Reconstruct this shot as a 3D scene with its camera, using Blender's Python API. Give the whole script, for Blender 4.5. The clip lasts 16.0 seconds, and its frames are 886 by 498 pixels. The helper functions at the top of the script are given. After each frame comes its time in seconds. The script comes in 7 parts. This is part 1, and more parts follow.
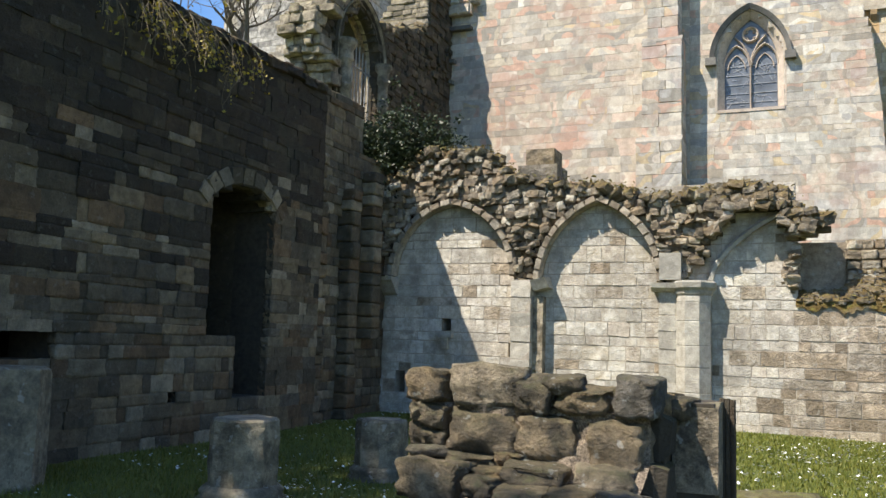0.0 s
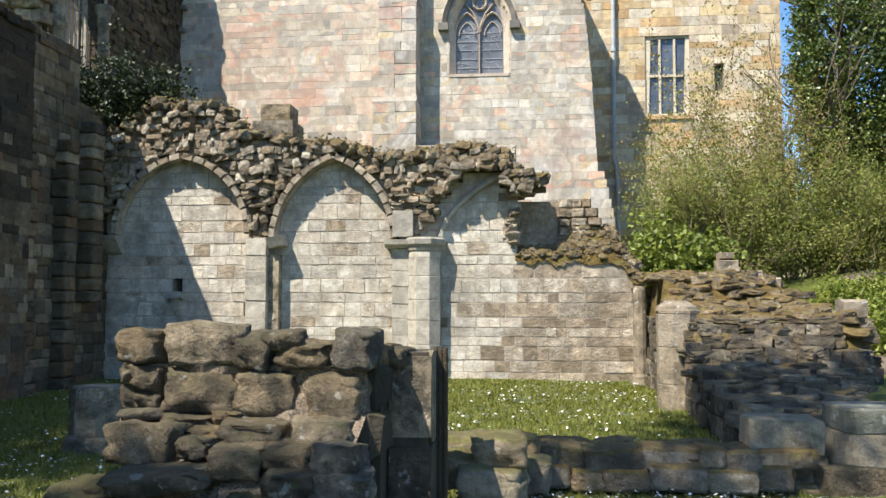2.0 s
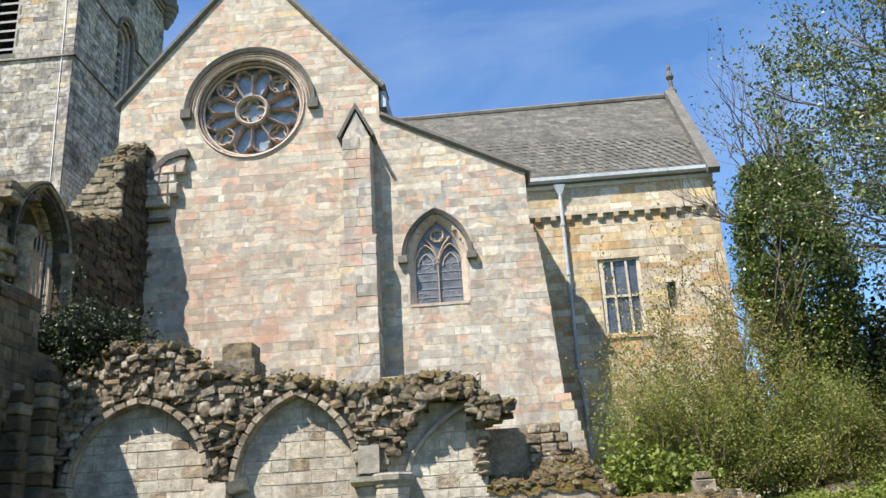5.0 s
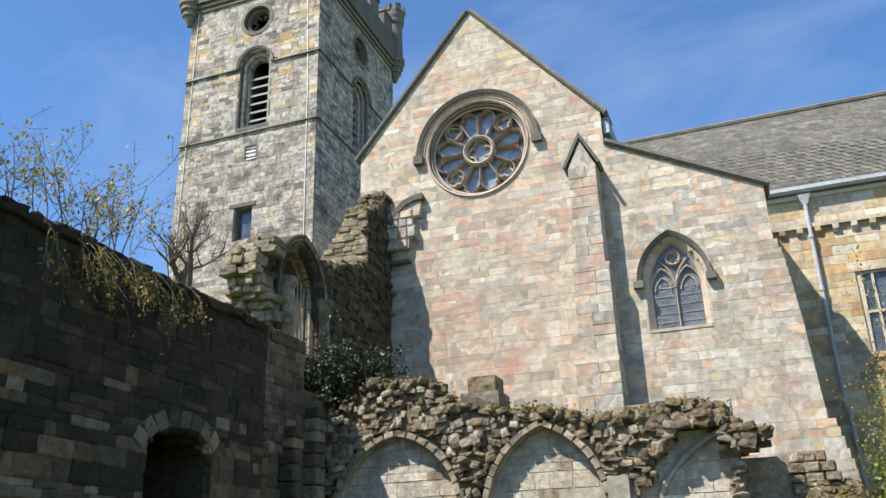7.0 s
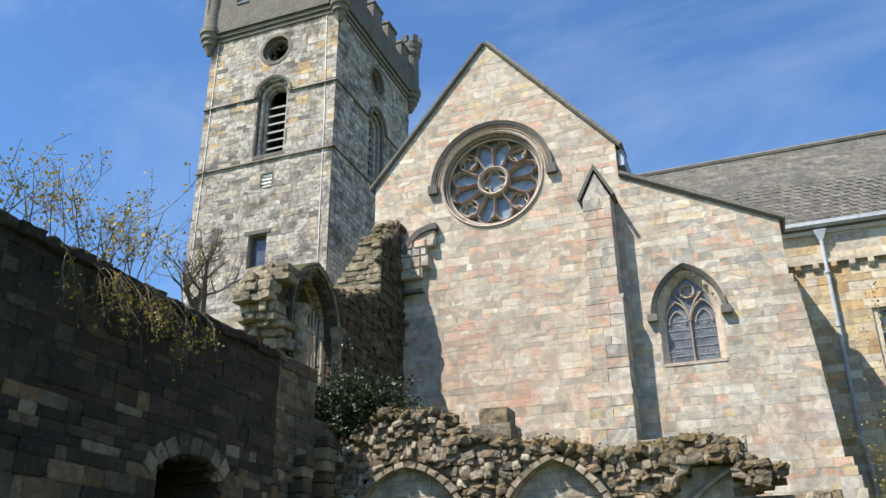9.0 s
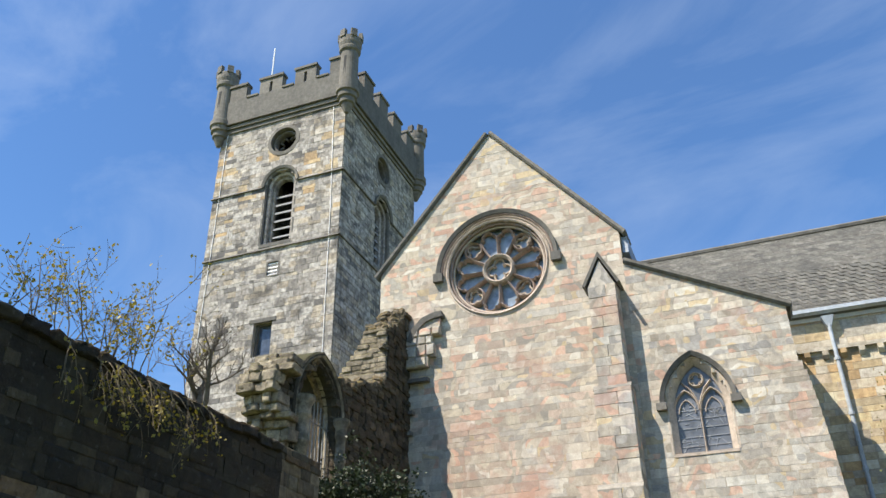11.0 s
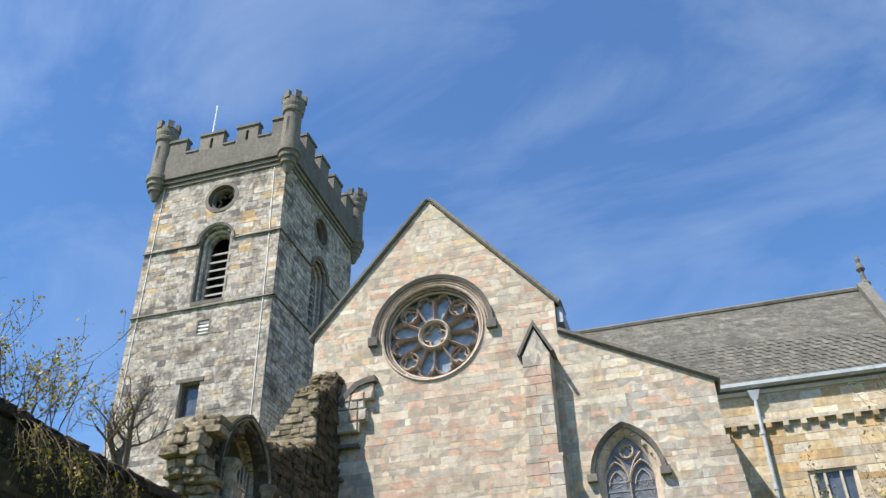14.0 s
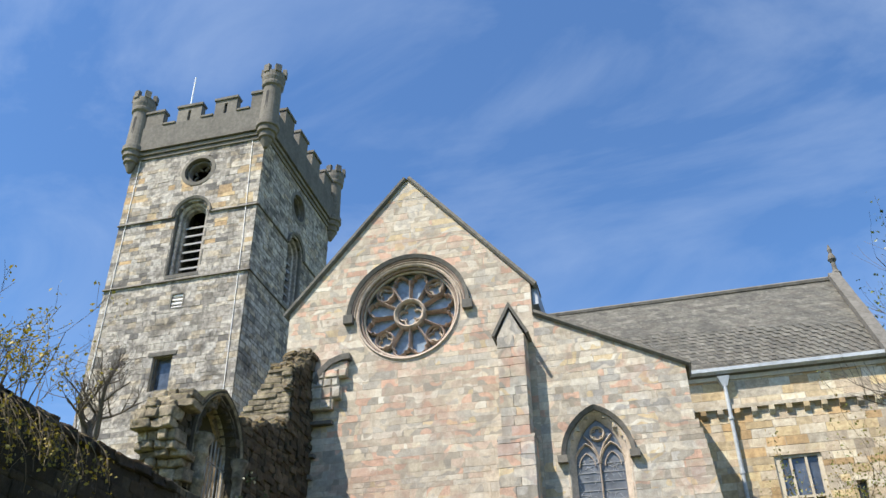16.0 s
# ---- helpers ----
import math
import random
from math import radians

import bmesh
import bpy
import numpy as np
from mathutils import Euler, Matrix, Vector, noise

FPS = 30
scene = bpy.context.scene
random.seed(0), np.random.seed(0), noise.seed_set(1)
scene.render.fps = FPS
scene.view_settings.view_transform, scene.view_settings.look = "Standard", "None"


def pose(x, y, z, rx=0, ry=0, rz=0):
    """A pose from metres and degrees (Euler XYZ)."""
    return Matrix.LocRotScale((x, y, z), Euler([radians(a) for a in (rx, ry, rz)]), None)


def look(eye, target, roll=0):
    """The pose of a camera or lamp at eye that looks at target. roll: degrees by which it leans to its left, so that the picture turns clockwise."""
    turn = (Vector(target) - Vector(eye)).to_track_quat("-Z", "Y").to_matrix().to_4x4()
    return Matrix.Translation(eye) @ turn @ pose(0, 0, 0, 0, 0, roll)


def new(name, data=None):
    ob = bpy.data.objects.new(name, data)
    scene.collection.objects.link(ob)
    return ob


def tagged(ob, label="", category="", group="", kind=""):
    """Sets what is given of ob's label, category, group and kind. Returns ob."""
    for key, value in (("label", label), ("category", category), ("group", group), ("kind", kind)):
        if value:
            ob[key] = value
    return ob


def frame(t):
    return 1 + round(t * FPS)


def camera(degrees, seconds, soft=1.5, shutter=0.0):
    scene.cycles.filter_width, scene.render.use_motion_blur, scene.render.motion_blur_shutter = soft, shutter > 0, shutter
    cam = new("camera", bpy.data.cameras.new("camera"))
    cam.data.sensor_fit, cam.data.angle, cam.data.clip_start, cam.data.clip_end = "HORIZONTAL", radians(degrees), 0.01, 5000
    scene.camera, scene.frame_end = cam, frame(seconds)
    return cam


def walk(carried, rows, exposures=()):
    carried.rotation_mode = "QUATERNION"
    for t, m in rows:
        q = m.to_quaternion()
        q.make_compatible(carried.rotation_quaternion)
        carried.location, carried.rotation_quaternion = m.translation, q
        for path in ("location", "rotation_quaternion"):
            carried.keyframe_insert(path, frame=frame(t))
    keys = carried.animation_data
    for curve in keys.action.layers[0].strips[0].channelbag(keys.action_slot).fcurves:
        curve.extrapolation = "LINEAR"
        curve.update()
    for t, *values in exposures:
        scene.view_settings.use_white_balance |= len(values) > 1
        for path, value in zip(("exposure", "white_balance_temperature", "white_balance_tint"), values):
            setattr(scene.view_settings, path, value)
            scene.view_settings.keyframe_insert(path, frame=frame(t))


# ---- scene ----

# ---- camera and its walk ----
cam = camera(55.46, 16.0, soft=1.5)
PATH = [  # seconds, x, y, z, pitch, roll, yaw
    (0.0, -0.176, 0.129, 1.550, 6.138, -1.752, 23.399),
    (0.5, -0.131, 0.111, 1.545, 5.299, -1.675, 18.945),
    (1.0, -0.099, 0.116, 1.536, 4.814, -1.258, 11.699),
    (1.5, -0.071, 0.132, 1.535, 4.116, -0.732, 9.160),
    (2.0, -0.022, 0.168, 1.530, 3.603, -0.104, 6.174),
    (2.5, 0.018, 0.203, 1.536, 3.264, 1.046, 2.579),
    (3.0, 0.030, 0.214, 1.557, 4.737, 0.796, 1.527),
    (3.5, 0.040, 0.222, 1.610, 9.080, 1.523, 1.172),
    (3.7, 0.043, 0.218, 1.618, 10.729, 1.658, 1.074),
    (5.8, -0.004, 0.164, 1.593, 20.642, 3.190, 8.223),
    (6.0, -0.024, 0.146, 1.595, 20.591, 2.827, 9.440),
    (6.5, 0.003, 0.040, 1.565, 20.761, 2.303, 16.253),
    (7.0, 0.033, -0.009, 1.570, 21.502, 1.568, 20.552),
    (7.5, 0.038, -0.010, 1.550, 22.433, 0.842, 21.226),
    (8.0, 0.030, 0.003, 1.560, 22.942, 0.470, 21.115),
    (10.5, 0.033, -0.031, 1.612, 27.002, 0.505, 21.212),
    (11.0, 0.060, -0.029, 1.649, 29.351, 0.558, 21.568),
    (11.5, 0.061, -0.049, 1.653, 30.875, 0.663, 21.978),
    (12.0, 0.043, -0.048, 1.644, 32.026, 0.265, 22.005),
    (12.5, 0.029, -0.049, 1.655, 32.737, -0.299, 21.829),
    (13.0, 0.026, -0.026, 1.670, 33.284, -0.090, 20.344),
    (13.5, 0.035, -0.045, 1.657, 33.610, 0.295, 18.276),
    (14.0, 0.014, -0.054, 1.645, 33.682, 1.095, 16.796),
    (14.5, 0.007, -0.060, 1.638, 33.383, 0.400, 15.637),
    (15.0, -0.005, -0.062, 1.638, 32.733, 0.749, 15.244),
    (15.5, 0.006, -0.056, 1.630, 32.510, 0.707, 14.925),
    (16.0, -0.008, -0.050, 1.644, 32.288, 0.686, 14.659),
]
walk(cam, [(t, pose(x, y, z, 90 + p, r, a)) for t, x, y, z, p, r, a in PATH],
     exposures=[(0.0, 0.86), (2.0, 0.95), (3.7, 0.98), (5.8, 0.76), (16.0, 0.72)])

# ---- world and sun ----
SUN_TO = Vector((-0.78, -1.0, 1.78)).normalized()
world = bpy.data.worlds.new("sky")
scene.world = world
world.use_nodes = True
wn, wl = world.node_tree.nodes, world.node_tree.links
wn.clear()
w_out = wn.new("ShaderNodeOutputWorld")
w_bg = wn.new("ShaderNodeBackground")
w_sky = wn.new("ShaderNodeTexSky")
w_sky.sky_type = "NISHITA"
w_sky.sun_disc = False
w_sky.sun_elevation = math.asin(SUN_TO.z)
w_sky.sun_rotation = math.atan2(SUN_TO.x, SUN_TO.y) % (2 * math.pi)
w_sky.air_density, w_sky.dust_density, w_sky.ozone_density = 1.0, 0.3, 1.6
w_bg.inputs["Strength"].default_value = 0.09
w_co = wn.new("ShaderNodeTexCoord")
w_map = wn.new("ShaderNodeMapping")
w_map.inputs["Location"].default_value = (1.9, 0.8, 2.3)
w_map.inputs["Rotation"].default_value = (0.0, 0.5, 0.6)
w_map.inputs["Scale"].default_value = (1.3, 3.2, 3.6)
w_no = wn.new("ShaderNodeTexNoise")
w_no.inputs["Scale"].default_value = 1.5
w_no.inputs["Detail"].default_value = 9
w_no.inputs["Roughness"].default_value = 0.58
w_no.inputs["Distortion"].default_value = 0.5
w_rm = wn.new("ShaderNodeMapRange")
for k, v in (("From Min", 0.46), ("From Max", 0.84), ("To Min", 0.05), ("To Max", 0.34)):
    w_rm.inputs[k].default_value = v
w_mix = wn.new("ShaderNodeMix")
w_mix.data_type = "RGBA"
w_mix.inputs[7].default_value = (6.4, 7.2, 8.2, 1)
w_hs = wn.new("ShaderNodeHueSaturation")
w_hs.inputs["Saturation"].default_value = 1.27
w_hs.inputs["Value"].default_value = 1.0
wl.new(w_co.outputs["Generated"], w_map.inputs[0])
wl.new(w_map.outputs[0], w_no.inputs["Vector"])
wl.new(w_no.outputs["Fac"], w_rm.inputs["Value"])
wl.new(w_rm.outputs[0], w_mix.inputs[0])
wl.new(w_sky.outputs[0], w_hs.inputs["Color"])
w_tint = wn.new("ShaderNodeMix")
w_tint.data_type, w_tint.blend_type = "RGBA", "MULTIPLY"
w_tint.inputs[0].default_value = 1.0
w_tint.inputs[7].default_value = (1.12, 1.22, 1.36, 1)
wl.new(w_hs.outputs[0], w_tint.inputs[6])
wl.new(w_tint.outputs[2], w_mix.inputs[6])
wl.new(w_mix.outputs[2], w_bg.inputs["Color"])
wl.new(w_bg.outputs[0], w_out.inputs[0])
sun = new("sun", bpy.data.lights.new("sun", "SUN"))
sun.data.energy, sun.data.angle, sun.data.color = 5.0, radians(0.53), (1.0, 0.915, 0.79)
sun.matrix_world = look(SUN_TO * 60, (0, 0, 0))

# ---- materials ----


def ramp(nt, fac, stops, constant=False):
    r = nt.nodes.new("ShaderNodeValToRGB")
    r.color_ramp.interpolation = "CONSTANT" if constant else "LINEAR"
    while len(r.color_ramp.elements) < len(stops):
        r.color_ramp.elements.new(0.5)
    for e, (p, c) in zip(r.color_ramp.elements, stops):
        e.position, e.color = p, (*c, 1)
    nt.links.new(fac, r.inputs[0])
    return r.outputs[0]


def noise_node(nt, vec, scale, detail=5, rough=0.6):
    n = nt.nodes.new("ShaderNodeTexNoise")
    n.inputs["Scale"].default_value = scale
    n.inputs["Detail"].default_value = detail
    n.inputs["Roughness"].default_value = rough
    nt.links.new(vec, n.inputs["Vector"])
    return n.outputs["Fac"]


def mix(nt, fac, a, b, how="MIX"):
    m = nt.nodes.new("ShaderNodeMix")
    m.data_type, m.blend_type = "RGBA", how
    for sock, val in ((0, fac), (6, a), (7, b)):
        if isinstance(val, (int, float)):
            m.inputs[sock].default_value = val
        elif isinstance(val, tuple):
            m.inputs[sock].default_value = (*val, 1)
        else:
            nt.links.new(val, m.inputs[sock])
    return m.outputs[2]


def calc(nt, op, a, b=0.0):
    m = nt.nodes.new("ShaderNodeMath")
    m.operation = op
    for i, val in enumerate((a, b)):
        if isinstance(val, (int, float)):
            m.inputs[i].default_value = val
        else:
            nt.links.new(val, m.inputs[i])
    return m.outputs[0]


def base_mat(name, rough=0.9, metal=0.0):
    m = bpy.data.materials.new(name)
    m.use_nodes = True
    b = m.node_tree.nodes["Principled BSDF"]
    b.inputs["Roughness"].default_value = rough
    b.inputs["Metallic"].default_value = metal
    return m, m.node_tree, b


def add_bump(nt, b, height, strength, dist):
    bp = nt.nodes.new("ShaderNodeBump")
    bp.inputs["Strength"].default_value = strength
    bp.inputs["Distance"].default_value = dist
    nt.links.new(height, bp.inputs["Height"])
    nt.links.new(bp.outputs[0], b.inputs["Normal"])


def stone_mat(name, palette, stain=(0.1, 0.1, 0.09), stain_amt=0.5, moss=0.0, moss_col=(0.13, 0.12, 0.03), drift=None, bump=0.6, lichen=0.0, grain=1.0, mottle=0.55, vary=0.3, streak=0.25, patch=None, relief=0.04, blotch=0.0, blotch_col=(0.045, 0.04, 0.03), moss_from=1.0):
    """Weathered stone: each piece takes a tone of the palette; grain, stains, lichen and moss lie over it."""
    m, nt, b = base_mat(name, 0.92)
    geo = nt.nodes.new("ShaderNodeNewGeometry")
    info = nt.nodes.new("ShaderNodeObjectInfo")
    pos = geo.outputs["Position"]
    rnd = calc(nt, "FRACT", calc(nt, "ADD", info.outputs["Random"], geo.outputs["Random Per Island"]))
    n = len(palette)
    big = noise_node(nt, pos, 0.35, 3)
    pick = rnd
    if drift:
        pick = calc(nt, "FRACT", calc(nt, "ADD", calc(nt, "MULTIPLY", rnd, drift), calc(nt, "MULTIPLY", big, 1.6)))
    col = ramp(nt, pick, [(i / n, c) for i, c in enumerate(palette)], True)
    rnd2 = calc(nt, "FRACT", calc(nt, "MULTIPLY", rnd, 37.3))
    col = mix(nt, vary, col, ramp(nt, rnd2, [(0, (0.3, 0.3, 0.3)), (1, (0.75, 0.75, 0.75))]), "OVERLAY")
    fine = noise_node(nt, pos, 34 * grain, 6, 0.7)
    mid = noise_node(nt, pos, 5.5 * grain, 6, 0.65)
    col = mix(nt, mottle, col, ramp(nt, mid, [(0.25, (0.22, 0.21, 0.2)), (0.75, (0.78, 0.78, 0.77))]), "OVERLAY")
    col = mix(nt, 0.4, col, ramp(nt, fine, [(0.3, (0.3, 0.3, 0.3)), (0.7, (0.7, 0.7, 0.7))]), "OVERLAY")
    st = ramp(nt, noise_node(nt, pos, 0.9, 7, 0.68), [(0.5, (0, 0, 0)), (0.72, (1, 1, 1))])
    col = mix(nt, calc(nt, "MULTIPLY", st, stain_amt), col, stain)
    stv = nt.nodes.new("ShaderNodeMapping")
    stv.inputs["Scale"].default_value = (1.0, 1.0, 0.22)
    nt.links.new(pos, stv.inputs[0])
    sk = ramp(nt, noise_node(nt, stv.outputs[0], 2.4, 6, 0.7), [(0.5, (0, 0, 0)), (0.7, (1, 1, 1))])
    col = mix(nt, calc(nt, "MULTIPLY", sk, streak), col, stain)
    if patch:
        pt = ramp(nt, noise_node(nt, pos, 0.45, 5, 0.6), [(0.53, (0, 0, 0)), (0.66, (1, 1, 1))])
        col = mix(nt, calc(nt, "MULTIPLY", calc(nt, "MULTIPLY", pt, rnd2), 0.75), col, patch)
    if blotch:
        bn = noise_node(nt, pos, 3.6, 7, 0.72)
        col = mix(nt, calc(nt, "MULTIPLY", ramp(nt, bn, [(0.44, (0, 0, 0)), (0.6, (1, 1, 1))]), blotch), col, blotch_col)
        bw = noise_node(nt, pos, 13, 5, 0.7)
        col = mix(nt, calc(nt, "MULTIPLY", ramp(nt, bw, [(0.58, (0, 0, 0)), (0.7, (1, 1, 1))]), blotch * 0.8), col, tuple(c * 0.8 for c in blotch_col))
    if lichen:
        li = ramp(nt, noise_node(nt, pos, 8, 4, 0.6), [(0.62, (0, 0, 0)), (0.66, (1, 1, 1))])
        col = mix(nt, calc(nt, "MULTIPLY", li, lichen), col, (0.5, 0.5, 0.46))
    if moss:
        sep = nt.nodes.new("ShaderNodeSeparateXYZ")
        nt.links.new(geo.outputs["Normal"], sep.inputs[0])
        mr = nt.nodes.new("ShaderNodeMapRange")
        mr.inputs["From Min"].default_value, mr.inputs["From Max"].default_value = moss_from, moss_from + 0.5
        mr.inputs["To Max"].default_value = moss
        mm2 = calc(nt, "ADD", sep.outputs[2], calc(nt, "MULTIPLY", noise_node(nt, pos, 2.2, 6, 0.7), 1.7))
        nt.links.new(mm2, mr.inputs["Value"])
        mc = ramp(nt, noise_node(nt, pos, 9, 5, 0.7), [(0.3, tuple(c * 0.5 for c in moss_col)), (0.52, moss_col), (0.72, (moss_col[0] * 1.5, moss_col[1] * 2.2, moss_col[2] * 2))])
        col = mix(nt, mr.outputs[0], col, mc)
    nt.links.new(col, b.inputs["Base Color"])
    h = calc(nt, "ADD", calc(nt, "MULTIPLY", mid, 1.0), calc(nt, "MULTIPLY", fine, 0.45))
    add_bump(nt, b, h, bump, relief)
    return m


def plain_mat(name, col, rough=0.8, metal=0.0, var=0.35, scale=8.0, bump=0.3):
    m, nt, b = base_mat(name, rough, metal)
    geo = nt.nodes.new("ShaderNodeNewGeometry")
    n1 = noise_node(nt, geo.outputs["Position"], scale, 6, 0.65)
    n2 = noise_node(nt, geo.outputs["Position"], scale * 0.12, 4, 0.6)
    lo, hi = tuple(c * (1 - var) for c in col), tuple(min(1, c * (1 + var)) for c in col)
    c = ramp(nt, n1, [(0.3, lo), (0.7, hi)])
    c = mix(nt, 0.35, c, ramp(nt, n2, [(0.35, (0.32, 0.32, 0.32)), (0.65, (0.68, 0.68, 0.68))]), "OVERLAY")
    nt.links.new(c, b.inputs["Base Color"])
    add_bump(nt, b, n1, bump, 0.02)
    return m


def leaf_mat(name, cols, rough=0.55, trans=0.25):
    m, nt, b = base_mat(name, rough)
    geo = nt.nodes.new("ShaderNodeNewGeometry")
    c = ramp(nt, geo.outputs["Random Per Island"], [(i / (len(cols) - 1), k) for i, k in enumerate(cols)])
    nt.links.new(c, b.inputs["Base Color"])
    tr = nt.nodes.new("ShaderNodeBsdfTranslucent")
    nt.links.new(c, tr.inputs["Color"])
    ms = nt.nodes.new("ShaderNodeMixShader")
    ms.inputs[0].default_value = trans
    nt.links.new(b.outputs[0], ms.inputs[1])
    nt.links.new(tr.outputs[0], ms.inputs[2])
    nt.links.new(ms.outputs[0], nt.nodes["Material Output"].inputs[0])
    return m


PINK = [(0.47, 0.41, 0.33), (0.51, 0.46, 0.38), (0.40, 0.37, 0.32), (0.48, 0.42, 0.33), (0.52, 0.35, 0.265), (0.33, 0.305, 0.26),
        (0.50, 0.44, 0.34), (0.44, 0.36, 0.285), (0.56, 0.51, 0.43), (0.38, 0.345, 0.29), (0.50, 0.405, 0.26), (0.44, 0.41, 0.36), (0.48, 0.44, 0.37), (0.36, 0.32, 0.26), (0.47, 0.375, 0.30)]
GREY = [(0.43, 0.405, 0.37), (0.48, 0.45, 0.41), (0.36, 0.335, 0.305), (0.5, 0.46, 0.4), (0.45, 0.425, 0.385), (0.3, 0.28, 0.255), (0.48, 0.42, 0.33), (0.46, 0.44, 0.41)]
BUFF = [(0.50, 0.41, 0.27), (0.57, 0.49, 0.35), (0.46, 0.32, 0.17), (0.49, 0.45, 0.37), (0.53, 0.42, 0.25), (0.38, 0.33, 0.26), (0.60, 0.53, 0.41), (0.56, 0.48, 0.36)]
PALE = [(0.47, 0.45, 0.40), (0.52, 0.49, 0.43), (0.43, 0.41, 0.36), (0.50, 0.45, 0.36), (0.40, 0.39, 0.36), (0.54, 0.51, 0.46)]
# near-black palette: the west wall's deep shade is put into the stone colour
SHADEDARK = [(0.034, 0.026, 0.015), (0.045, 0.034, 0.02), (0.026, 0.02, 0.012), (0.038, 0.026, 0.014), (0.062, 0.049, 0.03), (0.031, 0.023, 0.014), (0.022, 0.017, 0.01)]
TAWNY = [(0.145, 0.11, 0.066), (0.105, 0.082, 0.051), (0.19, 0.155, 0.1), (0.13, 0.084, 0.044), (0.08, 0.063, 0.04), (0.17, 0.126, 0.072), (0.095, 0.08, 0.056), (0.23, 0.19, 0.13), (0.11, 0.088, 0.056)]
BROWN = [(0.26, 0.205, 0.135), (0.31, 0.25, 0.17), (0.2, 0.165, 0.12), (0.36, 0.31, 0.23), (0.27, 0.2, 0.115), (0.23, 0.2, 0.16)]
M_PINK = stone_mat("pink_sandstone", PINK, stain=(0.24, 0.21, 0.175), stain_amt=0.55, drift=0.7, bump=0.4, vary=0.42, streak=0.38, mottle=0.45, patch=(0.50, 0.27, 0.19))
M_ANNEX = stone_mat("mixed_sandstone", PINK[:6] + [(0.42, 0.4, 0.365), (0.36, 0.345, 0.32), (0.53, 0.49, 0.42)] + PALE[:3] + [BUFF[0]] + PINK[8:], stain=(0.19, 0.175, 0.15), stain_amt=0.6, drift=0.75, bump=0.45, vary=0.44, streak=0.5, mottle=0.5, patch=(0.5, 0.29, 0.22))
M_BUFF = stone_mat("buff_sandstone", BUFF, stain=(0.24, 0.18, 0.11), stain_amt=0.5, bump=0.45, streak=0.4, vary=0.5, mottle=0.7)
M_TOWER = stone_mat("tower_stone", GREY + [BUFF[5], (0.42, 0.4, 0.375), GREY[0], GREY[5], (0.17, 0.163, 0.157)], stain=(0.055, 0.052, 0.048), stain_amt=0.95, bump=0.8, mottle=0.9, streak=0.5, vary=0.26, blotch=0.42, blotch_col=(0.1, 0.095, 0.085))
M_TOWERUP = stone_mat("orange_tower_stone", [(0.42, 0.3, 0.17), (0.46, 0.37, 0.24), GREY[1], (0.46, 0.35, 0.21), GREY[3]], stain=(0.12, 0.11, 0.1), stain_amt=0.7, bump=0.6, mottle=0.8, streak=0.5, vary=0.4)
M_TRIM = stone_mat("dressed_grey_stone", [(0.155, 0.147, 0.132), (0.18, 0.17, 0.15), (0.135, 0.13, 0.118)], stain=(0.05, 0.05, 0.046), stain_amt=0.6, bump=0.4)
M_TRACERY = stone_mat("pale_tracery_stone", [(0.45, 0.38, 0.31), (0.42, 0.35, 0.29)], stain_amt=0.3, bump=0.25)
M_ROSEBAR = stone_mat("red_brown_tracery_stone", [(0.36, 0.28, 0.24), (0.41, 0.33, 0.285), (0.3, 0.235, 0.2)], stain=(0.13, 0.1, 0.08), stain_amt=0.6, bump=0.3)
M_PALE = stone_mat("pale_ashlar", [(0.54, 0.505, 0.44), (0.57, 0.535, 0.465), (0.5, 0.47, 0.415), (0.54, 0.49, 0.41), (0.48, 0.455, 0.4)], stain=(0.2, 0.185, 0.155), stain_amt=0.65, bump=0.9, lichen=0.2, mottle=0.8, vary=0.36, streak=0.4, patch=(0.32, 0.265, 0.19), blotch=0.3, blotch_col=(0.2, 0.17, 0.125))
M_SHAFT = stone_mat("dressed_pale_stone", [(0.39, 0.365, 0.31), (0.43, 0.4, 0.34), (0.36, 0.34, 0.29)], stain=(0.17, 0.16, 0.14), stain_amt=0.6, bump=0.6, lichen=0.3, mottle=0.7)
M_SPAN = stone_mat("broken_core_stone", [(0.42, 0.36, 0.27), (0.34, 0.285, 0.21), (0.48, 0.43, 0.345), (0.26, 0.21, 0.15), (0.39, 0.345, 0.275), (0.33, 0.25, 0.165), (0.2, 0.165, 0.12)], stain=(0.1, 0.09, 0.07), stain_amt=0.6, moss=0.5, moss_col=(0.13, 0.085, 0.025), bump=1.0, lichen=0.3, mottle=0.9, relief=0.08, vary=0.6, blotch=0.35)
M_SHADEDARK = stone_mat("shade_dark_wall_stone", SHADEDARK, stain=(0.03, 0.03, 0.018), stain_amt=0.7, bump=1.0, lichen=0.06, mottle=0.9, vary=0.6)
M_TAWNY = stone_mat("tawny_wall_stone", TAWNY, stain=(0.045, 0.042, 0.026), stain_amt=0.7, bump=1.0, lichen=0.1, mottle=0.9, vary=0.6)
M_RUBBLE = stone_mat("mossy_rubble", BROWN, stain=(0.07, 0.06, 0.045), stain_amt=0.6, moss=0.85, moss_col=(0.125, 0.082, 0.02), moss_from=0.82, bump=1.0, lichen=0.3, mottle=0.9, relief=0.06, blotch=0.7, vary=0.55)
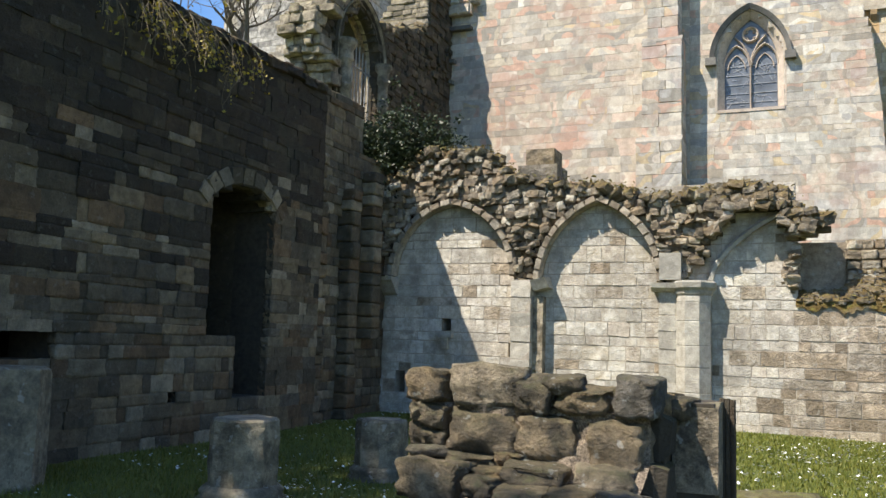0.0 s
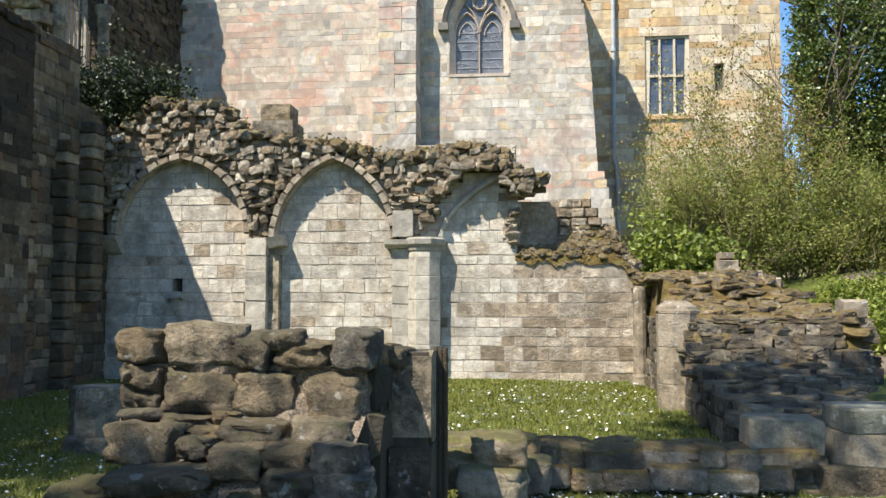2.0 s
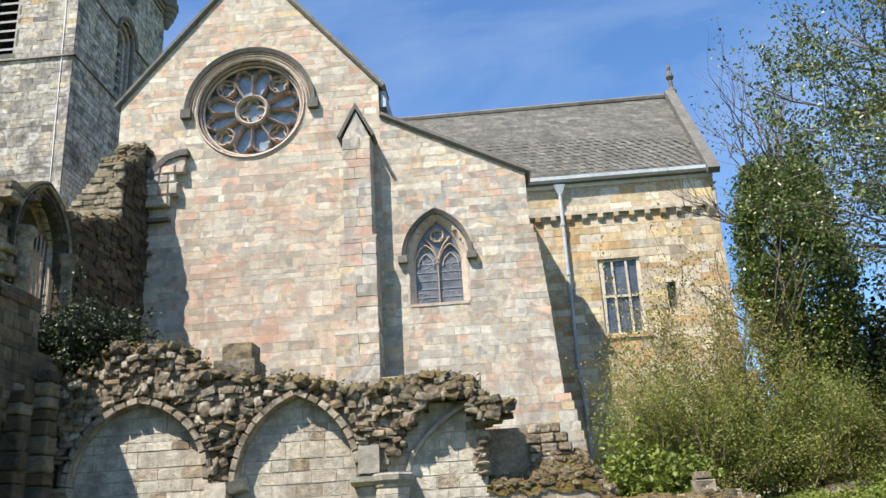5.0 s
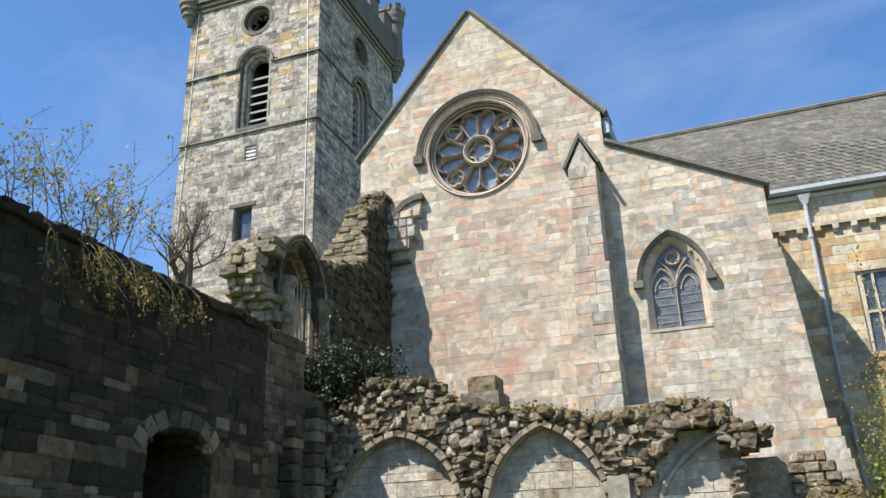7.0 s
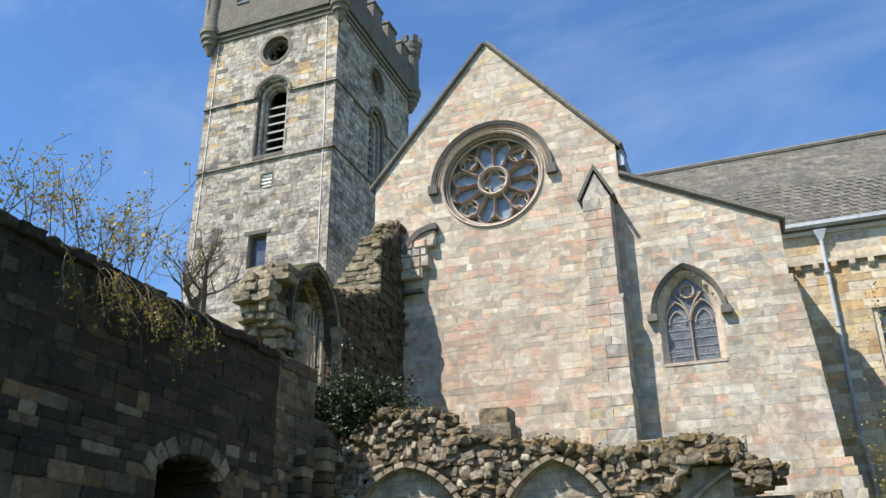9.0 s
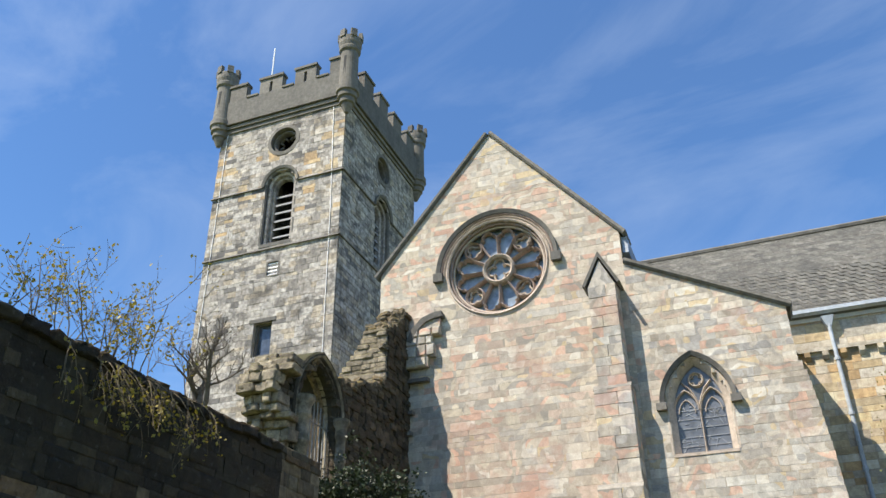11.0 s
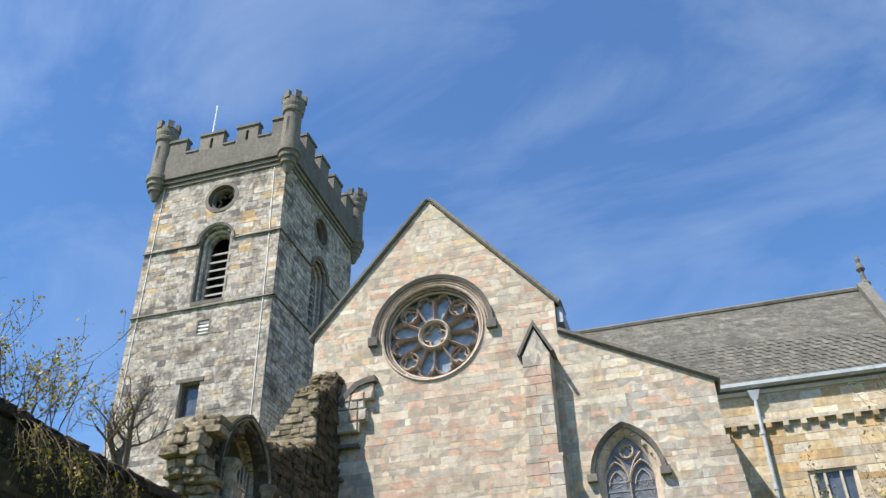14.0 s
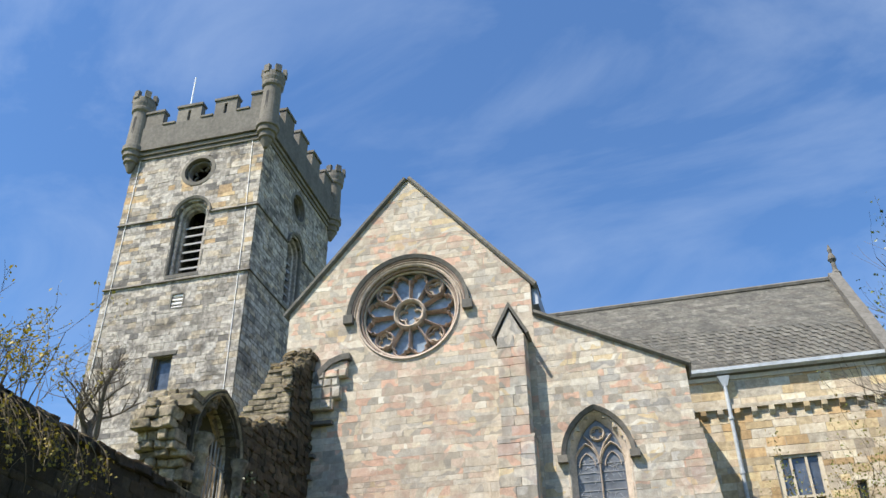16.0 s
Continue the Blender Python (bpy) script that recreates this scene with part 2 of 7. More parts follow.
M_BANKD = stone_mat("dark_slab_stone", [(0.16, 0.13, 0.095), (0.11, 0.092, 0.07), (0.21, 0.18, 0.135), (0.085, 0.072, 0.055), (0.25, 0.215, 0.165), (0.13, 0.1, 0.065)], stain=(0.04, 0.036, 0.026), stain_amt=0.7, moss=0.5, moss_col=(0.12, 0.085, 0.02), bump=1.1, lichen=0.4, mottle=0.9, blotch=0.6, vary=0.6, relief=0.05)
M_PITTED = stone_mat("pitted_brown_ashlar", [(0.43, 0.37, 0.29), (0.37, 0.31, 0.235), (0.47, 0.42, 0.345), (0.33, 0.27, 0.2), (0.41, 0.365, 0.3), (0.22, 0.18, 0.13)], stain=(0.15, 0.12, 0.08), stain_amt=0.75, bump=1.1, lichen=0.35, mottle=0.95, vary=0.5, streak=0.5, blotch=0.4, blotch_col=(0.14, 0.11, 0.07), relief=0.05)
M_BLOCK = stone_mat("lichen_brown_boulder", [(0.22, 0.165, 0.1), (0.27, 0.21, 0.135), (0.17, 0.135, 0.09), (0.31, 0.255, 0.18), (0.23, 0.16, 0.085), (0.19, 0.17, 0.14)], stain=(0.06, 0.05, 0.036), stain_amt=0.6, moss=0.35, moss_col=(0.08, 0.07, 0.018), bump=1.3, lichen=0.5, mottle=1.0, streak=0.5, vary=0.6, relief=0.05, blotch=0.85, grain=1.6)
M_MORTAR = plain_mat("lime_mortar", (0.36, 0.32, 0.26), 0.95, var=0.3, scale=14, bump=0.8)
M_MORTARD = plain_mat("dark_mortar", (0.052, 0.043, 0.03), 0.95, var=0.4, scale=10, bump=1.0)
M_GRIT = plain_mat("gritty_tan_mortar", (0.19, 0.15, 0.108), 0.95, var=0.9, scale=60, bump=1.0)
M_CHURCHJOINT = plain_mat("church_mortar", (0.4, 0.345, 0.275), 0.95, var=0.2, scale=10, bump=0.3)
M_SLATE = plain_mat("grey_slate", (0.12, 0.12, 0.105), 0.75, var=0.35, scale=5, bump=0.4)
M_LEAD = plain_mat("weathered_lead", (0.3, 0.33, 0.37), 0.5, 0.3, var=0.15)
M_PIPE = plain_mat("grey_painted_iron", (0.42, 0.46, 0.5), 0.45, 0.0, var=0.15)
M_IRON = plain_mat("pale_rusted_iron", (0.3, 0.28, 0.25), 0.6, 0.4, var=0.3)
M_WOODP = plain_mat("cream_painted_wood", (0.55, 0.49, 0.38), 0.6, var=0.15)
M_LOUVRE = plain_mat("slate_louvre", (0.28, 0.29, 0.3), 0.7, var=0.2)
# near-black base colour that stands in for the darkness of unlit rooms
M_VOID = plain_mat("interior_shade_dark", (0.05, 0.05, 0.05), 0.95, var=0.2)
M_BARK = plain_mat("grey_brown_bark", (0.12, 0.10, 0.08), 0.9, var=0.4, scale=20, bump=1.0)
M_TWIG = plain_mat("pale_tan_twig", (0.16, 0.125, 0.075), 0.85, var=0.3)
M_EARTH = plain_mat("trodden_earth_path", (0.15, 0.118, 0.088), 0.95, var=0.3, scale=22, bump=0.3)
M_WHITE = plain_mat("white_painted_pole", (0.8, 0.8, 0.8), 0.5, var=0.05)


def glass_mat(name, col, rough):
    m, nt, b = base_mat(name, rough)
    b.inputs["Base Color"].default_value = (*col, 1)
    b.inputs["Specular IOR Level"].default_value = 0.8
    geo = nt.nodes.new("ShaderNodeNewGeometry")
    n = noise_node(nt, geo.outputs["Position"], 2.5, 4)
    nt.links.new(ramp(nt, n, [(0.3, tuple(c * 0.6 for c in col)), (0.7, tuple(c * 1.5 for c in col))]), b.inputs["Base Color"])
    add_bump(nt, b, n, 0.15, 0.02)
    return m


M_LEADGLASS = glass_mat("dark_leaded_glass", (0.12, 0.13, 0.145), 0.3)
M_ROSEGLASS = glass_mat("blue_grey_glass", (0.2, 0.25, 0.31), 0.25)
M_GLASS = glass_mat("window_glass", (0.07, 0.085, 0.11), 0.08)
M_CAME = plain_mat("lead_came", (0.3, 0.31, 0.33), 0.6, 0.2, var=0.1)
M_DARKIVY = leaf_mat("dusky_evergreen_leaf", [(0.012, 0.022, 0.008), (0.025, 0.04, 0.012), (0.045, 0.06, 0.02)], 0.5, 0.1)
M_IVY = leaf_mat("dark_ivy_leaf", [(0.025, 0.05, 0.01), (0.06, 0.1, 0.02), (0.12, 0.16, 0.035), (0.2, 0.24, 0.06)], 0.35, 0.2)
M_FRESH = leaf_mat("fresh_green_leaf", [(0.1, 0.15, 0.022), (0.19, 0.24, 0.038), (0.28, 0.31, 0.06)], 0.5, 0.35)
M_HEDGE = leaf_mat("hedge_leaf", [(0.09, 0.13, 0.018), (0.17, 0.22, 0.032), (0.26, 0.3, 0.06)], 0.5, 0.3)
M_SPRING = leaf_mat("olive_spring_leaf", [(0.17, 0.21, 0.045), (0.22, 0.27, 0.06), (0.29, 0.32, 0.08), (0.33, 0.3, 0.1)], 0.6, 0.45)
M_BRONZE = leaf_mat("bronze_young_leaf", [(0.15, 0.18, 0.035), (0.24, 0.25, 0.06), (0.3, 0.2, 0.07), (0.2, 0.24, 0.05)], 0.55, 0.35)
M_YELLOW = leaf_mat("yellow_green_leaf", [(0.26, 0.21, 0.02), (0.4, 0.31, 0.03), (0.24, 0.22, 0.05)], 0.55, 0.3)
M_BLADE = leaf_mat("grass_blade", [(0.09, 0.115, 0.014), (0.15, 0.17, 0.024), (0.23, 0.22, 0.045)], 0.6, 0.25)
M_PETAL = leaf_mat("white_daisy_petal", [(0.75, 0.75, 0.72), (0.85, 0.85, 0.82)], 0.7, 0.1)


def grass_mat():
    m, nt, b = base_mat("mown_grass", 0.95)
    geo = nt.nodes.new("ShaderNodeNewGeometry")
    p = geo.outputs["Position"]
    a = noise_node(nt, p, 26, 6, 0.75)
    c = ramp(nt, a, [(0.3, (0.065, 0.08, 0.012)), (0.55, (0.125, 0.15, 0.022)), (0.75, (0.2, 0.2, 0.045))])
    c = mix(nt, 0.6, c, ramp(nt, noise_node(nt, p, 0.8, 5), [(0.35, (0.35, 0.37, 0.3)), (0.65, (0.62, 0.6, 0.45))]), "OVERLAY")
    nt.links.new(c, b.inputs["Base Color"])
    add_bump(nt, b, a, 1.0, 0.05)
    return m


M_GRASS = grass_mat()

# ---- building helpers ----


def link_part(ob, parent):
    """Hang ob under parent, both keeping their places."""
    ob.parent = parent
    if parent is not None:
        ob.matrix_parent_inverse = parent.matrix_basis.inverted()
    return ob


def to_mesh(name, verts, faces, mat, smooth=False):
    me = bpy.data.meshes.new(name)
    me.from_pydata([tuple(map(float, v)) for v in verts], [], [tuple(map(int, q)) for q in faces])
    if mat:
        me.materials.append(mat)
    if smooth:
        me.polygons.foreach_set("use_smooth", [True] * len(me.polygons))
    return me


def part(name, geo, mat, parent=None, label="", smooth=False):
    """One mesh object from (verts, faces) or a bmesh, under a thing or a part."""
    if isinstance(geo, bmesh.types.BMesh):
        me = bpy.data.meshes.new(name)
        geo.to_mesh(me)
        geo.free()
        me.materials.append(mat)
        if smooth:
            me.polygons.foreach_set("use_smooth", [True] * len(me.polygons))
    else:
        me = to_mesh(name, geo[0], geo[1], mat, smooth)
    ob = new(name, me)
    if parent is not None:
        link_part(ob, parent)
    return tagged(ob, label)


def thing(name, loc, label, category, group="", kind=""):
    ob = new(name)
    ob.matrix_basis = Matrix.Translation(loc)
    return tagged(ob, label, category, group, kind)


class Geo:
    """Collects vertices and faces of one mesh."""

    def __init__(self):
        self.v, self.f = [], []

    def add(self, verts, faces):
        k = len(self.v)
        self.v.extend(verts)
        self.f.extend([tuple(i + k for i in q) for q in faces])
        return self

    def box(self, x0, x1, y0, y1, z0, z1, m=None):
        vs = [(x, y, z) for x in (x0, x1) for y in (y0, y1) for z in (z0, z1)]
        if m is not None:
            vs = [tuple(m @ Vector(p)) for p in vs]
        return self.add(vs, [(0, 1, 3, 2), (4, 6, 7, 5), (0, 4, 5, 1), (2, 3, 7, 6), (0, 2, 6, 4), (1, 5, 7, 3)])

    def out(self):
        return self.v, self.f


def tube(path, radii, sides=8, caps=True):
    """A round tube along a path of points."""
    g = Geo()
    pts = [Vector(p) for p in path]
    if isinstance(radii, (int, float)):
        radii = [radii] * len(pts)
    side = None
    for i, p in enumerate(pts):
        d = (pts[min(i + 1, len(pts) - 1)] - pts[max(i - 1, 0)]).normalized()
        if side is None:
            side = d.orthogonal().normalized()
        side = (side - d * side.dot(d))
        side = side.normalized() if side.length > 1e-6 else d.orthogonal().normalized()
        up = d.cross(side)
        for k in range(sides):
            a = 2 * math.pi * k / sides
            g.v.append(tuple(p + (side * math.cos(a) + up * math.sin(a)) * radii[i]))
    n = len(pts)
    for i in range(n - 1):
        for k in range(sides):
            a, b = i * sides + k, i * sides + (k + 1) % sides
            g.f.append((a, b, b + sides, a + sides))
    if caps:
        g.f.append(tuple(range(sides - 1, -1, -1)))
        g.f.append(tuple((n - 1) * sides + k for k in range(sides)))
    return g.out()


def lathe(profile, cx, cy, sides=20, phase=0.0):
    """A turned body about an upright axis; profile of (radius, z)."""
    g = Geo()
    for r, z in profile:
        for k in range(sides):
            a = 2 * math.pi * (k + phase) / sides
            g.v.append((cx + r * math.cos(a), cy + r * math.sin(a), z))
    for i in range(len(profile) - 1):
        for k in range(sides):
            a, b = i * sides + k, i * sides + (k + 1) % sides
            g.f.append((a, b, b + sides, a + sides))
    g.f.append(tuple(range(sides - 1, -1, -1)))
    g.f.append(tuple((len(profile) - 1) * sides + k for k in range(sides)))
    return g.out()


def face_frame(origin, u, n):
    """A wall's own axes: u along it, v up, w out of its face."""
    u, n = Vector(u), Vector(n)
    return Matrix(((u.x, 0, n.x, origin[0]), (u.y, 0, n.y, origin[1]), (u.z, 1, n.z, origin[2]), (0, 0, 0, 1)))


def sweep(m, path, profile, closed=False):
    """A moulding: profile of (offset across the path, out of the wall), along a path of (u, v) on a wall."""
    g = Geo()
    n = len(path)
    for i, (u, v) in enumerate(path):
        a = path[(i - 1) % n] if closed or i else path[0]
        b = path[(i + 1) % n] if closed or i < n - 1 else path[-1]
        d = Vector((b[0] - a[0], b[1] - a[1])).normalized()
        k = 1.0
        if (closed or 0 < i < n - 1):
            d1 = Vector((u - a[0], v - a[1])).normalized()
            k = 1 / max(0.5, abs(d1.dot(d)))
        nx, ny = -d.y * k, d.x * k
        for o, w in profile:
            g.v.append(tuple(m @ Vector((u + nx * o, v + ny * o, w))))
    q = len(profile)
    for i in range(n if closed else n - 1):
        for j in range(q):
            a, b = i * q + j, i * q + (j + 1) % q
            c, e = ((i + 1) % n) * q + (j + 1) % q, ((i + 1) % n) * q + j
            g.f.append((a, e, c, b))
    if not closed:
        g.f.append(tuple(range(q)))
        g.f.append(tuple((n - 1) * q + j for j in range(q - 1, -1, -1)))
    return g.out()


def arc(cu, cv, r, a0, a1, n):
    return [(cu + r * math.cos(radians(a0 + (a1 - a0) * i / n)), cv + r * math.sin(radians(a0 + (a1 - a0) * i / n))) for i in range(n + 1)]


def pointed(cu, spring, half, rise, n=10):
    """A pointed arch from its left to its right springing."""
    c = (rise * rise - half * half) / (2 * half)
    r = half + c
    top = math.degrees(math.asin(min(1, rise / r)))
    left = arc(cu + c, spring, r, 180, 180 - top, n)
    right = arc(cu - c, spring, r, top, 0, n)
    return left + right[1:]


def in_pointed(cu, spring, half, rise, v):
    """Half the width of a pointed opening at the height v."""
    if v <= spring:
        return half
    c = (rise * rise - half * half) / (2 * half)
    r = half + c
    d = r * r - (v - spring) ** 2
    return max(0.0, math.sqrt(d) - c) if d > 0 else 0.0


def cut(spans, a, b):
    """Take the stretch a..b out of a list of stretches."""
    out = []
    for s, e in spans:
        if b <= s or a >= e:
            out.append((s, e))
        else:
            if a > s:
                out.append((s, a))
            if b < e:
                out.append((b, e))
    return out


def unit_stone(seed, soft=0.06, uneven=0.09):
    """A dressed block one unit in size, its face a little uneven and its arrises worn."""
    r = random.Random(seed)
    vs = []
    for w, inset in ((-0.5, 0.0), (0.12, 0.0), (0.5, soft)):
        for su, sv in ((-1, -1), (1, -1), (1, 1), (-1, 1)):
            j = 0.02 if w > -0.5 else 0
            vs.append((su * (0.5 - inset * 0.6) + r.uniform(-j, j), sv * (0.5 - inset) + r.uniform(-j, j) * 1.6, w + (r.uniform(-uneven, uneven) if w == 0.5 else 0)))
    fs = [(8, 9, 10, 11)]
    for k in range(2):
        for i in range(4):
            a, b = k * 4 + i, k * 4 + (i + 1) % 4
            fs.append((a, b, b + 4, a + 4))
    return vs, fs


def unit_boulder(seed, cuts=3, rough=0.16, square=0.55):
    """An uneven field stone one unit in size."""
    off = Vector((seed * 7.3, seed * 3.1, seed * 1.7))
    n = cuts
    vs, fs, idx = [], [], {}

    def vert(p):
        key = tuple(round(c, 4) for c in p)
        if key not in idx:
            q = Vector(p)
            s = q.normalized() * 0.5
            q = q * square + s * (1 - square) * 1.15
            q += noise.noise_vector(Vector(p) * 2.1 + off) * rough
            q += noise.noise_vector(Vector(p) * 5.0 + off) * rough * 0.35
            if cuts > 5:
                q += noise.noise_vector(Vector(p) * 11.0 + off) * rough * 0.22
                q -= q.normalized() * abs(noise.noise(Vector(p) * 3.0 + off)) * rough * 0.5
            idx[key] = len(vs)
            vs.append(tuple(q))
        return idx[key]
    for ax in range(3):
        for sg in (-0.5, 0.5):
            for i in range(n):
                for j in range(n):
                    quad = []
                    for di, dj in ((0, 0), (1, 0), (1, 1), (0, 1)):
                        p = [0, 0, 0]
                        p[ax], p[(ax + 1) % 3], p[(ax + 2) % 3] = sg, (i + di) / n - 0.5, (j + dj) / n - 0.5
                        quad.append(vert(p))
                    fs.append(tuple(quad if sg > 0 else quad[::-1]))
    return vs, fs


UNITS = {}


def unit_mesh(kind, k, mat):
    key = (kind, k, mat.name)
    if key not in UNITS:
        if kind == "ashlar":
            g = unit_stone(k, 0.03, 0.04)
        elif kind == "rough":
            g = unit_stone(k + 50, 0.13)
        elif kind == "squared":
            g = unit_boulder(k + 70, 6, 0.07, 0.95)
        elif kind == "flush":
            g = unit_stone(k + 30, 0.012, 0.012)
        elif kind == "worn":
            g = unit_boulder(k + 90, 4, 0.075, 0.97)
        elif kind == "boulder":
            g = unit_boulder(k)
        elif kind == "coarse":
            g = unit_boulder(k + 20, 2, 0.13, 0.62)
        else:
            g = unit_boulder(k + 40, 8, 0.12, 0.7)
        UNITS[key] = (to_mesh(kind, g[0], g[1], mat, kind in ("big", "squared", "worn")), np.array(g[0]), g[1])
    return UNITS[key]


def lay(pieces, kind, mat, parent, name="stone", singles=300, key=None, variants=8, rest_label=""):
    """Lay pieces (matrices) on a wall: the chosen ones as objects of their own, the rest as one mesh."""
    if key:
        pieces = sorted(pieces, key=key)
    rng = random.Random(len(pieces))
    g_v, g_f, k0 = [], [], 0
    for i, m in enumerate(pieces):
        me, vs, fs = unit_mesh(kind, rng.randrange(variants), mat)
        if i < singles:
            ob = new(name, me)
            ob.matrix_basis = m
            link_part(ob, parent)
        else:
            a = np.array(m)
            g_v.append(vs @ a[:3, :3].T + a[:3, 3])
            g_f.extend([tuple(q + k0 for q in f) for f in fs])
            k0 += len(vs)
    if g_v:
        ob = part(name + "work", (np.concatenate(g_v), g_f), mat, parent)
        tagged(ob, rest_label, kind="stuff")


def courses(v0, v1, lo, hi, rng):
    rows, v = [], v0
    while v < v1 - 0.02:
        h = min(rng.uniform(lo, hi), v1 - v)
        if v1 - (v + h) < lo * 0.5:
            h = v1 - v
        rows.append((v, v + h))
        v += h
    return rows


def masonry(name, m, rows, spans, thick, stone, joint, parent, length=(0.35, 0.8), kind="ashlar", proud=0.02, gap=0.012,
            singles=300, seed=1, label="", key=None, pick=None, depth=0.1, tilt=0.0, core=0.014):
    """A wall of coursed stones: its core row by row with real openings, its stones laid before it."""
    rng = random.Random(seed)
    g = Geo()
    laid, other = [], []
    below = []
    for lo, hi in rows:
        row = []
        for a, b in spans((lo + hi) / 2):
            if b - a < 0.03:
                continue
            k = len(g.v)
            g.box(a, b, lo, hi, -thick, -core, m)
            for pa, pb, pk in below:        # tie the courses into one body
                if pa < b and pb > a:
                    g.f.append((pk + 2, pk + 6, k))
            row.append((a, b, k))
            u = a
            while u < b - 1e-4:
                l = rng.uniform(*length)
                if b - (u + l) < length[0] * 0.6:
                    l = b - u
                p = rng.uniform(0.0, 1.0) * proud
                mm = m @ Matrix.Translation((u + l / 2, (lo + hi) / 2, p - depth / 2)) @ pose(0, 0, 0, 0, 0, rng.uniform(-tilt, tilt)) @ Matrix.Diagonal((max(0.02, l - gap), hi - lo - gap, depth, 1))
                (other if pick and pick(u + l / 2, (lo + hi) / 2, rng) else laid).append(mm)
                u += l
        below = row
    wall = part(name, g.out(), joint, parent, label)
    lay(laid, kind, stone, wall, singles=singles, key=key)
    return wall, other


NEAR = Vector((0, 0, 1.6))


def by_plan(mm):
    return (mm.translation - NEAR).length


def leaves(centres, size, rng_seed, squash=1.0, up=0.3, elong=1.5):
    """Many small bent leaves (two triangles each side of the midrib) at the centres."""
    r = np.random.default_rng(rng_seed)
    c = np.asarray(centres, float)
    n = len(c)
    d = r.normal(size=(n, 3)); d[:, 2] += up
    d /= np.linalg.norm(d, axis=1)[:, None]
    e = np.cross(d, r.normal(size=(n, 3)))
    e /= np.linalg.norm(e, axis=1)[:, None] + 1e-9
    nn = np.cross(d, e)
    s = size * r.uniform(0.6, 1.35, (n, 1))
    v = np.empty((n, 4, 3))
    v[:, 0] = c - e * s * elong * 0.5
    v[:, 1] = c + nn * s * 0.5 + d * s * 0.14
    v[:, 2] = c + e * s * elong * 0.5
    v[:, 3] = c - nn * s * 0.5 + d * s * 0.14
    return v.reshape(-1, 3), n


def leaf_part(name, centres, size, mat, parent, seed, label="", kind="", up=0.3, elong=1.5):
    v, n = leaves(centres, size, seed, up=up, elong=elong)
    me = bpy.data.meshes.new(name)
    me.vertices.add(len(v))
    me.vertices.foreach_set("co", v.astype(np.float32).ravel())
    me.loops.add(n * 6)
    idx = np.arange(n)[:, None] * 4 + np.array([0, 1, 2, 0, 2, 3])
    me.loops.foreach_set("vertex_index", idx.ravel().astype(np.int32))
    me.polygons.add(n * 2)
    me.polygons.foreach_set("loop_start", np.arange(n * 2, dtype=np.int32) * 3)
    me.update(calc_edges=True)
    me.validate()
    me.materials.append(mat)
    ob = new(name, me)
    if parent is not None:
        link_part(ob, parent)
    return tagged(ob, label, kind=kind)

# ---- ground ----


def smooth(a, b, x):
    t = min(1.0, max(0.0, (x - a) / (b - a)))
    return t * t * (3 - 2 * t)


def ground_z(x, y):
    z = -0.08 - 0.1 * smooth(-6, -9, x)
    z += 0.55 * smooth(2.6, 4.5, x) * smooth(3, 9, y)
    z += 0.4 * smooth(5.0, 9.0, x) * smooth(10, 20, y)
    z += 1.5 * smooth(18.4, 21.0, y) * smooth(-12, -10, x)
    z += 0.05 * noise.noise(Vector((x * 0.5, y * 0.5, 3.0)))
    return z


def path_mid(y):
    return 4.6 + 0.27 * (y - 10) + 0.15 * math.sin(y * 0.7)


def build_ground():
    xs = sorted({round(v, 2) for v in [*np.arange(-14, 14, 0.4), -1500, -400, -120, -60, -35, -22, 20, 35, 60, 120, 400, 1500]})
    ys = sorted({round(v, 2) for v in [*np.arange(-4, 26, 0.4), -1500, -400, -120, -50, -20, -10, 32, 45, 70, 130, 400, 1500]})
    vs = [(x, y, ground_z(x, y)) for y in ys for x in xs]
    w = len(xs)
    fs = [(j * w + i, j * w + i + 1, (j + 1) * w + i + 1, (j + 1) * w + i) for j in range(len(ys) - 1) for i in range(w - 1)]
    tagged(part("ground", (vs, fs), M_GRASS, None, "mown green grass court beside the ruins", True), category="grass", kind="structure")
    g = Geo()
    n = 40
    for i in range(n + 1):
        y = 7.5 + 17 * i / n
        for k in range(5):
            x = path_mid(y) + (k - 2) / 2 * (0.62 + 0.1 * math.sin(y * 2.3 + k))
            g.v.append((x, y, ground_z(x, y) + 0.015 - (0.03 if k in (0, 4) else 0)))
    for i in range(n):
        for k in range(4):
            a = i * 5 + k
            g.f.append((a, a + 1, a + 6, a + 5))
    tagged(part("path", g.out(), M_EARTH, None, "trodden brown earth path climbing past the rubble", True), category="path", kind="structure")


build_ground()

# ---- church: gable, side aisle, wing ----
church = thing("church", (-3, 27, 0), "sandstone abbey church with a rose window gable", "church")
SOUTH = face_frame((0, 25, 0), (1, 0, 0), (0, -1, 0))
rng = random.Random(3)
APEX, SLOPE, GL, GR = (-7.75, 21.35), 1.19, -12.15, -3.3
ROSE = (-7.66, 15.63)


def right_edge(v):
    pts = [(0, 2.5), (4.0, 2.32), (5.3, 2.03), (5.32, 1.86), (6.9, 1.76), (8.2, 1.69), (9.45, 1.58), (10.3, 1.48), (10.9, 1.3), (20, 1.3)]
    for (a, xa), (b, xb) in zip(pts, pts[1:]):
        if a <= v <= b:
            return xa + (xb - xa) * (v - a) / (b - a)
    return 1.3


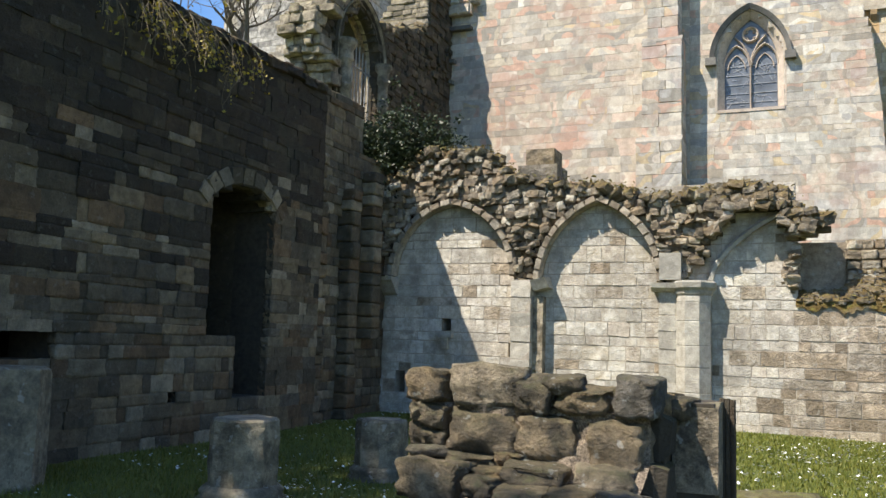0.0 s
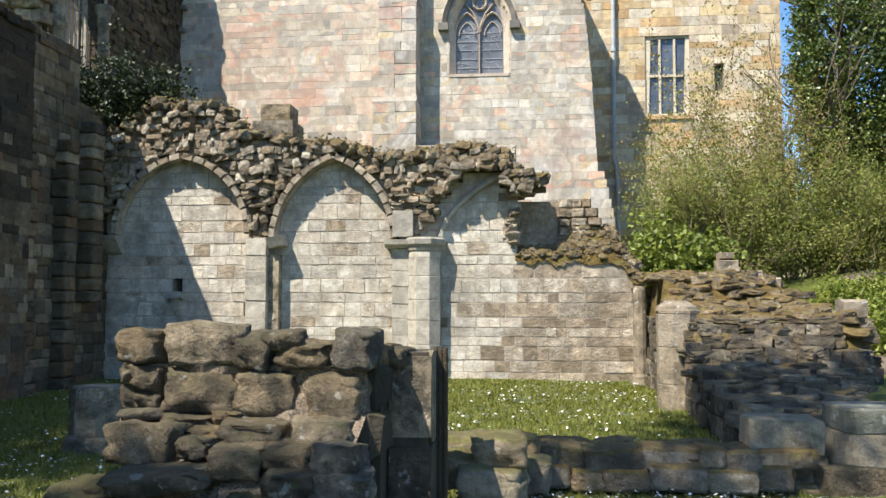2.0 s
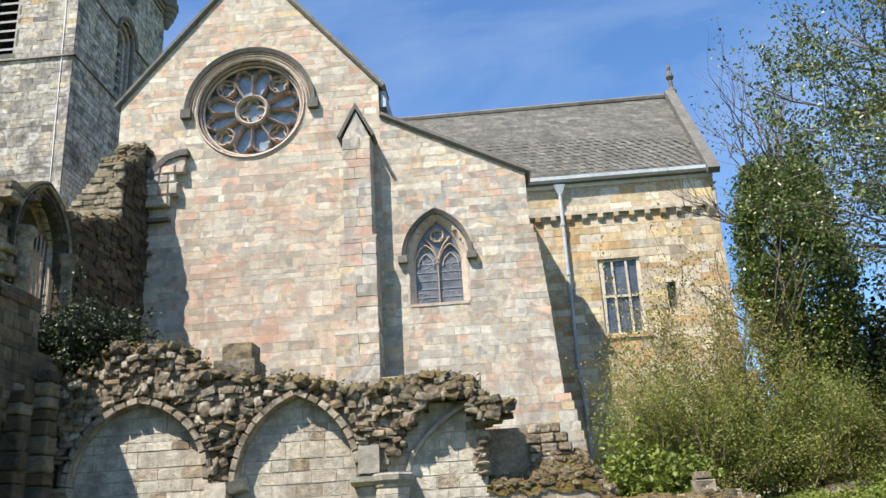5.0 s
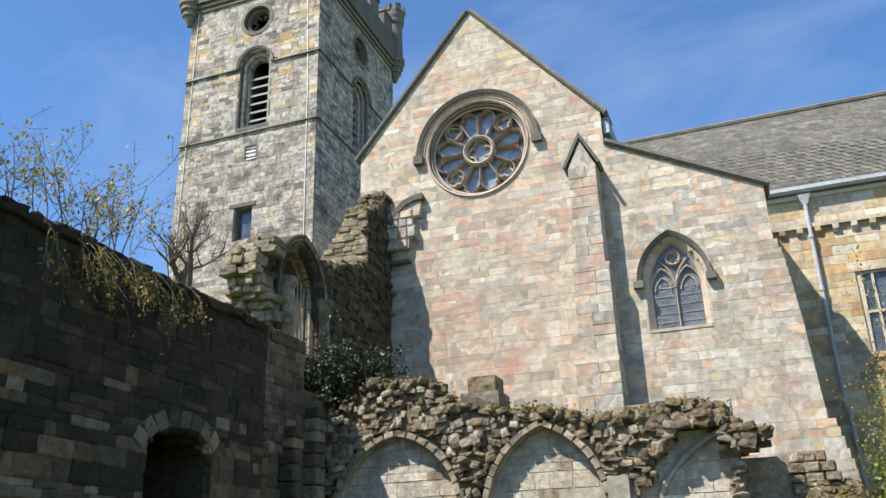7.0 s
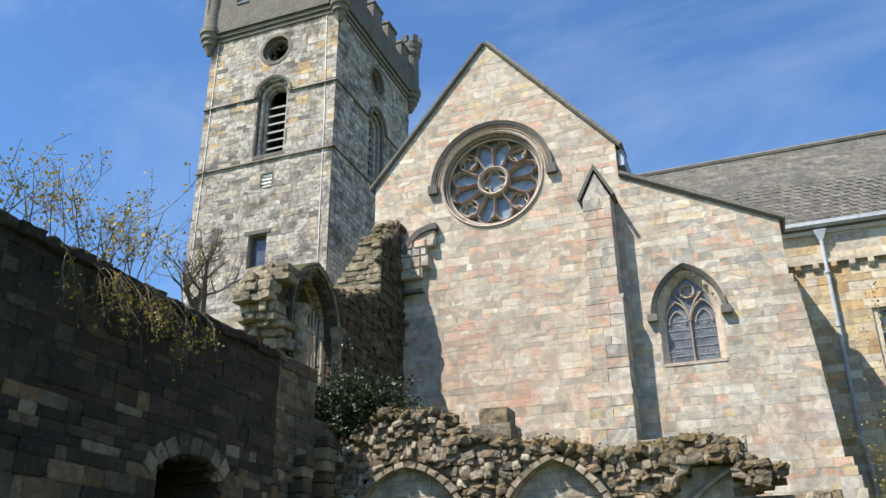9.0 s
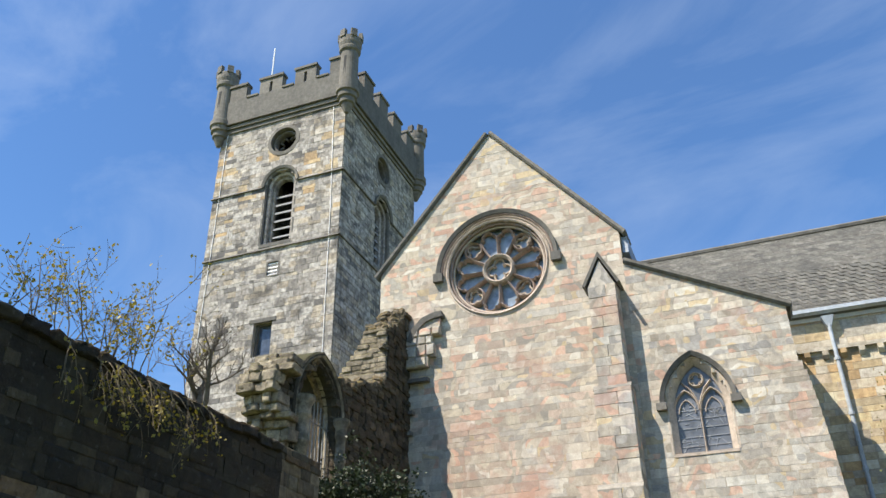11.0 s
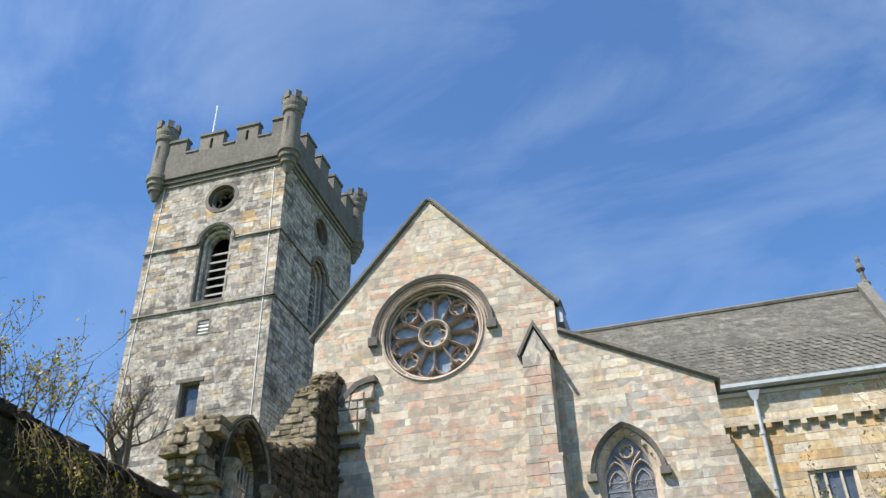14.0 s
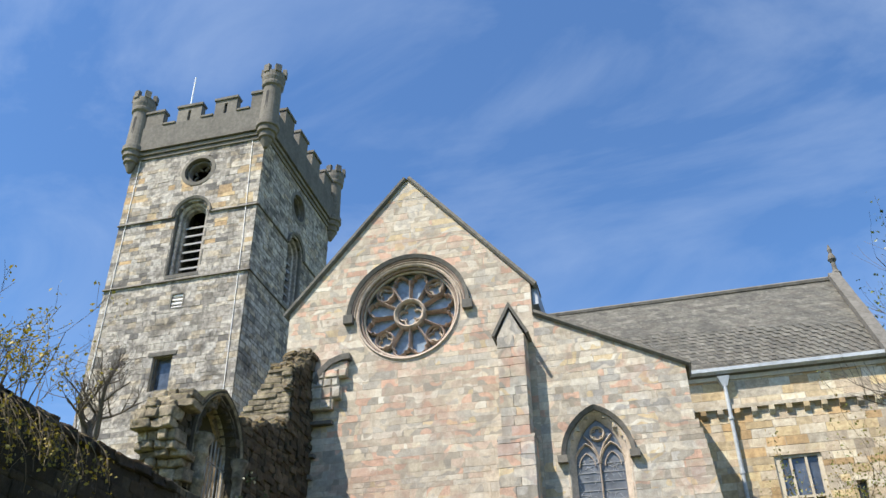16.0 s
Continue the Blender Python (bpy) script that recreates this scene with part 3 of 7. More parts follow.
def gable_spans(v):
    half = (APEX[1] - 0.02 - v) / SLOPE
    a, b = max(GL, APEX[0] - half), min(GR, APEX[0] + half)
    s = [(a, b)] if b > a else []
    d = 1.86 ** 2 - (v - ROSE[1]) ** 2
    if d > 0:
        s = cut(s, ROSE[0] - math.sqrt(d), ROSE[0] + math.sqrt(d))
    return s


WIN = dict(cu=-1.63, spring=9.75, half=0.76, rise=1.36)
SILL = 8.36


def annex_spans(v):
    b = right_edge(v)
    if v > 12.4:
        b = min(b, -3.3 + (14.81 - v) / 0.523)
    s = [(GR, b)] if b > GR else []
    if SILL < v < WIN["spring"] + WIN["rise"] + 0.1:
        h = in_pointed(WIN["cu"], WIN["spring"], WIN["half"] + 0.13, WIN["rise"] + 0.15, v)
        s = cut(s, WIN["cu"] - h, WIN["cu"] + h)
    return s


rows = courses(0.5, APEX[1], 0.15, 0.31, rng)
gable, _ = masonry("gable_wall", SOUTH, rows, gable_spans, 0.9, M_PINK, M_CHURCHJOINT, church, (0.35, 1.2), kind="flush", seed=4, key=by_plan, proud=0.005, gap=0.004, core=0.002,
                   label="pink, buff and grey sandstone gable wall")
rows = courses(0.5, 14.75, 0.16, 0.34, rng)
masonry("aisle_wall", SOUTH, rows, annex_spans, 0.8, M_ANNEX, M_CHURCHJOINT, church, (0.32, 1.1), kind="flush", seed=5, key=by_plan, proud=0.006, gap=0.004, core=0.002,
                   label="mixed sandstone aisle wall with a stepped foot")
g = Geo()
g.box(0.4, 1.3, 25.8, 28, 0, 12.2).box(-12.1, -11.3, 25.9, 34, 0, 15.8).box(-4.2, -3.32, 25.9, 34, 0, 15.9).box(-11, -3.4, 33, 34, 0, 15)
part("side_wall", g.out(), M_ANNEX, church)


def coping(path, wide, name, parent, mat, m=SOUTH, tall=0.16):
    return part(name, sweep(m, path, [(0, -1.0), (tall, -1.0), (tall, wide), (tall * 0.4, wide), (0, wide * 0.5)]), mat, parent)


gb = APEX[1] - SLOPE * (GR - APEX[0])
coping([(GR + 0.12, gb - 0.14), (APEX[0], APEX[1])][::-1], 0.13, "coping", church, M_TRIM)
coping([(GL - 0.12, APEX[1] - SLOPE * (APEX[0] - GL) - 0.14), (APEX[0], APEX[1])], 0.13, "coping", church, M_TRIM)
part("apex_stone", ([tuple(SOUTH @ Vector((APEX[0] + u, APEX[1] + v, w))) for w in (0.012, -0.6) for u, v in ((-0.9 / SLOPE, -0.9), (0.9 / SLOPE, -0.9), (0.0, 0.04))], [(0, 1, 2), (5, 4, 3), (0, 2, 5, 3), (1, 4, 5, 2), (0, 3, 4, 1)]), M_PINK, church)
coping([(-3.3, 14.83), (1.42, 12.36)], 0.14, "coping", church, M_TRIM)


def roof(name, quad, mat, parent, thick=0.12, label=""):
    q = [Vector(p) for p in quad]
    n = (q[1] - q[0]).cross(q[2] - q[0]).normalized() * thick
    vs = [tuple(p) for p in q] + [tuple(p - n) for p in q]
    return part(name, (vs, [(0, 1, 2, 3), (7, 6, 5, 4), (0, 4, 5, 1), (1, 5, 6, 2), (2, 6, 7, 3), (3, 7, 4, 0)]), mat, parent, label)


def slates(quad, parent, cols, rws, seed, singles=300):
    """Slates lapped over a roof slope, from eave to ridge."""
    r = random.Random(seed)
    a, b, c, d = [Vector(p) for p in quad]     # eave start, eave end, ridge end, ridge start
    n = (b - a).cross(d - a).normalized()
    out = []
    for j in range(rws):
        f0 = j / rws
        s, e = a.lerp(d, f0), b.lerp(c, f0)
        up = (d - a) / rws
        for i in range(cols):
            f = (i + (0.5 if j % 2 else 0)) / cols
            if f + 1 / cols > 1.0001:
                continue
            along = (e - s) / cols
            p = s.lerp(e, f) + along / 2 + up * 0.5 + n * (0.012 + r.uniform(0, 0.006))
            x, y = along.normalized(), up.normalized()
            y = (y + n * -0.012).normalized()
            z = x.cross(y)
            rot = Matrix((x, y, z)).transposed().to_4x4()
            out.append(Matrix.Translation(p) @ rot @ Matrix.Diagonal((along.length * 0.985, up.length * 1.1, 0.008, 1)))
    lay(out, "flush", M_SLATES, parent, "slate", singles, by_plan)


M_SLATES = stone_mat("mottled_grey_slate", [(0.12, 0.118, 0.104), (0.145, 0.142, 0.125), (0.095, 0.094, 0.085), (0.115, 0.11, 0.097)], stain=(0.05, 0.05, 0.045), stain_amt=0.8, bump=0.4, lichen=0.2, mottle=0.9, streak=0.5)
roof("transept_roof", [(GR + 0.1, 25.85, gb - 0.1), (GR + 0.1, 36, gb - 0.1), (APEX[0], 36, APEX[1] - 0.05), (APEX[0], 25.85, APEX[1] - 0.05)], M_SLATE, church, 0.15, "slate transept roof")
gl = APEX[1] - SLOPE * (APEX[0] - GL)
roof("transept_roof", [(APEX[0], 25.85, APEX[1] - 0.05), (APEX[0], 36, APEX[1] - 0.05), (GL - 0.1, 36, gl - 0.1), (GL - 0.1, 25.85, gl - 0.1)], M_SLATE, church, 0.15)
roof("aisle_roof", [(1.35, 25.8, 12.3), (1.35, 29, 12.3), (-3.3, 29, 14.75), (-3.3, 25.8, 14.75)], M_SLATE, church, 0.15)
part("eave_board", Geo().box(GR + 0.02, GR + 0.22, 25.15, 29, gb - 0.75, gb - 0.15).out(), M_LEAD, church)

# wedge-cut stones under the copings
for path, mat in (([(APEX[0], APEX[1]), (GR, gb)], M_PINK), ([(GL, APEX[1] - SLOPE * (APEX[0] - GL)), (APEX[0], APEX[1])], M_PINK), ([(-3.3, 14.83), (1.32, 12.42)], M_ANNEX)):
    for i in range(14):
        p = [(path[0][0] + (path[1][0] - path[0][0]) * f, path[0][1] + (path[1][1] - path[0][1]) * f) for f in (i / 14, (i + 1) / 14)]
        part("raking_stone", sweep(SOUTH, p, [(-0.26, -0.6), (0.01, -0.6), (0.01, -0.004), (-0.26, -0.004)]), mat, church)

# wing
WING = face_frame((0, 28, 0), (1, 0, 0), (0, -1, 0))
YW = (3.64, 5.06, 7.62, 10.28)


def wing_spans(v):
    s = [(1.1, 7.95 + (0.35 if v < 6 else 0))]
    if YW[2] < v < YW[3]:
        s = cut(s, YW[0], YW[1])
    if 8.25 < v < 9.3:
        s = cut(s, 5.85, 6.15)
    return s


rows = courses(0.8, 7.68, 0.19, 0.3, rng) + courses(7.68, 10.28, 0.19, 0.3, rng) + courses(10.28, 13.1, 0.2, 0.32, rng)
wing, _ = masonry("wing_wall", WING, rows, wing_spans, 0.7, M_BUFF, M_CHURCHJOINT, church, (0.3, 0.85), kind="flush", seed=6, key=by_plan, proud=0.009, gap=0.006, core=0.003,
                  label="buff yellow sandstone wing wall")
part("string_course", Geo().box(1.4, 7.95, 27.86, 28.0, 11.93, 12.06).out(), M_BUFF, church)
for i in range(12):
    u = 1.75 + i * 0.54
    part("corbel", sweep(WING, [(u - 0.09, 11.8), (u + 0.09, 11.8)], [(0.13, -0.02), (0.13, 0.15), (-0.02, 0.14), (-0.14, 0.05), (-0.15, -0.02)]), M_BUFF, church)
part("side_wall", Geo().box(7.25, 7.95, 28.7, 36, 0, 13.1).out(), M_BUFF, church)
wr = roof("wing_roof", [(1.0, 27.8, 13.2), (8.0, 27.8, 13.2), (8.0, 32, 18.3), (-3.4, 32, 18.3)], M_SLATE, church, 0.14, "grey slate wing roof")
slates([(1.0, 27.8, 13.2), (8.0, 27.8, 13.2), (8.0, 32, 18.3), (-3.4, 32, 18.3)], wr, 26, 24, 8)
roof("wing_roof", [(-3.4, 32, 18.3), (8.0, 32, 18.3), (8.0, 36.2, 13.2), (-3.4, 36.2, 13.2)], M_SLATE, church, 0.14)
part("ridge", tube([(-3.5, 32, 18.36), (8.0, 32, 18.4)], 0.11, 6), M_TRIM, church)
EAST = face_frame((8.0, 0, 0), (0, 1, 0), (1, 0, 0))
part("skew", sweep(EAST, [(27.55, 12.95), (32, 18.42)], [(0, -0.3), (0.24, -0.3), (0.24, 0.1), (0, 0.1)]), M_TRIM, church, "pale stone skew coping")
part("skew", sweep(EAST, [(32, 18.42), (36.4, 13.0)], [(0, -0.3), (0.24, -0.3), (0.24, 0.1), (0, 0.1)]), M_TRIM, church)
part("gable_end", ([(7.3, 28, 13), (7.95, 28, 13), (7.3, 36, 13), (7.95, 36, 13), (7.3, 32, 18.1), (7.95, 32, 18.1)],
                   [(0, 1, 5, 4), (2, 4, 5, 3), (0, 4, 2), (1, 3, 5)]), M_BUFF, church)
part("finial", lathe([(0.16, 18.3), (0.2, 18.6), (0.1, 18.75), (0.08, 19.1), (0.17, 19.25), (0.13, 19.4), (0.06, 19.55), (0.09, 19.7), (0.02, 19.95)], 8.05, 32, 10), M_TRIM, church)
part("gutter", sweep(WING, [(1.15, 13.25), (8.0, 13.25)], [(0.09, 0.1), (0.09, 0.34), (-0.03, 0.34), (-0.1, 0.22), (-0.03, 0.1)]), M_PIPE, church, "grey half-round gutter")
part("fascia", Geo().box(1.15, 7.95, 27.92, 28.0, 12.98, 13.2).out(), M_WOODP, church)
pipe = part("downpipe", tube([(2.6, 27.82, 12.85), (2.6, 27.85, 12.5), (2.6, 27.85, 6.2), (2.68, 27.85, 5.9), (2.7, 27.85, 5.5), (2.7, 27.85, 1.0)], 0.065, 10), M_PIPE, church, "grey cast-iron downpipe")
part("hopper", ([(2.4, 27.7, 13.05), (2.8, 27.7, 13.05), (2.8, 28, 13.05), (2.4, 28, 13.05), (2.52, 27.78, 12.72), (2.68, 27.78, 12.72), (2.68, 27.95, 12.72), (2.52, 27.95, 12.72)],
                [(0, 1, 2, 3), (7, 6, 5, 4), (0, 4, 5, 1), (1, 5, 6, 2), (2, 6, 7, 3), (3, 7, 4, 0)]), M_PIPE, pipe)
for z in (11.6, 9.8, 8.1, 6.6):
    part("collar", tube([(2.6, 27.85, z - 0.05), (2.6, 27.85, z + 0.05)], 0.09, 10), M_PIPE, pipe)
ywin = part("window", sweep(WING, [(YW[0], YW[2]), (YW[1], YW[2]), (YW[1], YW[3]), (YW[0], YW[3])], [(0.0, -0.2), (0.11, -0.2), (0.11, -0.06), (0.0, -0.06)], True), M_WOODP, church, "tall three-light mullioned window")
for f in (1 / 3, 2 / 3):
    u = YW[0] + (YW[1] - YW[0]) * f
    part("mullion", Geo().box(u - 0.035, u + 0.035, YW[2], YW[3], -0.2, -0.05, WING).out(), M_WOODP, ywin)
part("transom", Geo().box(YW[0], YW[1], 8.92, 9.0, -0.19, -0.055, WING).out(), M_WOODP, ywin)
for i in range(3):
    for lo, hi in ((YW[2], 8.92), (9.0, YW[3])):
        w = (YW[1] - YW[0]) / 3
        part("pane", Geo().box(YW[0] + i * w + 0.03, YW[0] + (i + 1) * w - 0.03, lo + 0.03, hi - 0.03, -0.15, -0.14, WING).out(), M_GLASS, ywin)
part("lintel", Geo().box(YW[0] - 0.15, YW[1] + 0.15, YW[3] + 0.0, YW[3] + 0.1, -0.05, 0.012, WING).out(), M_BUFF, ywin)
part("sill", Geo().box(YW[0] - 0.1, YW[1] + 0.1, YW[2] - 0.12, YW[2], -0.1, 0.07, WING).out(), M_BUFF, ywin)
part("pane", Geo().box(5.8, 6.2, 8.2, 9.35, -0.3, -0.28, WING).out(), M_GLASS, church)
# sheets added behind the windows, their interior shade painted in
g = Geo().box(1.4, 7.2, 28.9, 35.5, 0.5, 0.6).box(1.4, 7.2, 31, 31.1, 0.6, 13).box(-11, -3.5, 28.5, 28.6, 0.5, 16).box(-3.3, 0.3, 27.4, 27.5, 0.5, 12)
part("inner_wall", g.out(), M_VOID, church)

# buttress
M_WEATHER = stone_mat("grey_weathering_stone", [(0.27, 0.25, 0.215), (0.32, 0.295, 0.25)], stain=(0.1, 0.09, 0.075), stain_amt=0.6, bump=0.5)
but = part("buttress", Geo().box(-4.42, -3.54, 24.33, 25.0, 10.3, 13.85).box(-4.55, -3.42, 24.23, 25.0, 7.3, 10.35).box(-4.68, -3.4, 24.05, 25.0, 0.5, 7.35).out(), M_CHURCHJOINT, church, "stepped sandstone buttress with a gabled cap")
mats = []
rb = random.Random(9)
for u0, u1, y, v0, v1 in ((-4.42, -3.54, 24.33, 10.45, 13.85), (-4.55, -3.42, 24.23, 7.45, 10.35), (-4.68, -3.4, 24.05, 0.6, 7.35)):
    for lo, hi in courses(v0, v1, 0.26, 0.42, rb):
        k = rb.uniform(0.35, 0.65)
        mid = u0 + (u1 - u0) * k
        for a, b in ((u0, mid), (mid, u1)):
            mats.append(SOUTH @ Matrix.Translation(((a + b) / 2, (lo + hi) / 2, 25 - y - 0.03)) @ Matrix.Diagonal((b - a - 0.004, hi - lo - 0.004, 0.12, 1)))
        mats.append(face_frame((u1, 0, 0), (0, 1, 0), (1, 0, 0)) @ Matrix.Translation(((y + 25) / 2, (lo + hi) / 2, -0.03)) @ Matrix.Diagonal((25 - y - 0.03, hi - lo - 0.004, 0.1, 1)))
lay(mats, "flush", M_ANNEX, but, key=by_plan)
for u0, u1, y, v in ((-4.56, -3.41, 24.2, 10.35), (-4.69, -3.39, 24.02, 7.35)):
    part("weathering", ([tuple(SOUTH @ Vector(p)) for p in ((u0, v, 25 - y), (u1, v, 25 - y), (u1, v + 0.16, 25 - y - 0.14), (u0, v + 0.16, 25 - y - 0.14), (u0, v - 0.05, 25 - y), (u1, v - 0.05, 25 - y), (u0, v - 0.05, 0), (u1, v - 0.05, 0), (u0, v + 0.16, 0), (u1, v + 0.16, 0))],
                        [(0, 1, 3 - 1, 3), (4, 5, 1, 0), (6, 7, 5, 4), (3, 2, 9, 8), (1, 5, 7, 9), (1, 9, 2), (0, 8, 6), (0, 6, 4), (0, 3, 8)]), M_WEATHER, but)
cap = [(-4.5, 13.83), (-3.98, 14.85), (-3.46, 13.83)]
part("cap", ([tuple(SOUTH @ Vector((u, v, w))) for w in (0.7, 0.0) for u, v in ((-4.42, 13.8), (-3.54, 13.8), (-3.98, 14.75))], [(0, 1, 2), (5, 4, 3), (0, 2, 5, 3), (1, 4, 5, 2), (0, 3, 4, 1)]), M_ANNEX, but)
part("cap_coping", sweep(SOUTH, cap, [(0.0, -0.02), (0.1, -0.02), (0.1, 0.76), (0.0, 0.76)]), M_TRIM, but)


# rose window
def ring(m, c, r, profile, n=48):
    return sweep(m, arc(c[0], c[1], r, 0, 360 - 360 / n, n - 1), profile, True)


rose = part("rose_window", ring(SOUTH, ROSE, 1.86, [(0.04, 0.012), (-0.1, 0.012), (-0.22, -0.42), (-0.22, -0.9), (0.04, -0.9)], 64), M_TRACERY, church, "large round rose window with twelve tracery lights")
for r, w0, mat in ((1.85, 0.04, M_TRACERY), (1.76, -0.08, M_ROSEBAR), (1.69, -0.2, M_TRACERY)):
    part("moulding", ring(SOUTH, ROSE, r, [(0.045, w0 - 0.1), (0.05, w0), (0.0, w0 + 0.035), (-0.045, w0 - 0.02), (-0.05, w0 - 0.14)], 64), mat, rose)
# the orders of the upper half, stepping out to the hood
for r, w0, mat in ((1.96, 0.03, M_TRACERY), (2.06, 0.05, M_ROSEBAR)):
    part("moulding", sweep(SOUTH, arc(ROSE[0], ROSE[1], r, 182, -2, 44), [(-0.035, -0.02), (-0.04, w0 - 0.01), (0.0, w0 + 0.035), (0.035, w0), (0.04, -0.02)]), mat, rose)
TB = [(0.042, -0.5), (0.042, -0.26), (0.0, -0.18), (-0.042, -0.26), (-0.042, -0.5)]
FB = [(0.024, -0.46), (0.024, -0.3), (-0.024, -0.3), (-0.024, -0.46)]
part("hub", ring(SOUTH, ROSE, 0.53, [(0.07, -0.5), (0.07, -0.2), (0, -0.12), (-0.06, -0.2), (-0.06, -0.5)], 32), M_TRACERY, rose)
for k in range(4):
    a = radians(90 * k)
    part("cusp", sweep(SOUTH, arc(ROSE[0] + 0.24 * math.cos(a), ROSE[1] + 0.24 * math.sin(a), 0.19, 90 * k - 125, 90 * k + 125, 12), FB), M_TRACERY, rose)
for k in range(12):
    a = radians(30 * k)
    c, s = math.cos(a), math.sin(a)
    e = 1.36 if k % 3 == 0 else 1.2
    part("spoke", sweep(SOUTH, [(ROSE[0] + 0.58 * c, ROSE[1] + 0.58 * s), (ROSE[0] + e * c, ROSE[1] + e * s)], TB), M_ROSEBAR, rose)
HEAD = [(1.14, 0.27), (1.27, 0.31), (1.38, 0.28), (1.41, 0.2), (1.5, 0.2), (1.58, 0.11), (1.62, 0.0)]
for k in range(12):
    a = radians(30 * k + 15)
    c, s = math.cos(a), math.sin(a)
    if k % 3 == 1:
        cc = (ROSE[0] + 1.3 * c, ROSE[1] + 1.3 * s)
        part("roundel", ring(SOUTH, cc, 0.32, TB, 24), M_ROSEBAR, rose)
        for j in range(3):
            b = a + radians(120 * j)
            part("cusp", sweep(SOUTH, arc(cc[0] + 0.13 * math.cos(b), cc[1] + 0.13 * math.sin(b), 0.14, math.degrees(b) - 115, math.degrees(b) + 115, 10), FB), M_TRACERY, rose)
    else:
        pts = [(ROSE[0] + r * c - q * s, ROSE[1] + r * s + q * c) for r, q in HEAD + [(r, -q) for r, q in HEAD[-2::-1]]]
        part("petal_head", sweep(SOUTH, pts[::-1], [(0.035, -0.5), (0.035, -0.27), (0.0, -0.2), (-0.035, -0.27), (-0.035, -0.5)]), M_ROSEBAR, rose)
g = Geo()
g.add([tuple(SOUTH @ Vector((u, v, -0.45))) for u, v in arc(ROSE[0], ROSE[1], 1.7, 0, 352.5, 47)], [tuple(range(48))])
part("glazing", g.out(), M_ROSEGLASS, rose, "blue-grey reflecting glazing")
part("hood_mould", sweep(SOUTH, arc(ROSE[0], ROSE[1], 2.17, 184, -4, 48), [(-0.07, -0.02), (-0.07, 0.1), (0.07, 0.16), (0.07, -0.02)]), M_TRIM, rose, "dark weathered hood mould")
for u in (-9.83, -5.49):
    part("label_stop", Geo().box(u - 0.17, u + 0.17, 15.36, 15.68, -0.02, 0.2, SOUTH).out(), M_TRIM, rose)


# two-light window
lancet = part("lancet_window", sweep(SOUTH, [(WIN["cu"] - 0.82, SILL)] + pointed(WIN["cu"], WIN["spring"], 0.82, 1.42) + [(WIN["cu"] + 0.82, SILL)], [(-0.1, -0.5), (-0.1, -0.22), (0.0, -0.1), (0.1, 0.012), (0.14, 0.012), (0.14, -0.5)]), M_TRACERY, church, "two-light pointed tracery window with leaded glass")
part("hood_mould", sweep(SOUTH, pointed(WIN["cu"], 9.82, 1.04, 1.52), [(-0.06, -0.02), (-0.06, 0.09), (0.07, 0.17), (0.07, -0.02)]), M_TRIM, lancet)
for u in (-2.7, -0.56):
    part("label_stop", Geo().box(u - 0.15, u + 0.15, 9.68, 9.9, -0.02, 0.2, SOUTH).out(), M_TRIM, lancet)
MB = [(0.026, -0.34), (0.026, -0.2), (0, -0.16), (-0.026, -0.2), (-0.026, -0.34)]
part("mullion", sweep(SOUTH, [(WIN["cu"], SILL), (WIN["cu"], 9.8)], MB), M_TRACERY, lancet)
for sg in (-1, 1):
    cu = WIN["cu"] + sg * 0.385
    part("light_head", sweep(SOUTH, pointed(cu, 9.68, 0.36, 0.62, 8), MB), M_TRACERY, lancet)
    part("cusp", sweep(SOUTH, pointed(cu, 9.6, 0.24, 0.42, 6), [(0.012, -0.3), (0.012, -0.22), (-0.012, -0.22), (-0.012, -0.3)]), M_TRACERY, lancet)
    part("tracery_bar", sweep(SOUTH, [(WIN["cu"], 9.78), (WIN["cu"] + sg * 0.07, 10.02), (WIN["cu"] + sg * 0.2, 10.3), (WIN["cu"] + sg * 0.42, 10.55)], MB), M_TRACERY, lancet)
part("roundel", ring(SOUTH, (WIN["cu"], 10.6), 0.21, MB, 20), M_TRACERY, lancet)
for k in range(4):
    a = radians(90 * k)
    part("cusp", sweep(SOUTH, arc(WIN["cu"] + 0.1 * math.cos(a), 10.6 + 0.1 * math.sin(a), 0.08, 90 * k - 120, 90 * k + 120, 8), [(0.01, -0.3), (0.01, -0.22), (-0.01, -0.22), (-0.01, -0.3)]), M_TRACERY, lancet)
out_ = [(WIN["cu"] - 0.8, SILL)] + pointed(WIN["cu"], WIN["spring"], 0.8, 1.4) + [(WIN["cu"] + 0.8, SILL)]
part("glazing", ([tuple(SOUTH @ Vector((u, v, -0.28))) for u, v in out_], [tuple(range(len(out_)))]), M_LEADGLASS, lancet, "dark leaded diamond glazing")
g = Geo()
rl = random.Random(5)
for sg in (-1, 1):
    cu = WIN["cu"] + sg * 0.37
    for i in range(26):
        u, v = cu + rl.uniform(-0.3, 0.3), rl.uniform(8.45, 9.9)
        a, l = rl.uniform(0, math.pi), rl.uniform(0.06, 0.15)
        p, q = (u - l * math.cos(a), v - l * math.sin(a)), (u + l * math.cos(a), v + l * math.sin(a))
        g.add(*sweep(SOUTH, [p, q], [(0.007, -0.28), (0.007, -0.262), (-0.007, -0.262), (-0.007, -0.28)]))
    for i in range(5):
        v = 8.6 + i * 0.27
        g.box(cu - 0.33, cu + 0.33, v, v + 0.015, -0.28, -0.258, SOUTH)
part("came", g.out(), M_CAME, lancet)
part("sill", Geo().box(WIN["cu"] - 0.9, WIN["cu"] + 0.9, SILL - 0.09, SILL, -0.4, 0.025, SOUTH).out(), M_TRACERY, lancet)

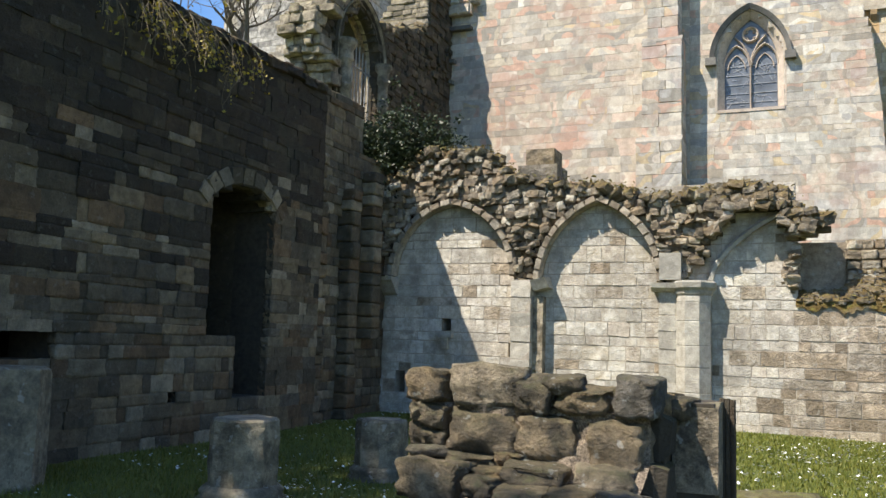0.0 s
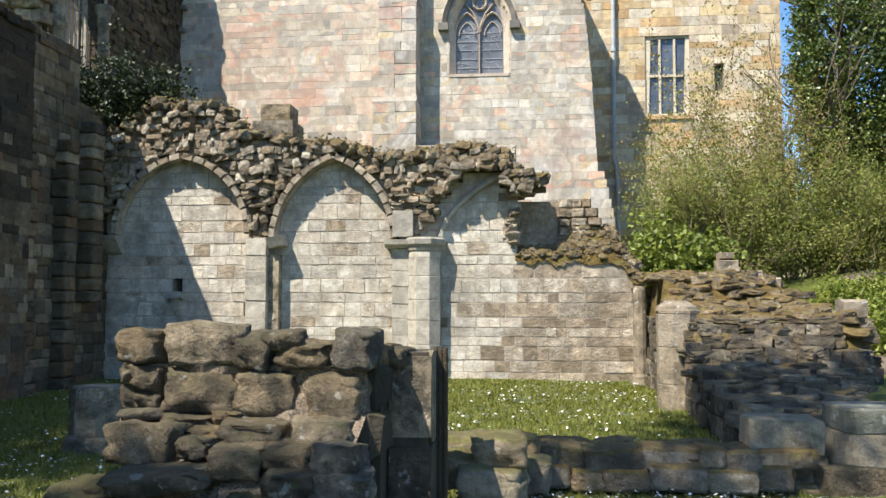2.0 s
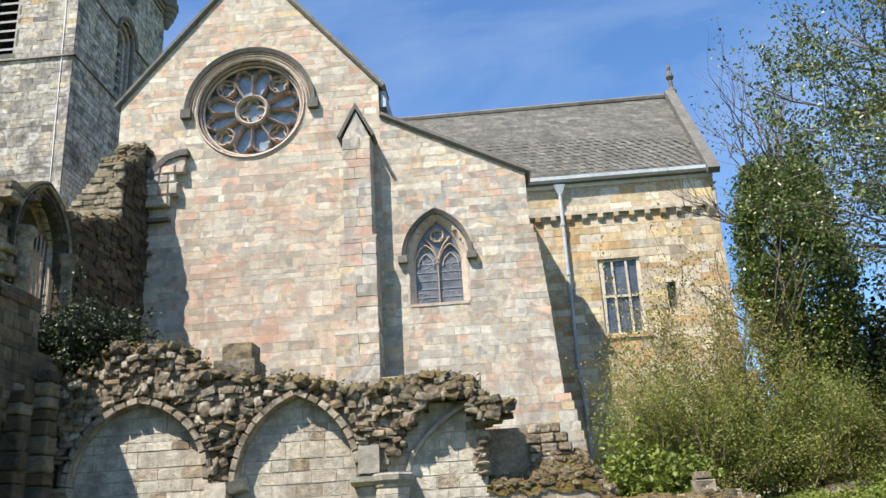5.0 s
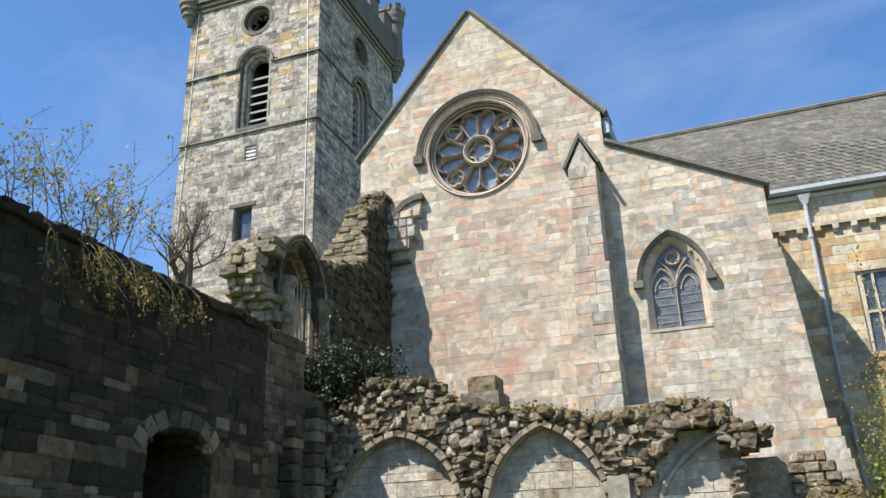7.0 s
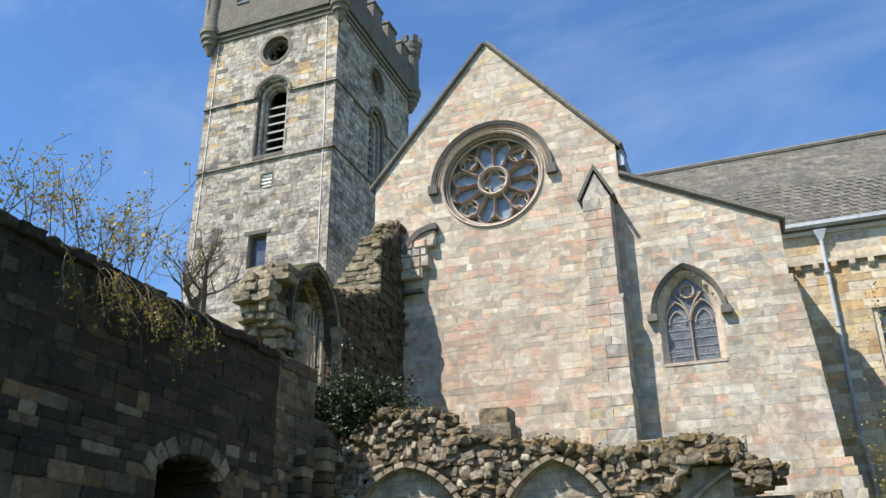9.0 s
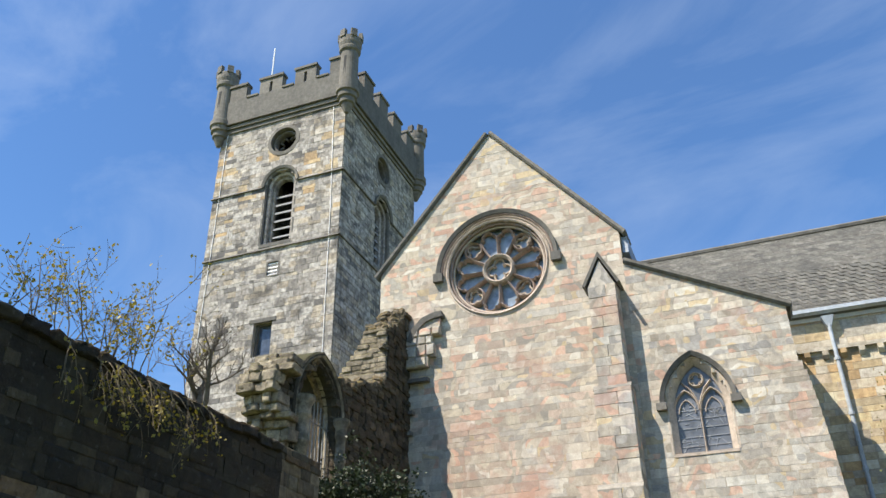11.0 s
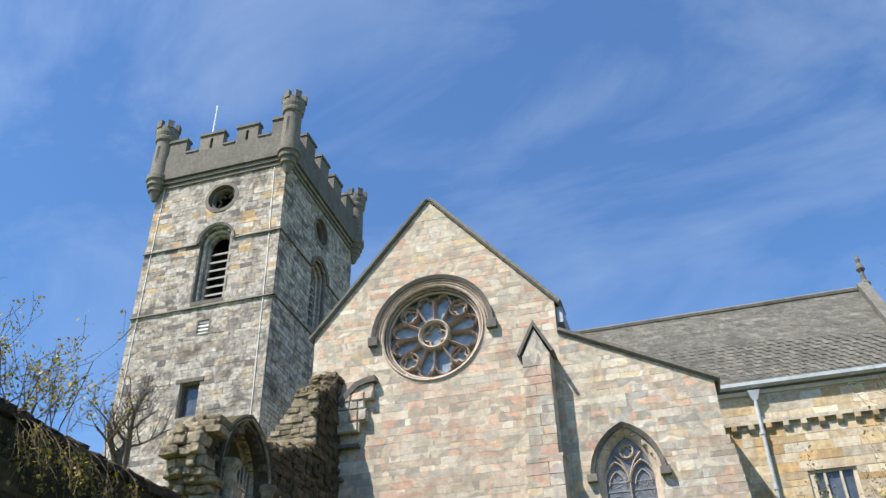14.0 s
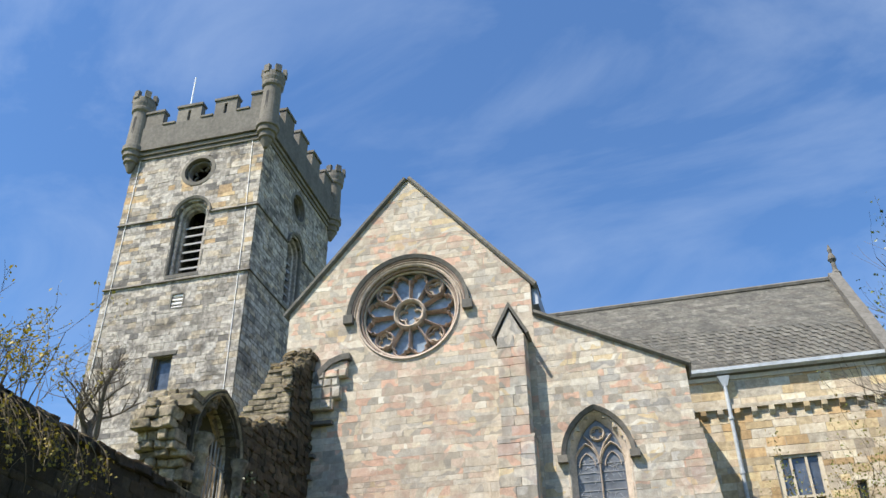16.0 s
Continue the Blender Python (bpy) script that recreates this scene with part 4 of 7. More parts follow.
# broken arch stub on the gable face
frag = part("toothing", Geo().box(-11.0, -10.05, 13.0, 13.35, -0.05, 0.22, SOUTH).box(-11.0, -9.75, 13.35, 13.9, -0.05, 0.2, SOUTH).box(-11.0, -9.95, 12.55, 13.0, -0.05, 0.22, SOUTH).box(-11.0, -10.2, 12.2, 12.55, -0.05, 0.22, SOUTH).out(), M_ANNEX, church, "broken toothing of a lost vault")
for lo, hi, b, w in ((12.2, 12.55, -10.18, 0.2), (12.55, 13.0, -9.93, 0.2), (13.0, 13.3, -10.04, 0.2), (13.3, 13.62, -9.74, 0.2)):
    u = -11.0
    while u < b - 0.1:
        l = min(b - u, rl.uniform(0.3, 0.5))
        ob = new("stone", unit_mesh("rough", rl.randrange(8), M_ANNEX)[0])
        ob.matrix_basis = SOUTH @ Matrix.Translation((u + l / 2, (lo + hi) / 2, w)) @ Matrix.Diagonal((l - 0.015, hi - lo - 0.015, 0.16, 1))
        link_part(ob, frag)
        u += l
part("hood_mould", sweep(SOUTH, [(-10.9, 13.15), (-10.7, 13.6), (-10.35, 13.92), (-9.95, 14.05), (-9.65, 14.07)], [(-0.12, 0), (0.06, 0), (0.08, 0.3), (-0.12, 0.28)]), M_TRIM, frag)
for v, l in ((11.7, 0.9), (10.6, 0.35), (9.9, 0.3)):
    part("ledge", Geo().box(-11.1, -11.1 + l, v, v + 0.12, -0.02, 0.22, SOUTH).out(), M_TRIM, church)

# ---- tower ----
tower = thing("church_tower", (-22, 37, 0), "tall grey sandstone tower with battlements and corner turrets", "tower")
TX0, TX1, TY0, TY1 = -26.05, -18.0, 32.0, 41.4
TS = face_frame((0, TY0, 0), (1, 0, 0), (0, -1, 0))
TE = face_frame((TX1, 0, 0), (0, 1, 0), (1, 0, 0))
LC = -21.72


def bell_hole(c, v, s):
    if 23.35 < v < 28.0:
        h = 0.92 if v < 27.0 else math.sqrt(max(0, 0.92 ** 2 - (v - 27.0) ** 2))
        s = cut(s, c - h, c + h)
    d = 0.95 ** 2 - (v - 29.95) ** 2
    if d > 0:
        s = cut(s, c - 0.08 - math.sqrt(d), c - 0.08 + math.sqrt(d))
    return s


def tower_south(v):
    s = bell_hole(LC, v, [(TX0, TX1 - 0.02)])
    if 21.4 < v < 22.3:
        s = cut(s, -22.1, -21.3)
    if 17.2 < v < 18.9:
        s = cut(s, -22.45, -21.4)
    return s


def tower_east(v):
    return bell_hole(36.9, v, [(TY0 + 0.03, TY1)])


rt = random.Random(11)
rows = courses(6, 31.4, 0.18, 0.36, rt)
face, up_s = masonry("south_wall", TS, rows, tower_south, 0.9, M_TOWER, M_MORTAR, tower, (0.28, 0.8), "flush", seed=12, key=by_plan, proud=0.02, gap=0.002, core=0.003,
                     pick=lambda u, v, r: v > 23 and r.random() < smooth(23, 28, v) * 0.75 * smooth(-0.1, 0.2, noise.noise(Vector((u * 0.45, v * 0.7, 4)))), label="weathered grey and buff ashlar face")
lay(up_s, "flush", M_TOWERUP, face, singles=150, key=by_plan)
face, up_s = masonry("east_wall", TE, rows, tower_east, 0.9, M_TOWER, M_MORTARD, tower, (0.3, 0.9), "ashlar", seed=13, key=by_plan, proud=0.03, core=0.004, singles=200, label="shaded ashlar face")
part("rear_wall", Geo().box(TX0, TX0 + 0.9, TY0 + 0.9, TY1, 6, 31.4).box(TX0 + 0.9, TX1 - 0.9, TY1 - 0.9, TY1, 6, 31.4).box(TX0, TX1, TY0, TY1, 0, 6).out(), M_TOWER, tower)
# belfry floor and ceiling, darkness painted in behind the louvres
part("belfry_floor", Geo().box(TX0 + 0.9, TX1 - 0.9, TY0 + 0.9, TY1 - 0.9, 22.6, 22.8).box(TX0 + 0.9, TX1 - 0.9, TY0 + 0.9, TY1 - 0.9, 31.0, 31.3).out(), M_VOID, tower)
STR = [(0.0, -0.02), (0.12, -0.02), (0.12, 0.05), (0.0, 0.12)]
for v in (23.0, 26.95):
    for m, a, b, c in ((TS, TX0 - 0.05, TX1 + 0.1, LC), (TE, TY0 - 0.1, TY1, 36.9)):
        if v > 24:
            part("string_course", sweep(m, [(a, v), (c - 1.04, v)], STR), M_TRIM, tower)
            part("string_course", sweep(m, [(c + 1.04, v), (b, v)], STR), M_TRIM, tower)
        else:
            part("string_course", sweep(m, [(a, v), (b, v)], STR), M_TRIM, tower)
for m, c in ((TS, LC), (TE, 36.9)):
    bw = part("belfry_window", sweep(m, [(c - 0.92, 23.35), (c - 0.92, 27.0)] + arc(c, 27.0, 0.92, 180, 0, 16)[1:-1] + [(c + 0.92, 27.0), (c + 0.92, 23.35)], [(-0.05, -0.9), (-0.05, -0.05), (0.02, 0.012), (0.1, 0.012), (0.1, -0.9)]), M_TRIM, tower, "round-headed belfry opening with slate louvres")
    for o, w in ((0.14, -0.18), (0.3, -0.38)):
        h = 0.92 - o
        part("roll", sweep(m, [(c - h, 23.35), (c - h, 27.0)] + arc(c, 27.0, h, 180, 0, 16)[1:-1] + [(c + h, 27.0), (c + h, 23.35)], [(-0.07, w - 0.3), (-0.07, w - 0.05), (0, w + 0.02), (0.09, w - 0.02), (0.09, w - 0.3)]), M_TOWER, bw)
    part("hood_mould", sweep(m, arc(c, 27.0, 1.06, 180, 0, 18), [(-0.07, -0.02), (-0.07, 0.1), (0.07, 0.16), (0.07, -0.02)]), M_TRIM, bw)
    for i in range(7):
        v = 23.45 + i * 0.5
        part("louvre", ([tuple(m @ Vector(p)) for p in ((c - 0.6, v, -0.5), (c + 0.6, v, -0.5), (c + 0.6, v + 0.22, -0.85), (c - 0.6, v + 0.22, -0.85), (c - 0.6, v + 0.11, -0.5), (c + 0.6, v + 0.11, -0.5), (c + 0.6, v + 0.33, -0.85), (c - 0.6, v + 0.33, -0.85))],
                        [(0, 3, 2, 1), (4, 5, 6, 7), (0, 1, 5, 4), (1, 2, 6, 5), (2, 3, 7, 6), (3, 0, 4, 7)]), M_LOUVRE, bw)
    part("sill", Geo().box(c - 0.95, c + 0.95, 23.2, 23.4, -0.9, 0.03, m).out(), M_TRIM, bw)
    oc = (c - 0.08, 29.95)
    ow = part("oculus", ring(m, oc, 0.95, [(0.14, 0.05), (-0.06, 0.03), (-0.12, -0.1), (-0.12, -0.8), (0.14, -0.8)], 32), M_TRIM, tower, "round moulded oculus")
    part("moulding", ring(m, oc, 0.72, [(0.1, -0.25), (0.06, -0.16), (-0.05, -0.2), (-0.05, -0.5), (0.1, -0.5)], 28), M_TRIM, ow)
    for k in range(4):
        a = radians(45 + 90 * k)
        part("foil", sweep(m, arc(oc[0] + 0.42 * math.cos(a), oc[1] + 0.42 * math.sin(a), 0.2, 135 + 90 * k - 220, 135 + 90 * k + 40, 10), [(0.04, -0.66), (0.04, -0.5), (-0.04, -0.5), (-0.04, -0.66)]), M_TRIM, ow)
vent = part("vent", sweep(TS, [(-22.1, 21.4), (-21.3, 21.4), (-21.3, 22.3), (-22.1, 22.3)], [(0, -0.3), (0.08, -0.3), (0.08, 0.03), (0, 0.03)], True), M_TRIM, tower)
for i in range(4):
    part("slat", Geo().box(-22.05, -21.35, 21.48 + i * 0.21, 21.56 + i * 0.21, -0.2, -0.03, TS).out(), M_WHITE, vent)
sw = part("small_window", sweep(TS, [(-22.45, 17.2), (-21.4, 17.2), (-21.4, 18.9), (-22.45, 18.9)], [(0, -0.4), (0.07, -0.4), (0.07, -0.2), (0, -0.2)], True), M_TRIM, tower)
part("pane", Geo().box(-22.45, -21.4, 17.2, 18.9, -0.4, -0.38, TS).out(), M_GLASS, sw)
part("lintel", Geo().box(-22.7, -21.2, 18.9, 19.1, -0.1, 0.05, TS).out(), M_TRIM, sw)
for u0, u1, top, bot in ((-25.6, -25.75, 31.5, 14), (-18.75, -18.45, 31.5, 14)):
    part("conductor", sweep(TS, [(u0, top), ((u0 + u1) / 2 + 0.05, 25), (u1, bot)], [(0.012, 0.03), (0.012, 0.06), (-0.012, 0.06), (-0.012, 0.03)]), M_WHITE, tower, "pale lightning conductor strip")

# cornice, parapet and turrets
P = 0.32
for i, (z0, z1, o) in enumerate(((31.35, 31.6, 0.1), (31.6, 31.85, 0.2), (31.85, 32.15, 0.32))):
    part("cornice", Geo().box(TX0 - o, TX1 + o, TY0 - o, TY1 + o, z0 + (0.003 if i else 0), z1 - 0.05).out(), M_TRIM, tower)
g = Geo().box(TX0 - P, TX1 + P, TY0 - P, TY0 - P + 0.4, 32.1, 33.5).box(TX1 + P - 0.4, TX1 + P, TY0 - P + 0.4, TY1 + P, 32.1, 33.5)
g.box(TX0 - P, TX0 - P + 0.4, TY0 - P + 0.4, TY1 + P, 32.1, 33.5).box(TX0 - P + 0.4, TX1 + P - 0.4, TY1 + P - 0.4, TY1 + P, 32.1, 33.5)
par = part("parapet", g.out(), M_TRIM, tower, "crenellated parapet")


def merlon(m, a, b, parent, loop):
    g = Geo()
    if loop:
        c = (a + b) / 2
        g.box(a, c - 0.09, 33.5, 34.5, -0.4, 0, m).box(c + 0.09, b, 33.5, 34.5, -0.4, 0, m).box(c - 0.09, c + 0.09, 34.25, 34.5, -0.4, 0, m)
    else:
        g.box(a, b, 33.5, 34.5, -0.4, 0, m)
    part("merlon", g.out(), M_TRIM, parent)
    part("coping", Geo().box(a - 0.06, b + 0.06, 34.5, 34.66, -0.46, 0.08, m).out(), M_TRIM, parent)


PS = face_frame((0, TY0 - P, 0), (1, 0, 0), (0, -1, 0))
PE = face_frame((TX1 + P, 0, 0), (0, 1, 0), (1, 0, 0))
for a, b, lp in ((-25.6, -24.5, False), (-23.6, -22.1, True), (-21.25, -19.9, True), (-19.0, -18.1, False)):
    merlon(PS, a, b, par, lp)
for i in range(4):
    merlon(PE, 33.4 + i * 2.0, 34.6 + i * 2.0, par, False)
PW = face_frame((TX0 - P + 0.4, 0, 0), (0, 1, 0), (1, 0, 0))
for i in range(4):
    merlon(PW, 33.4 + i * 2.0, 34.6 + i * 2.0, par, False)
for a, b in ((-24.5, -23.6), (-22.1, -21.25), (-19.9, -19.0)):
    part("coping", Geo().box(a + 0.06, b - 0.06, 33.5, 33.62, -0.46, 0.06, PS).out(), M_TRIM, par)
for cx, cy in ((TX0 - 0.1, TY0 - 0.1), (TX1 + 0.1, TY0 - 0.1), (TX1 + 0.1, TY1 + 0.1), (TX0 - 0.1, TY1 + 0.1)):
    tu = part("turret", lathe([(0.12, 30.6), (0.3, 31.0), (0.3, 31.15), (0.42, 31.2), (0.42, 31.5), (0.54, 31.55), (0.54, 31.85), (0.64, 31.9), (0.64, 32.2), (0.53, 32.3), (0.5, 34.75), (0.6, 34.85), (0.62, 35.0), (0.6, 35.1), (0.66, 35.35), (0.66, 35.75), (0.35, 36.0)], cx, cy, 24), M_TRIM, tower, "round corner turret")
    for k in range(6):
        a = radians(60 * k + 15)
        mm = Matrix.Translation((cx + 0.6 * math.cos(a), cy + 0.6 * math.sin(a), 35.92)) @ pose(0, 0, 0, 0, 0, math.degrees(a))
        part("merlon", Geo().box(-0.11, 0.11, -0.18, 0.18, -0.25, 0.25, mm).out(), M_TRIM, tu)
    # a dark strip on the turret face in place of an opening's shade
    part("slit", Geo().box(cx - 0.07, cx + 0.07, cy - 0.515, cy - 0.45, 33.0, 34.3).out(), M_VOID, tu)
part("tower_roof", Geo().box(TX0, TX1, TY0, TY1, 32.3, 32.6).out(), M_SLATE, tower)
tagged(part("flagpole", tube([(-25.98, 36.0, 32.5), (-25.98, 36.0, 41.55)], [0.06, 0.045], 8), M_WHITE, None, "white flagpole on the tower roof"), category="flagpole")

# ---- west wall of the court ----
LW = face_frame((-9, 0, 0), (0, 1, 0), (1, 0, 0))


def west_spans(v):
    s = [(-8.0, 14.3)]
    if 1.5 < v < 4.05:
        rise = 0.22 * (1 - ((v - 3.75) / 0.3) ** 2) if v > 3.75 else 0
        a, b = 10.98, 12.72
        if v > 3.75:
            k = (4.05 - v) / 0.3
            a, b = 11.85 - 0.87 * math.sqrt(k), 11.85 + 0.87 * math.sqrt(k)
        s = cut(s, a, b)
    elif 0.45 < v <= 1.5:
        s = cut(s, 11.75, 12.68)
    if 1.15 < v < 1.5:
        s = cut(s, 7.0, 8.1)
    if 0.45 < v < 0.75:
        s = cut(s, 10.2, 10.4)
    return s


rw = random.Random(21)
rows = courses(-0.4, 1.15, 0.12, 0.32, rw) + courses(1.15, 1.5, 0.17, 0.2, rw) + courses(1.5, 3.75, 0.1, 0.32, rw) + courses(3.75, 4.05, 0.15, 0.16, rw) + courses(4.05, 6.35, 0.1, 0.3, rw)
# near-black stones above, tawny below: shade and ground bounce put into the colour
wall_west, low_stones = masonry("wall_west", LW, rows, west_spans, 0.85, M_SHADEDARK, M_MORTARD, None, (0.16, 0.66), "worn", seed=22, proud=0.03, gap=-0.006, tilt=1.6, singles=150, core=0.012,
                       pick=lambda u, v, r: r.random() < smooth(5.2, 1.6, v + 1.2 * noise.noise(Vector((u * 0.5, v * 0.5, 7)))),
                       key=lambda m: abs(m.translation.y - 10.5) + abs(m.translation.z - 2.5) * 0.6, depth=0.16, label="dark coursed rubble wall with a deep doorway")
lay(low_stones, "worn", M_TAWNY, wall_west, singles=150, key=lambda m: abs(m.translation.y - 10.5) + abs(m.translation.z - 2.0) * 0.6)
tagged(wall_west, category="wall", kind="structure")
g = Geo().box(-10.9, -10.7, 6.5, 14, -0.4, 6).box(-10.7, -9.85, 12.72, 13.5, -0.4, 6).box(-10.7, -9.85, 6.5, 7.0, -0.4, 6).box(-10.7, -9.85, 7.0, 12.72, 5.8, 6.0).box(-10.7, -9.85, 7.0, 12.72, -0.4, -0.2)
# lining in the same near-black mix, so the doorway's shade is painted too
part("recess_lining", g.out(), M_SHADEDARK, wall_west)
cop = []
y = -8.0
while y < 14.2:
    l = rw.uniform(0.3, 0.7)
    cop.append(Matrix.Translation((-9.4, y + l / 2, 6.42 + rw.uniform(-0.02, 0.02))) @ pose(0, 0, 0, rw.uniform(-3, 3), rw.uniform(-3, 3), rw.uniform(-4, 4)) @ Matrix.Diagonal((0.95, l - 0.02, 0.2, 1)))
    y += l
lay(cop, "worn", M_SHADEDARK, wall_west, "capstone")
lintel = []
for i in range(9):
    a = radians(146 - 14 * i)
    lintel.append(LW @ Matrix.Translation((11.85 + 1.28 * math.cos(a), 3.25 + 0.97 * math.sin(a), -0.11)) @ pose(0, 0, 0, 0, 0, math.degrees(a) - 90) @ Matrix.Diagonal((0.3, 0.36, 0.3, 1)))
lay(lintel, "rough", M_TAWNY, wall_west, "voussoir")

# the stretch past the nook, set back
LW2 = face_frame((-9.5, 0, 0), (0, 1, 0), (1, 0, 0))


def west2_spans(v):
    # above 5.7 the stretch is added only to throw the arcade's slanting shadow
    s = [(14.3, 18.9)] if v < 5.7 else [(14.5, 16.7)]
    if 3.55 < v < 4.25:
        s = cut(s, 15.75, 15.95)
    return s


rows = courses(-0.3, 5.7, 0.14, 0.3, rw) + courses(5.7, 6.8, 0.14, 0.3, rw)
w2, _ = masonry("wall_corner", LW2, rows, west2_spans, 0.8, M_TAWNY, M_MORTARD, None, (0.2, 0.6), "worn", seed=23, proud=0.04, gap=-0.004, tilt=1.6, key=by_plan, depth=0.16,
                label="dark rubble wall end with a broken vault shaft and an added shadow-casting head")
tagged(w2, category="wall", kind="structure")
pil = []
for lo, hi in courses(-0.2, 5.3, 0.22, 0.4, rw):
    k = smooth(0, 6, lo)
    pil.append(Matrix.Translation((-9.42, 14.62, (lo + hi) / 2)) @ pose(0, 0, 0, 0, 0, rw.uniform(-5, 5)) @ Matrix.Diagonal((0.5 + rw.uniform(-0.12, 0.1) - 0.15 * k, 0.5 + rw.uniform(-0.1, 0.1), hi - lo - 0.012, 1)))
    if lo < 4.6:
        pil.append(Matrix.Translation((-9.4, 16.05, (lo + hi) / 2)) @ Matrix.Diagonal((0.42 + rw.uniform(-0.06, 0.06), 0.36 + rw.uniform(-0.05, 0.05), hi - lo - 0.012, 1)))
    if 1.4 < lo:
        pil.append(Matrix.Translation((-9.35 - 0.02 * lo, 16.95, (lo + hi) / 2)) @ Matrix.Diagonal((0.5 + 0.1 * k, 0.42, hi - lo - 0.012, 1)))
lay(pil, "squared", M_TAWNY, w2, "pier_stone")
part("vault_rib", sweep(face_frame((-9.5, 17.3, 0), (0.8, 0.6, 0), (0.6, -0.8, 0)), [(-0.1, 2.0), (0.0, 3.2), (-0.12, 4.0), (-0.4, 4.6)], [(-0.14, 0.0), (-0.1, 0.2), (0.1, 0.2), (0.14, 0.0)]), M_SHADEDARK, w2, "broken rib of a lost vault")

# ---- blind arcade ----
arcade = thing("arcade_wall", (-4, 18.3, 0), "ruined cloister wall with two blind pointed arches and rubble top", "ruin wall")
AR = face_frame((0, 18, 0), (1, 0, 0), (0, -1, 0))
ARCH = [dict(cu=-7.68, spring=3.0, half=1.42, rise=1.62), dict(cu=-4.3, spring=2.85, half=1.24, rise=1.72)]


def infill_spans(v):
    b = -0.4 + 0.12 * noise.noise(Vector((v * 4, 1, 1))) if v > 2.62 else 2.1 - max(0, v - 2.1) * 0.5
    s = [(-9.7, b)]
    if 0.2 < v < 0.75:
        s = cut(s, -9.1, -8.85)
    if 1.75 < v < 2.0:
        s = cut(s, -7.95, -7.72)
    if 1.3 < v < 1.45:
        s = cut(s, -6.32, -6.05)
    return s


ra = random.Random(31)
rows = courses(-0.3, 4.9, 0.17, 0.36, ra)
infill, brown_ones = masonry("infill_wall", AR, rows, infill_spans, 0.55, M_PALE, M_MORTAR, arcade, (0.22, 0.62), "ashlar", seed=32, proud=0.012, gap=0.008, tilt=1.4, key=by_plan, depth=0.14, core=0.005, singles=200, pick=lambda u, v, r: u > -0.5 + r.uniform(-0.3, 0.3) or r.random() < 0.08,
                    label="pale weathered ashlar blocking of the arches")
lay(brown_ones, "ashlar", M_PITTED, infill, singles=100, key=by_plan)
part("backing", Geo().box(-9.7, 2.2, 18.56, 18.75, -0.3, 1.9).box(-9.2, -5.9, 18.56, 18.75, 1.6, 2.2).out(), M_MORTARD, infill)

FRONT = 0.3      # how far the arches stand before the blocking


def top_line(u):
    pts = [(-9.6, 5.2), (-8.9, 5.5), (-8.3, 5.95), (-7.6, 5.85), (-6.85, 5.85), (-6.4, 5.35), (-6.0, 5.12), (-5.2, 5.08), (-4.9, 4.95), (-4.3, 4.95), (-3.4, 4.7), (-2.6, 4.62), (-1.9, 4.75), (-1.3, 4.8), (-0.6, 4.65), (-0.3, 4.2), (0.1, 4.05)]
    if u <= pts[0][0]:
        return pts[0][1]
    for (a, za), (b, zb) in zip(pts, pts[1:]):
        if a <= u <= b:
            return za + (zb - za) * (u - a) / (b - a)
    return pts[-1][1]


def arch_over(u, v):
    """Whether (u, v) lies in one of the arched openings."""
    for a in ARCH:
        if abs(u - a["cu"]) < in_pointed(a["cu"], a["spring"], a["half"] + 0.2, a["rise"] + 0.22, v) and v > a["spring"] - 0.6:
            return True
    edge = [(-2.6, 2.9), (-2.1, 3.3), (-1.9, 3.78), (-1.42, 4.3), (-0.7, 4.22), (-0.62, 3.9), (-0.4, 3.75), (0.5, 3.7)]
    for (a, za), (b, zb) in zip(edge, edge[1:]):
        if a <= u < b and v < za + (zb - za) * (u - a) / (b - a):
            return True
    return False


# rubble spandrels over the arches
g = Geo()
rub = []
v = 2.85
while v < 6.1:
    h = ra.uniform(0.06, 0.19)
    u = -9.6
    while u < 0.3:
        l = ra.uniform(0.09, 0.33)
        uc, vc = u + l / 2, v + h / 2
        inside = uc < 0.0 and vc < top_line(uc) + ra.uniform(-0.08, 0.12) and not arch_over(uc, vc)
        if vc < 2.95 or (vc < 3.5 and -9.6 < uc < -9.2):
            inside = inside and (-6.3 < uc < -5.6 or -3.0 < uc < -2.0)
        if inside:
            out = FRONT - 0.04 + ra.uniform(-0.14, 0.08) + 0.24 * smooth(-2.4, -1.4, uc) - 0.1 * smooth(0, 0.3, vc - top_line(uc) + 0.3)
            rub.append(AR @ Matrix.Translation((uc, vc, out - 0.06)) @ pose(0, 0, 0, ra.uniform(-9, 9), ra.uniform(-14, 14), ra.uniform(-20, 20)) @ Matrix.Diagonal((l * 1.04, h * 1.12, ra.uniform(0.18, 0.28), 1)))
            g.box(u, u + l, v, v + h, 0.0, FRONT - 0.2, AR)
        u += l
    v += h
spandrel = part("spandrel_rubble", g.out(), M_MORTARD, arcade, "crumbling rubble core above the arches")
lay([m for m in rub if m.translation.z < top_line(m.translation.x) - 0.12 - 0.3 * smooth(-3, -1, m.translation.x)], "coarse", M_SPAN, spandrel, key=by_plan, variants=14, singles=200)
lay([m for m in rub if m.translation.z >= top_line(m.translation.x) - 0.12 - 0.3 * smooth(-3, -1, m.translation.x)], "coarse", M_RUBBLE, spandrel, "capping_stone", key=by_plan, variants=14, singles=100)
